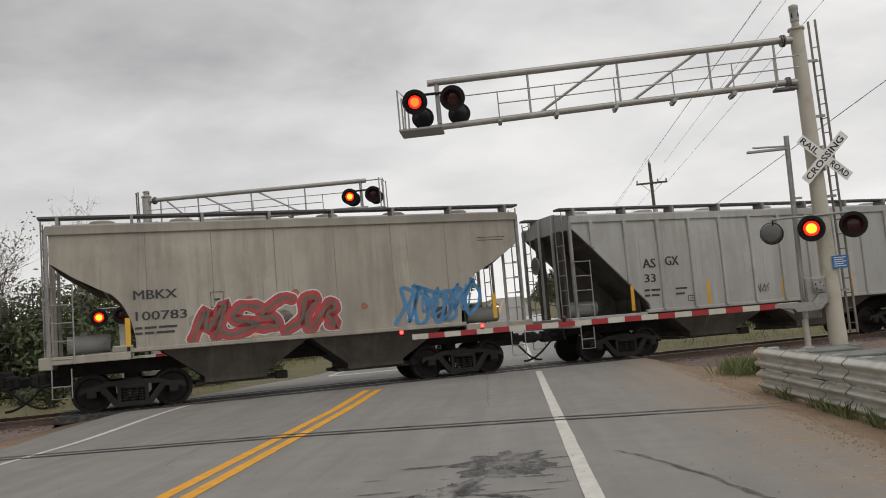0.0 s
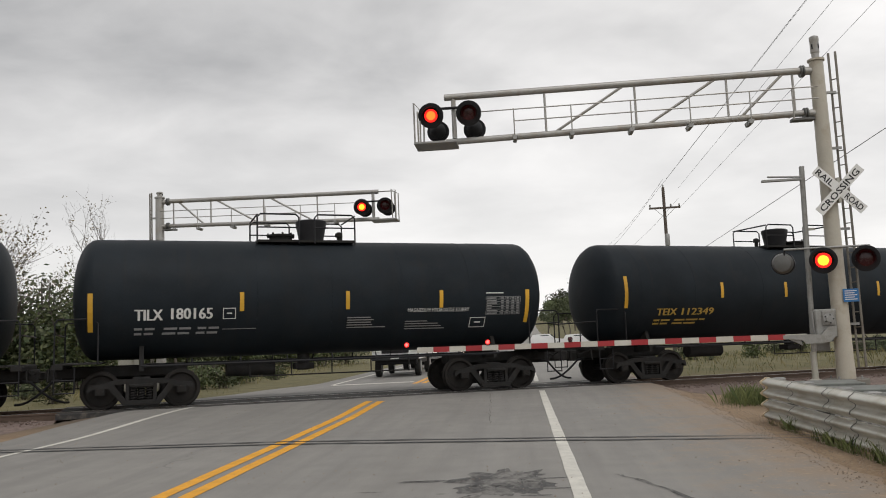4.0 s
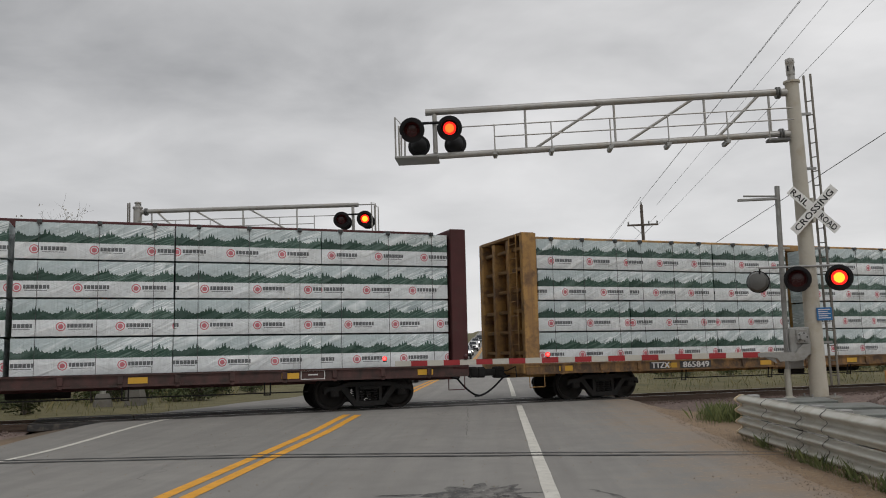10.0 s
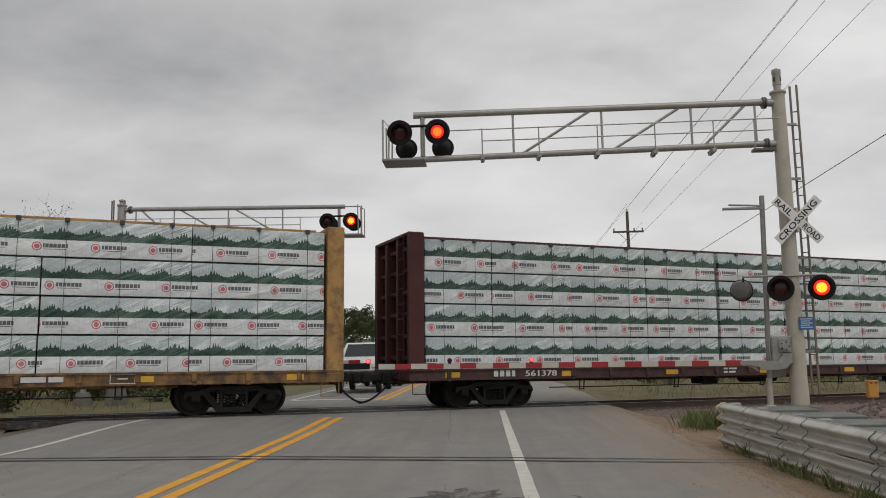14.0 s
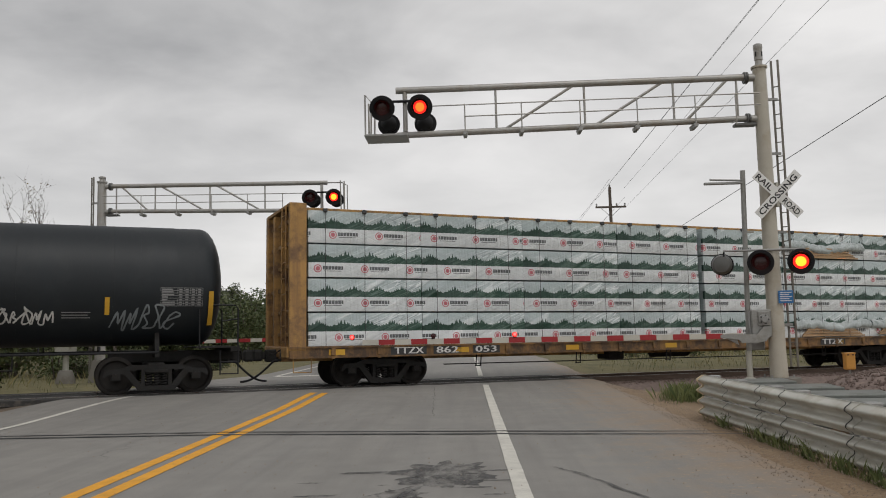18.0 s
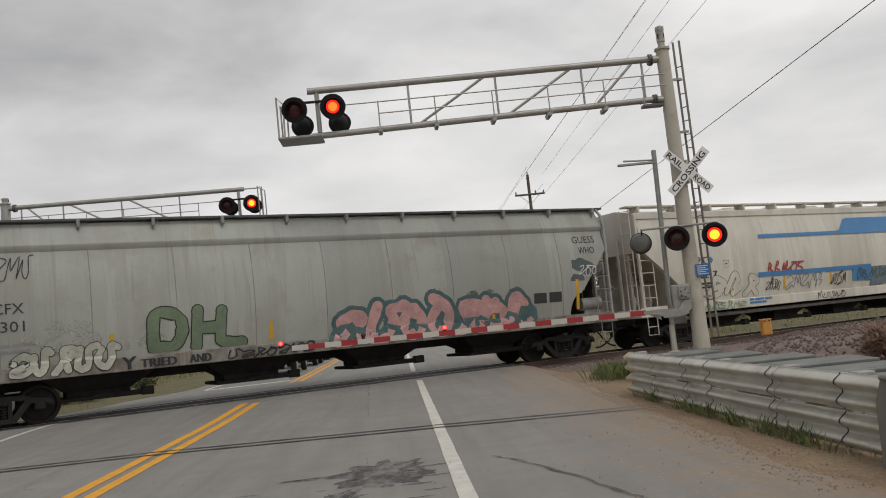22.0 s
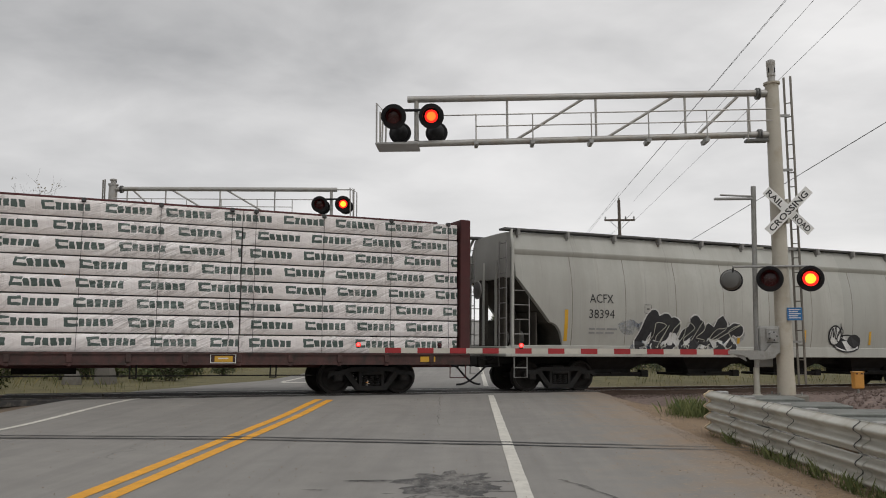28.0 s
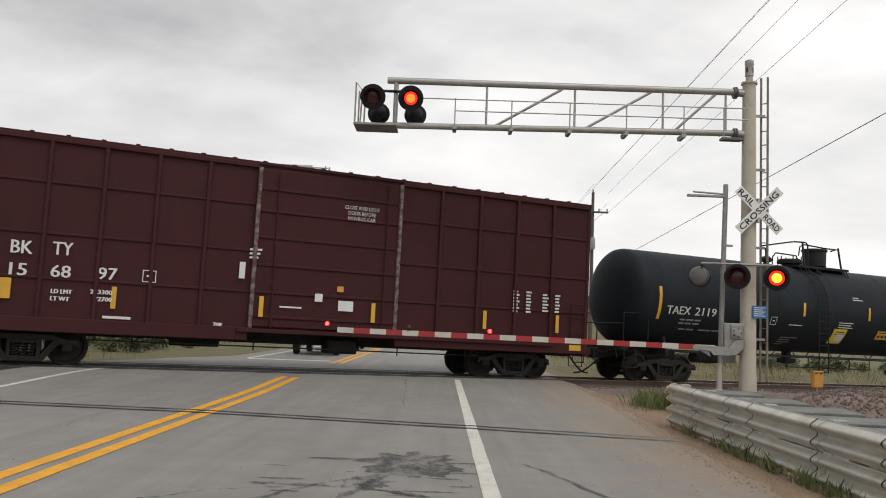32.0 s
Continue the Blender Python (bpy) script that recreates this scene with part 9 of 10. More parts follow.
    for j, (u, ph) in enumerate(((L + 0.55, None), (L - 1.45, 0), (L - 3.45, 1))):
        x = (-u) * (1 if d < 0 else -1)
        zz = z0 + (z1 - z0) * (u - 0.7) / L + 0.11
        lm = part("boom_lamp", G().box(x - 0.045, x + 0.045, -0.3, -0.22, zz - 0.05, zz - 0.02, 0.005).lathe([(0.055, 0), (0.06, 0.05), (0.05, 0.09)], pose(x, -0.215, zz + 0.03, 90, 0, 0), 16), "black_metal", bo)
        rotor(lm, 0.058, pose(x, -0.315, zz + 0.03), ph, "gate_lamp_lit")
    return th


gate((6.93, MAST_Y + 0.05, 0.02), 9.2, -1, "lowered crossing gate with red and white striped boom")


def far_gate():
    th = thing("crossing_gate", "lowered striped crossing gate beyond the track", "crossing gate", pose(-13.86, FAR_Y - 0.4, 0))
    part("post", G().rod((0, 0, 0), (0, 0, 5.2), 0.1, 16), "galvanised", th)
    part("post_cap", G().lathe([(0.11, 5.18), (0.11, 5.26), (0.04, 5.34)], None, 14), "galvanised_dark", th)
    part("post_arm", G().box(0.08, 0.95, -0.04, 0.04, 4.78, 4.84, 0.01), "galvanised_dark", th)
    part("drive_box", G().box(-0.3, 0.28, -0.24, 0.24, 0.95, 1.75, 0.04), "galvanised", th)
    part("counterweight", G().prism([(-1.1, 1.45), (-0.5, 1.42), (-0.25, 1.2), (-0.25, 1.6), (-0.5, 1.76), (-1.1, 1.78)], -0.32, -0.22), "galvanised", th)
    part("counterweight", G().box(-1.15, -0.75, -0.4, -0.14, 1.44, 1.8, 0.02), "galvanised_dark", th)
    part("footing", G().lathe([(0.32, -0.4), (0.32, 0.1), (0.22, 0.4), (0.2, 0.42)], None, 18), "concrete", th)
    part("flasher_arm", G().rod((-0.7, -0.1, 3.1), (0.35, -0.1, 3.1), 0.03, 10), "galvanised_dark", th)
    for i, x in enumerate((-0.67, 0.17)):
        part("lamp_drop", G().rod((x, -0.1, 3.1), (x, -0.16, 2.8), 0.022, 8), "black_metal", th)
        lamp_head(th, pose(x, -0.3, 2.8), i, 0.3, 0.17, 0.3)
    bo = part("boom", G().box(0.2, 0.9, -0.3, -0.26, 1.22, 1.34, 0.01), "galvanised", th)
    for i in range(22):
        part("stripe", G().box(0.9 + i * 0.4, 1.298 + i * 0.4, -0.295, -0.265, 1.22, 1.34, 0.004), "red_stripe" if i % 2 else "white_stripe", bo)


far_gate()


# ---- guardrail and steel planks ----
def guardrail():
    th = thing("guardrail", "double galvanised corrugated guardrail beside the shoulder", "guardrail")
    def wave(zb):
        # one W-beam in cross-section: depth towards the road by height
        def lobes(v):
            u = min(abs(v - 0.24), abs(v - 0.76)) / 0.215
            return math.cos(math.pi / 2 * u) ** 1.3 if u < 1 else 0.0
        return [(0.085 * lobes(i / 32), zb + 0.31 * i / 32) for i in range(33)]
    def xr(y):
        return 3.72 - 0.012 * (y - 10)
    ends = [13.25, 12.05, 10.75, 9.95, 8.3, 7.0, 6.3]
    for zb in (0.03, 0.36):
        for i in range(len(ends) - 1):
            ya, yb = ends[i], ends[i + 1] - (0.16 if i < len(ends) - 2 else 0.0)
            off = 0.012 * (i % 2)
            g = G()
            rings = []
            for y in (ya, (ya * 2 + yb) / 3, (ya + 2 * yb) / 3, yb):
                w = 0.008 * noise.noise(Vector((y * 1.7, zb * 9, 2)))
                gz = ground_z(xr(y), y)
                outer = [(xr(y) - d - off + w, y, gz + z) for d, z in wave(zb)]
                inner = [(xr(y) - d - off + w + 0.008, y, gz + z) for d, z in wave(zb)]
                rings.append(outer + inner[::-1])
            g.loft(rings)
            be = part("beam", g, "rail_zinc", th, smooth=50)
            if i:
                q, y = G(), ya + 0.005
                gz = ground_z(xr(y), y)
                q.loft([[(xr(y) - d - 0.016, y + dy - 0.35 * d, gz + z) for d, z in wave(zb)] for dy in (-0.012, 0.012)], closed=False, caps=False)
                part("lap_seam", q, "black_metal", be, fix=False)
            q = G()
            for z in (zb + 0.1, zb + 0.21):
                q.lathe([(0.018, 0), (0.014, 0.012), (0, 0.015)], pose(xr(ya) - 0.02, ya - 0.12, ground_z(xr(ya), ya) + z, 0, -90, 0), 8)
            part("splice_bolt", q, "galvanised_dark", be)
    for i, y in enumerate(ends):
        gz = ground_z(xr(y), y)
        part("post", G().box(xr(y) + 0.1, xr(y) + 0.26, y - 0.07, y + 0.07, gz - 0.5, gz + 0.66, 0.01), "galvanised_dark", th)
        part("blockout", G().box(xr(y) + 0.012, xr(y) + 0.1, y - 0.06, y + 0.06, gz + 0.1, gz + 0.64, 0.01), "galvanised_dark", th)
    gz = ground_z(3.7, 13.3)
    for zb in (0.03, 0.36):
        fl = G()
        fl.loft([[(xr(13.28) - d - 0.02, 13.27 + dy, gz + z) for d, z in wave(zb)] + [(xr(13.28) - d + 0.05, 13.27 + dy, gz + z) for d, z in wave(zb)[::-1]] for dy in (-0.015, 0.03)])
        part("end_flange", fl, "end_cream", th, "cream-painted end flange")
    # steel planks that hold the bank behind the rail
    for i in range(7):
        y = 15.6 - i * 1.15
        x0 = 4.35 + i * 0.1
        z = 0.36 - 0.012 * i
        pl = tagged(part("bank_plank", G().box(0, 1.5 + 0.2 * i, -0.5, 0.5, -0.05, 0.0, 0.01).box(0, 1.5 + 0.2 * i, -0.5, -0.44, -0.4, -0.05), "plank_steel"), "grey steel plank capping the bank behind the guardrail", "steel plank", "bank planks")
        pl.matrix_basis = pose(x0, y, z - 0.02 * i, 0, 0, -8)


guardrail()


def parapet():
    """The concrete end block that the guardrail is bolted to."""
    gz = ground_z(3.7, 5)
    th = thing("parapet_block", "pale concrete parapet that the guardrail is bolted to", "parapet", pose(3.58, 6.28, gz))
    part("block", G().prism([(0, -0.3), (0.02, 0.5), (0.08, 0.66), (0.34, 0.66), (0.4, -0.3)], -6.5, 0.0), "concrete", th)
    part("coping", G().box(0.04, 0.38, -6.5, -0.03, 0.66, 0.7, 0.015), "concrete", th)


parapet()


def marker_box():
    x, y = 8.08, 18.0
    z = ground_z(x, y)
    th = thing("track_marker", "small orange box on a thin post by the ballast", "marker post", pose(x, y, z))
    part("post", G().rod((0, 0, -0.3), (0, 0, 0.45), 0.025, 8), "galvanised_dark", th)
    part("box", G().box(-0.105, 0.105, -0.08, 0.08, 0.42, 0.76, 0.02), "marker_orange", th)
    part("lid", G().box(-0.112, 0.112, -0.088, 0.088, 0.75, 0.775, 0.006), "marker_orange", th)
    for s in (-0.07, 0.03):
        part("hinge", G().rod((s, -0.088, 0.73), (s + 0.04, -0.088, 0.73), 0.012, 6), "black_metal", th)


marker_box()


# ---- poles and wires ----
def utility_pole(x, y, h, label, arm=1.15, m=None):
    z = ground_z(x, y)
    th = thing("utility_pole", label, "utility pole", pose(x, y, z))
    part("pole", G().lathe([(0.17, -0.5), (0.16, 0.0), (0.11, h)], None, 12), "pole_wood", th)
    part("crossarm", G().box(-arm, arm, -0.2, -0.1, h - 1.62, h - 1.48, 0.01), "pole_wood", th)
    for s in (-1, 1):
        part("arm_brace", G().rod((s * 0.75, -0.12, h - 1.6), (0, -0.1, h - 2.3), 0.02, 6), "galvanised_dark", th)
    for u in (-arm + 0.08, arm - 0.08, 0.45):
        part("insulator", G().lathe([(0.03, 0), (0.07, 0.05), (0.05, 0.1), (0.07, 0.15), (0.03, 0.22)], pose(u, -0.15, h - 1.48), 10), "galvanised_dark", th)
    part("insulator", G().lathe([(0.03, 0), (0.07, 0.05), (0.05, 0.1), (0.07, 0.15), (0.03, 0.22)], pose(0, 0, h), 10), "galvanised_dark", th)
    part("transformer", G().lathe([(0.16, h - 4.4), (0.17, h - 4.3), (0.17, h - 3.6), (0.12, h - 3.52), (0.05, h - 3.5)], pose(0.02, -0.28, 0), 14), "galvanised_dark", th)
    return th


POLE_H = 12.4
utility_pole(11.2, 63, POLE_H, "weathered wooden utility pole with crossarm")
utility_pole(13.4, 4, 16.6, "tall wooden utility pole beside the road", 2.4)
utility_pole(11.6, 125, POLE_H, "distant wooden utility pole with crossarm")
utility_pole(12.2, 190, POLE_H, "distant wooden utility pole with crossarm")


def wire(a, b, sag, r=0.012, n=28):
    a, b = Vector(a), Vector(b)
    pts = [a + (b - a) * (i / n) - Vector((0, 0, sag * 4 * (i / n) * (1 - i / n))) for i in range(n + 1)]
    tagged(part("overhead_wire", G().tube(pts, r, 5), "wire", fix=False), "thin dark overhead power wire between poles", "wire", "power lines")


for a, b in (((10.15, 62.85, 11.1), (12.2, 4, 15.35)), ((11.2, 63, 12.3), (12.5, 4, 15.6)), ((12.3, 62.85, 11.9), (12.9, 4, 15.3)), ((12.3, 62.85, 10.4), (13.8, 4, 14.4))):
    wire(a, b, 0.0, 0.0085)
for dx, z in ((-1.07, POLE_H - 1.25), (0.0, POLE_H + 0.2), (1.07, POLE_H - 1.25)):
    wire((11.2 + dx, 62.85, z), (11.6 + dx, 125, z + hill(125)), 0.9, 0.01)
    wire((11.6 + dx, 125, z + hill(125)), (12.2 + dx, 190, z + hill(190)), 0.9, 0.01)
wire((11.2, 63, 5.75), (14.0, -20, 10.5), 0.04, 0.014, 60)

# ---- plants ----
def leaf_cloud(g, r, centre, radius, n, size, flat=1.0):
    for i in range(n):
        while True:
            p = Vector((r.uniform(-1, 1), r.uniform(-1, 1), r.uniform(-1, 1)))
            if 0.05 < p.length < 1 and r.random() < 0.25 + p.length:
                break
        c = Vector(centre) + Vector((p.x * radius, p.y * radius, p.z * radius * flat))
        u = Vector((r.gauss(0, 1), r.gauss(0, 1), r.gauss(0, 1))).normalized()
        w = u.orthogonal().normalized()
        k = size * r.uniform(0.6, 1.3)
        g.add([c - u * k, c + w * k * 0.5, c + u * k, c - w * k * 0.5], [(0, 1, 2, 3)])


def branches(g, r, p, d, length, rad, depth, tips, spread_=0.6, up=0.25):
    pts = [Vector(p)]
    v = Vector(d).normalized()
    for i in range(4):
        v = (v + Vector((r.gauss(0, 0.14), r.gauss(0, 0.14), r.gauss(0, 0.08) + up * 0.1))).normalized()
        pts.append(pts[-1] + v * length / 4)
    n = 6 if depth > 2 else 4
    vs, fs = [], []
    for i, q in enumerate(pts):
        u = v.orthogonal().normalized()
        w = v.cross(u)
        k = rad * (1 - 0.55 * i / 4)
        vs += [q + (u * math.cos(2 * math.pi * j / n) + w * math.sin(2 * math.pi * j / n)) * k for j in range(n)]
    for i in range(4):
        fs += [(i * n + j, i * n + (j + 1) % n, i * n + n + (j + 1) % n, i * n + n + j) for j in range(n)]
    g.add(vs, fs)
    if depth == 0:
        tips.append(pts[-1])
        return
    for k in range(r.choice((2, 3, 3)) + (1 if depth > 2 else 0)):
        q = pts[r.choice((2, 3, 4, 4))]
        nd = (v + Vector((r.gauss(0, spread_), r.gauss(0, spread_), r.gauss(0.1, 0.3)))).normalized()
        branches(g, r, q, nd, length * r.uniform(0.55, 0.8), rad * 0.5, depth - 1, tips, spread_, up)


def tree_meshes(seed, h, bare_=False, leaf="leaf_green", leaves=40, size=0.12):
    r = random.Random(seed)
    t, tips = G(), []
    branches(t, r, (0, 0, -0.2), (r.gauss(0, 0.06), r.gauss(0, 0.06), 1), h * 0.42, h * 0.018, 5 if bare_ else 4, tips, 0.5)
    tm = t.mesh("trunk", "bark", 60, fix=False)
    c = G()
    for p in tips:
        if bare_ and r.random() < 0.8:
            continue
        leaf_cloud(c, r, p, h * (0.05 if bare_ else 0.075), max(2, int(leaves * (0.3 if bare_ else 1))), size)
    return tm, c.mesh("crown", leaf, 0, fix=False)


def bush_mesh(seed, w, h, leaf, n=1500, size=0.13):
    r = random.Random(seed)
    c, s = G(), G()
    k = 9
    for i in range(k):
        a = r.uniform(0, 6.28)
        d = r.uniform(0, w * 0.4)
        z = r.uniform(0.3, 0.75) * h
        leaf_cloud(c, r, (d * math.cos(a), d * math.sin(a), z), r.uniform(0.28, 0.42) * min(w, h), n // k, size)
        s.tube([(0.2 * math.cos(a), 0.2 * math.sin(a), -0.2), (d * 0.5 * math.cos(a), d * 0.5 * math.sin(a), z * 0.5), (d * math.cos(a), d * math.sin(a), z + 0.2 * h)], 0.03, 4)
    leaf_cloud(c, r, (0, 0, h * 0.25), w * 0.5, n // 3, size, 0.5 * h / w)
    return s.mesh("stem", "bark", 60, fix=False), c.mesh("crown", leaf, 0, fix=False)


def place_plant(name, meshes, x, y, label, cat, rz, k=1.0, group=""):
    th = thing(name, label, cat, pose(x, y, ground_z(x, y), 0, 0, rz) @ Matrix.Diagonal((k, k, k, 1)), group)
    part("trunk" if name == "tree" else "stem", meshes[0], None, th)
    part("crown", meshes[1], None, th)
    return th


def dry_brush():
    p = bush_mesh(33, 1.6, 0.75, "leaf_rust", 1500, 0.045)
    place_plant("dry_bush", p, 7.9, 13.2, "reddish dry brush on the ballast heap", "bush", 20, 1.0)


def plants():
    r = random.Random(11)
    bares = [tree_meshes(s, 7.5, True, "leaf_dry", 26, 0.07) for s in (1, 2, 3)]
    leafy = [tree_meshes(s, 7.0, False, lf, 46, 0.13) for s, lf in ((4, "leaf_green"), (5, "leaf_dark"))]
    bushes = [bush_mesh(s, 4.2, 4.6, lf, 2600, 0.11) for s, lf in ((6, "leaf_green"), (7, "leaf_dark"), (8, "leaf_green"))]
    shrubs = [bush_mesh(s, 1.5, 0.9, lf, 500, 0.07) for s, lf in ((16, "leaf_dark"), (17, "leaf_green"))]
    # thicket to the left behind the line
    for i in range(30):
        p = track_at(-12.6 - i * 1.3 + r.uniform(-0.6, 0.6), 15.2 + r.uniform(-1.2, 4) + (1.5 if i < 3 else 0))
        x, y = p.x, p.y
        place_plant("bush", bushes[i % 3], x, y, "dense green bush in the thicket behind the track", "bush", r.uniform(0, 360), r.uniform(0.95, 1.25), "thicket")
    # weeds close behind the line
    for i in range(46):
        p = track_at(r.uniform(-46, -13), r.uniform(8.6, 14))
        if p.x < -11.5:
            place_plant("shrub", shrubs[i % 2], p.x, p.y, "low dark green weed clump behind the track", "shrub", r.uniform(0, 360), r.uniform(0.7, 1.4), "weeds")
    q = random.Random(77)
    for i in range(64):
        p = track_at(q.uniform(-42, -12), q.uniform(5.0, 9.0))
        if p.x < -11.2 and abs(p.x + 12.9) > 0.6 and abs(p.x + 13.8) > 0.5:
            place_plant("shrub", shrubs[i % 2], p.x, p.y, "low dark green weed clump behind the track", "shrub", q.uniform(0, 360), q.uniform(0.45, 0.85), "weeds")
    for i in range(38):
        x, y = r.uniform(-17, -8.9), r.uniform(30.8, 38)
        if x < -10.8 and abs(x + 12.9) > 0.7 and abs(x + 13.8) > 0.6:
            place_plant("shrub", shrubs[i % 2], x, y, "low dark green weed clump behind the track", "shrub", r.uniform(0, 360), r.uniform(0.6, 1.15), "weeds")
    for i in range(26):
        p = track_at(r.uniform(8, 46), r.uniform(11, 22))
        if p.x < 5.2:
            continue
        place_plant("shrub", shrubs[i % 2], p.x, p.y, "low weed clump on the bank beyond the track", "shrub", r.uniform(0, 360), r.uniform(0.6, 1.2), "weeds")
    for i in range(17):
        p = track_at(-13.0 - i * 1.9 + r.uniform(-0.8, 0.8), 18.0 + r.uniform(-1.5, 3))
        place_plant("tree", bares[i % 3], p.x, p.y, "nearly bare tree with thin twigs above the thicket", "tree", r.uniform(0, 360), r.uniform(0.85, 1.1), "thicket trees")
    for i in range(4):
        place_plant("tree", leafy[i % 2], -18 - i * 5.2, 42 + r.uniform(-2, 3), "leafy green tree behind the thicket", "tree", r.uniform(0, 360), r.uniform(0.75, 0.95), "thicket trees")
    # trees of the middle distance
    for x, y, k, j in ((-36, 95, 1.3, 0), (-31, 104, 1.2, 1), (-43, 110, 1.35, 0), (-25, 118, 1.3, 1), (-19, 125, 1.15, 0), (9, 150, 1.35, 1), (14, 160, 1.2, 0), (20, 150, 1.3, 1), (27, 165, 1.3, 0), (-12, 128, 1.5, 1), (-10.5, 150, 1.6, 0), (-14, 142, 1.5, 1), (-28, 150, 1.6, 0), (-33, 143, 1.5, 1), (-23.5, 152, 1.5, 1), (4.5, 138, 1.15, 0), (7, 126, 1.0, 1)):
        place_plant("tree", leafy[j], x, y, "leafy tree in the middle distance across the field", "tree", r.uniform(0, 360), k, "field trees")
    # hedge between the far signal and the road
    for i in range(12):
        place_plant("bush", bushes[(0, 2, 0, 1)[i % 4]], -24.5 + i * 1.05 + r.uniform(-0.4, 0.4), 50 + i * 0.9 + r.uniform(-2, 2), "green hedge bush at the field edge", "bush", r.uniform(0, 360), r.uniform(0.95, 1.15), "hedge")
    # far woods along the skyline
    g = G()
    for i in range(420):
        a = radians(r.uniform(-75, 75))
        d = r.uniform(190, 330)
        x, y = d * math.sin(a), d * math.cos(a)
        if abs(x + 3) < 12:
            continue
        z = ground_z(x, y)
        leaf_cloud(g, r, (x, y, z + 3.5), r.uniform(3.0, 5.5), 46, 0.75, 0.8)
    tagged(part("far_woods", g, "leaf_dark", smooth=0, fix=False), "dark line of distant woods on the skyline", "woods", "", "stuff")
    # grasses
    g = G()
    def blade(x, y, h, w=0.008):
        z = ground_z(x, y) if x > 3.3 or x < -9.3 else road_z(x, y)
        a = r.uniform(0, 6.28)
        dx, dy = w * math.cos(a), w * math.sin(a)
        lx, ly = r.gauss(0, 0.3) * h, r.gauss(0, 0.3) * h
        g.add([(x - dx, y - dy, z - 0.02), (x + dx, y + dy, z - 0.02), (x + lx * 0.4 + dx * 0.6, y + ly * 0.4, z + h * 0.6), (x + lx, y + ly, z + h)], [(0, 1, 2), (0, 2, 3)])
    for i in range(260):
        blade(3.56 + abs(r.gauss(0, 0.07)), r.uniform(6.5, 13.2), r.uniform(0.03, 0.12), 0.0035)
    for i in range(2600):
        s, lat = r.uniform(-40, 60), r.choice((r.uniform(4.5, 9), r.uniform(-9, -3.6)))
        p = track_at(s, lat)
        if p.x < -9.6 or (p.x > 4.2 and lat > 0) or p.x > 9:
            blade(p.x, p.y, r.uniform(0.06, 0.26))
    for i in range(16000):
        x, y = r.choice((r.uniform(-45, -11), r.uniform(5.5, 40))), r.uniform(26, 60)
        s, lat = along(x, y)
        if lat > 5.5:
            blade(x, y, r.uniform(0.1, 0.36))
    tuft = g
    g = G()
    for i in range(800):
        blade(4.2 + r.gauss(0, 0.2), 16.5 + r.gauss(0, 0.34), (0.09 + 0.3 * r.random() ** 2), 0.004)
    for cy in (10.6, 10.0, 9.2, 8.3, 7.6, 12.1):
        for i in range(130):
            blade(3.56 + abs(r.gauss(0, 0.06)), cy + r.gauss(0, 0.16), 0.05 + 0.17 * r.random() ** 2, 0.0035)
    tagged(part("verge_tufts", g, "tuft_green", smooth=0, fix=False), "fine green grass tufts beside the guardrail", "grass", "", "stuff")
    g = tuft
    tagged(part("grass", g, "grass_blade", smooth=0, fix=False), "tufts of green and dry grass along the verge", "grass", "", "stuff")


plants()
dry_brush()


# ---- vehicles waiting beyond the crossing ----
mat("car_white", (0.7, 0.7, 0.69), 0.35, var=0.04)
mat("car_dark", (0.03, 0.032, 0.036), 0.3, var=0.1)
mat("car_silver", (0.4, 0.41, 0.42), 0.35, 0.5, var=0.05)
mat("tyre", (0.02, 0.02, 0.02), 0.85)
mat("chrome", (0.6, 0.6, 0.6), 0.2, 0.9)
mat("headlamp", (0.75, 0.75, 0.72), 0.2)
glow("headlamp_on", (1.0, 0.95, 0.86), 6.0, (0.7, 0.7, 0.68))
m_, nt_, b_ = bare("car_glass")
b_.inputs["Base Color"].default_value = (0.03, 0.035, 0.04, 1)
b_.inputs["Roughness"].default_value = 0.05


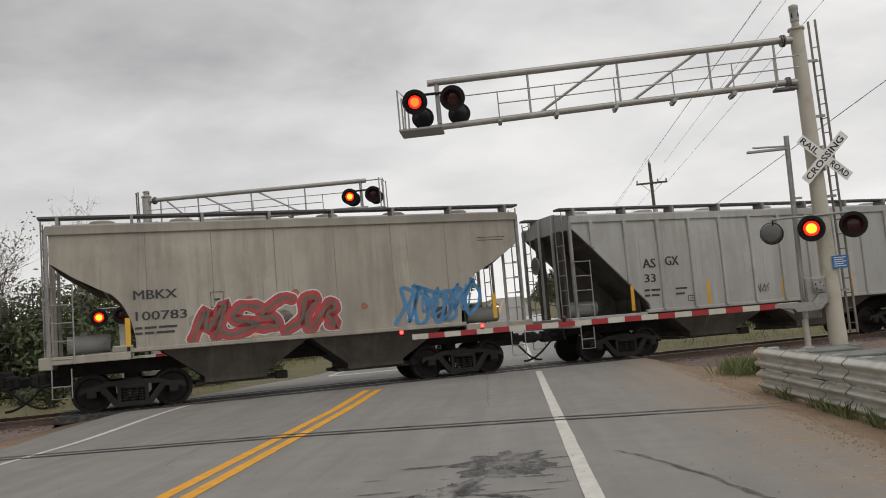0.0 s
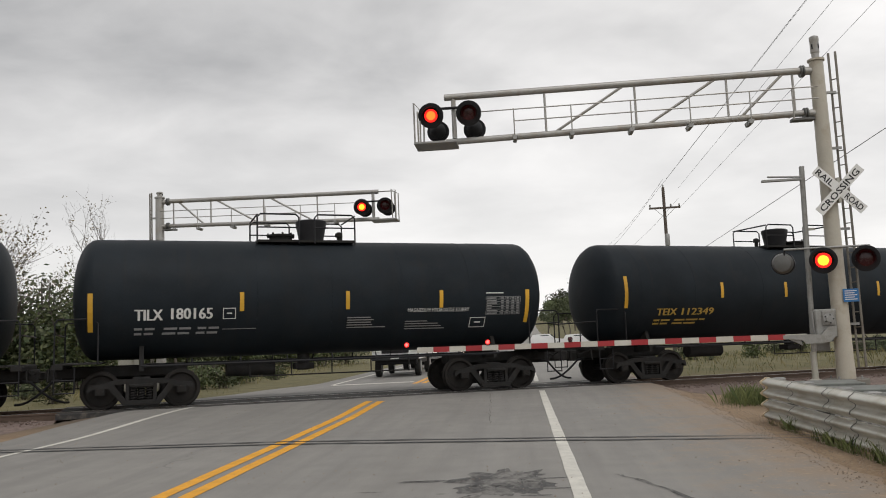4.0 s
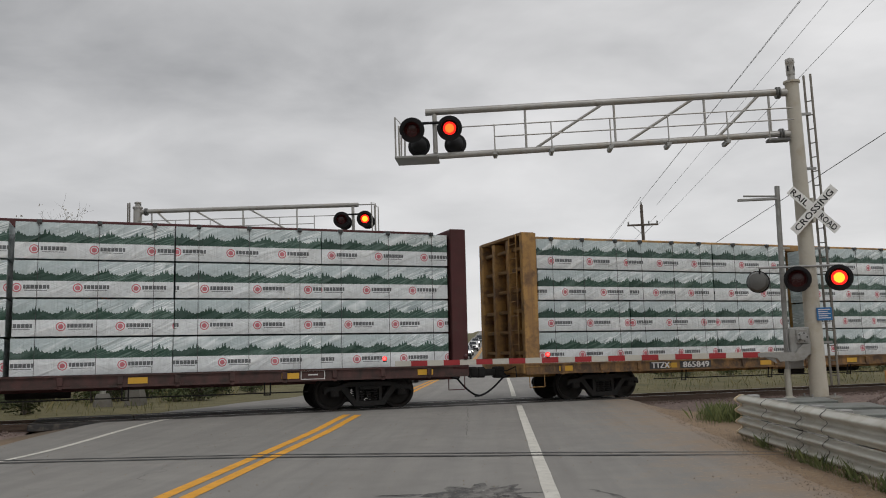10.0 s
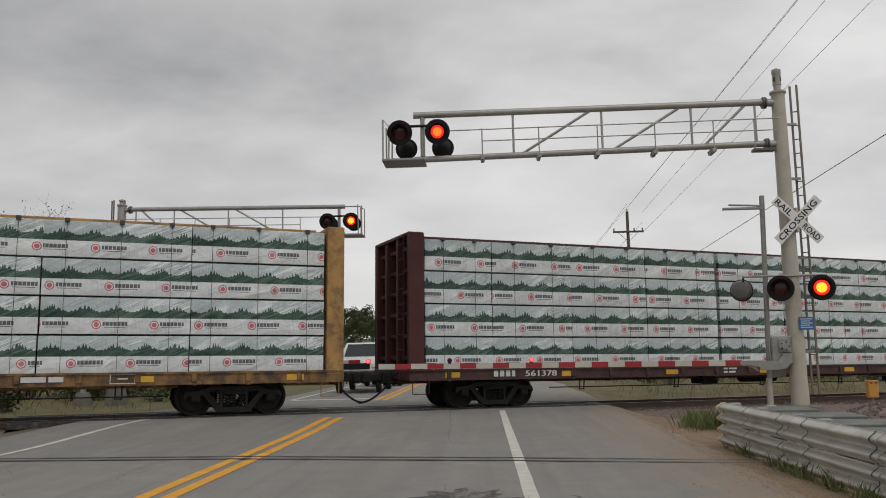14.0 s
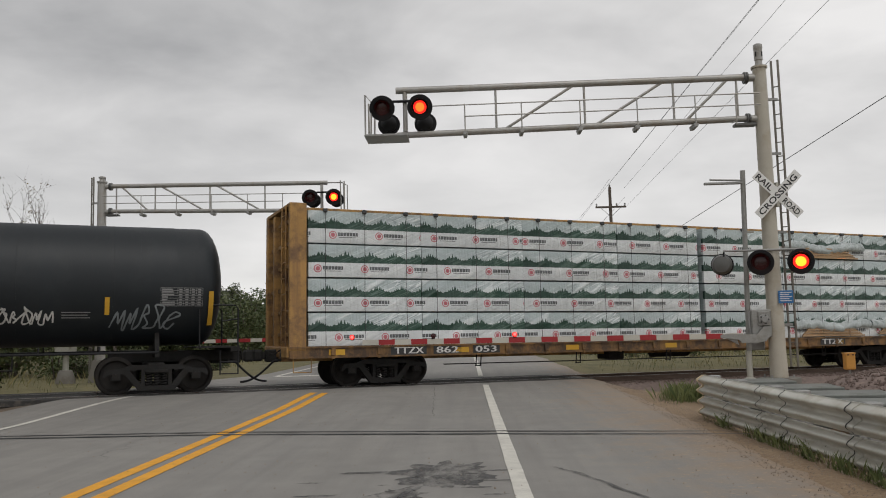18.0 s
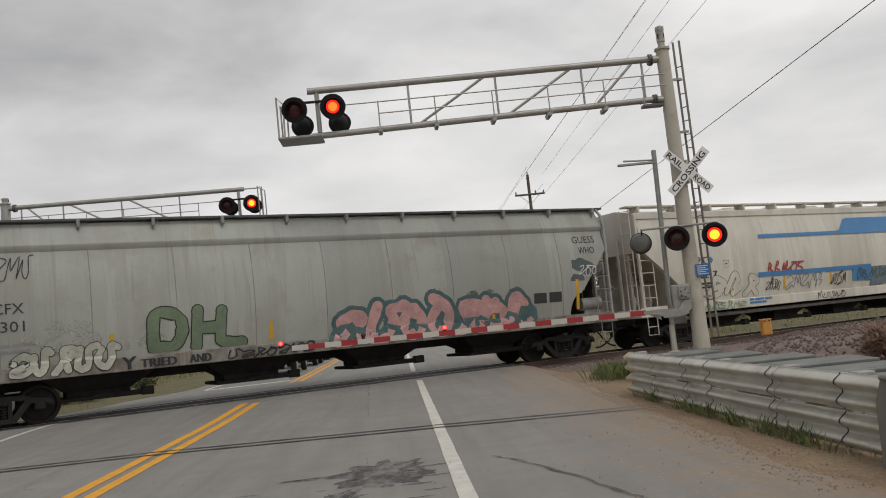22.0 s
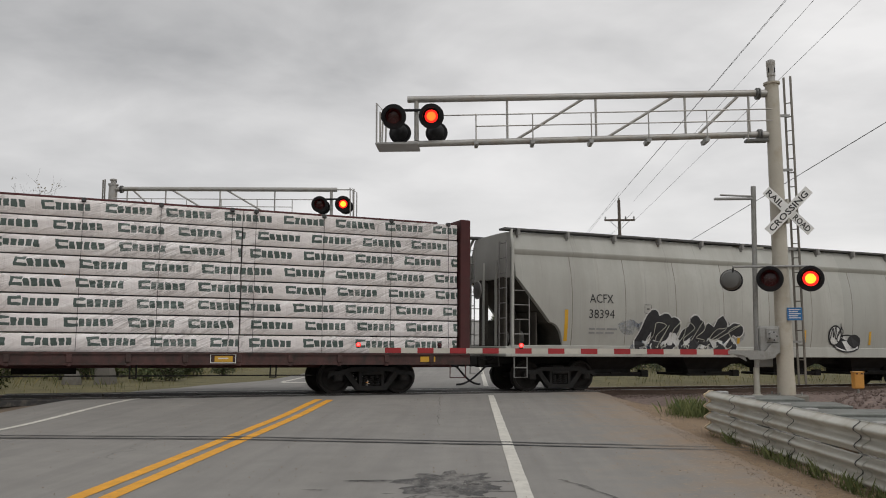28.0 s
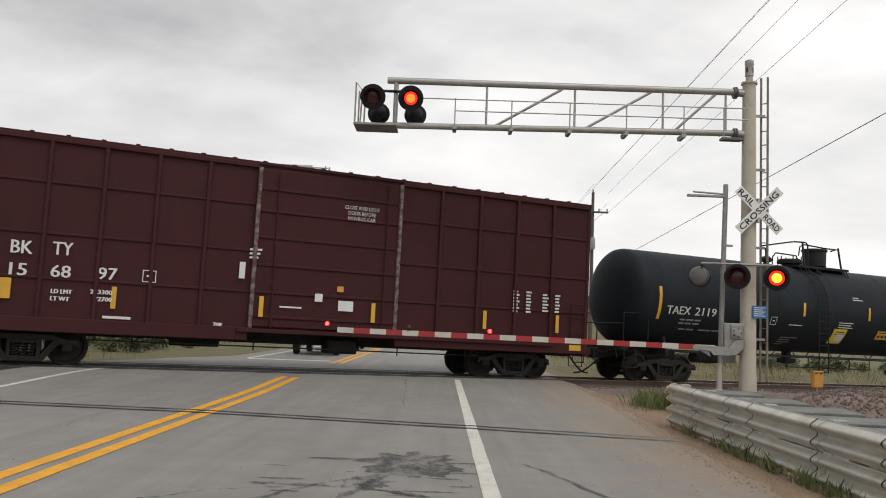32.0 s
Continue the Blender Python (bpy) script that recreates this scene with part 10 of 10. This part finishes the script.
def vehicle(name, label, x, y, paint, tall=0.0, pickup=False, turned=0, lamps="headlamp"):
    """Front faces the crossing."""
    th = thing(name, label, "vehicle", pose(x, y, ground_z(x, y) if abs(x + 3.5) > 6 else road_z(x, y), 0, 0, turned))
    c = 0.42 + tall
    L = 5.2 if pickup else 4.6
    side = [(0.0, c), (0.02, c + 0.5), (0.1, c + 0.62), (1.3, c + 0.72), (1.95, c + 1.28), (2.2, c + 1.36), (3.3, c + 1.36)]
    side += [(3.6, c + 0.75), (L, c + 0.72), (L, c)] if pickup else [(4.2, c + 1.3), (L - 0.05, c + 0.75), (L, c)]
    rings = []
    for w, k in ((-0.95, 0.93), (-0.88, 1.0), (0.88, 1.0), (0.95, 0.93)):
        rings.append([(w * (1.0 if z < c + 0.8 else 0.82), yy, c + (z - c) * k) for yy, z in side])
    part("body", G().loft(rings), paint, th)
    part("windscreen", G().add([(-0.7, 1.36, c + 0.78), (0.7, 1.36, c + 0.78), (0.62, 1.9, c + 1.27), (-0.62, 1.9, c + 1.27)], [(0, 1, 2, 3)]), "car_glass", th, m=pose(0, -0.03, 0.02))
    part("bumper", G().box(-0.96, 0.96, -0.12, 0.15, c - 0.02, c + 0.2, 0.04), "car_dark" if paint != "car_dark" else "chrome", th)
    part("grille", G().box(-0.55, 0.55, -0.03, 0.05, c + 0.26, c + 0.5, 0.02), "black_metal", th)
    part("plate", G().box(-0.17, 0.17, -0.135, -0.12, c + 0.03, c + 0.16), "patch_white", th)
    part("underbody", G().box(-0.85, 0.85, 0.1, L - 0.1, c - 0.2, c + 0.05, 0.03), "black_metal", th)
    for s in (-1, 1):
        part("headlight", G().box(s * 0.62, s * 0.92, -0.03, 0.06, c + 0.3, c + 0.5, 0.03), lamps, th)
        part("mirror", G().box(s * 0.95, s * 1.15, 1.5, 1.62, c + 0.75, c + 0.93, 0.03), paint, th)
        part("side_window", G().box(s * 0.8, s * 0.815, 2.0, 3.2, c + 0.82, c + 1.22), "car_glass", th)
        for yy in (0.85, L - 0.95):
            w = part("wheel", G().lathe([(0.3, -0.12), (0.37, -0.1), (0.38, 0.0), (0.37, 0.1), (0.3, 0.12)], pose(s * 0.82, yy, 0.38, 0, 90, 0), 24), "tyre", th)
            part("rim", G().lathe([(0.24, -0.125), (0.24, 0.125)], pose(s * 0.82, yy, 0.38, 0, 90, 0), 16), "galvanised_dark", w)
    return th


vehicle("pickup_truck", "white pickup truck waiting at the far stop line", -5.1, 33.6, "car_white", 0.28, True)
vehicle("car", "dark car waiting behind the pickup", -5.0, 41.0, "car_dark", 0.1, lamps="headlamp_on")
vehicle("car", "silver car waiting in the far queue", -5.0, 48.5, "car_silver", lamps="headlamp_on")
for i, (y, paint, word) in enumerate(((57, "car_white", "white"), (66, "car_dark", "dark"), (76, "car_silver", "silver"), (88, "car_white", "white"), (101, "car_dark", "dark"), (116, "car_silver", "silver"), (134, "car_dark", "dark"), (156, "car_white", "white"), (182, "car_silver", "silver"), (215, "car_dark", "dark"))):
    vehicle("car", word + " car with lit headlights queued on the rise", -5.1 + 0.25 * (i % 2), y, paint, 0.1 * (i % 3), i % 3 == 1, lamps="headlamp_on")
vehicle("parked_car", "white car parked in the distance", 9.5, 100, "car_white", 0, False, 70)
vehicle("parked_car", "silver car parked in the distance", 14.5, 104, "car_silver", 0, False, 75)
vehicle("parked_car", "white car parked in the distance", 5.8, 112, "car_white", 0, False, 80)

# ---- what moves ----
JOG = {2.5: 0.1, 3: 0.08, 7: -0.12, 11: -0.5, 13: -0.2, 18: -0.25, 22: 0.08, 22.5: -0.2, 23: -0.17, 24: 0.08, 25: -0.1, 28.5: 0.07, 29: 0.13, 29.5: 0.05, 30: -0.05, 30.5: 0.28, 31: 0.6, 31.5: 0.6, 32: 0.6, 32.5: 0.6}   # slack running in and out


def train_way(t):
    u = t - 16
    a = math.floor(t * 2) / 2
    slack = JOG.get(a, 0) + (JOG.get(a + 0.5, 0) - JOG.get(a, 0)) * (t - a) * 2
    return 11.864 * u + 0.00899 * u * u - 0.000267 * u ** 3 + slack


def motions():
    for car, place, sets in TRAIN:
        rows = []
        for k in range(65):
            t = k / 2
            rows.append((t, track_pose(place + train_way(t))))
        walk(car, rows)
        # wheels roll while the car is near the crossing
        seen = [k / 30 for k in range(0, 32 * 30 + 1) if -20 < place + train_way(k / 30) < 30]
        if not seen:
            seen = [0.0]
        for w, dx in sets:
            rows = []
            t0 = seen[0]
            for t in sorted({0.0, *seen, 32.0}):
                tt = min(max(t, seen[0]), seen[-1])
                turn = math.degrees((train_way(tt) - train_way(t0)) / WHEEL_R)
                rows.append((t, pose(dx, 0, 0) @ Matrix.Rotation(radians(turn), 4, "Y")))
            walk(w, rows)

    # each lens turns its lit side to the road for half of the beat
    for ob, rest, half in SHUTTERS:
        turn = lambda a: rest @ Matrix.Rotation(radians(a), 4, "Z")
        a0 = 0 if half == 0 else 180
        rows = [(0.0, turn(a0))]
        k = 0
        while True:
            t = START - 9 * BEAT + k * BEAT / 2
            lit_now = (k % 2 == 0) == (half == 0)
            f = round(t * 30)
            if f % 30 in (0, 1):        # keep whole seconds clear of the turn
                f = f // 30 * 30 + (-1 if t < 9.3 else 2)
            if f > 958:
                break
            if f > 3:
                a, b = (180, 0) if lit_now else (0, 180)
                rows += [((f + j - 2) / 30, turn(a + (b - a) * j / 3)) for j in range(4)]
            k += 1
        rows.append((32.0, rows[-1][1]))
        walk(ob, rows)


motions()
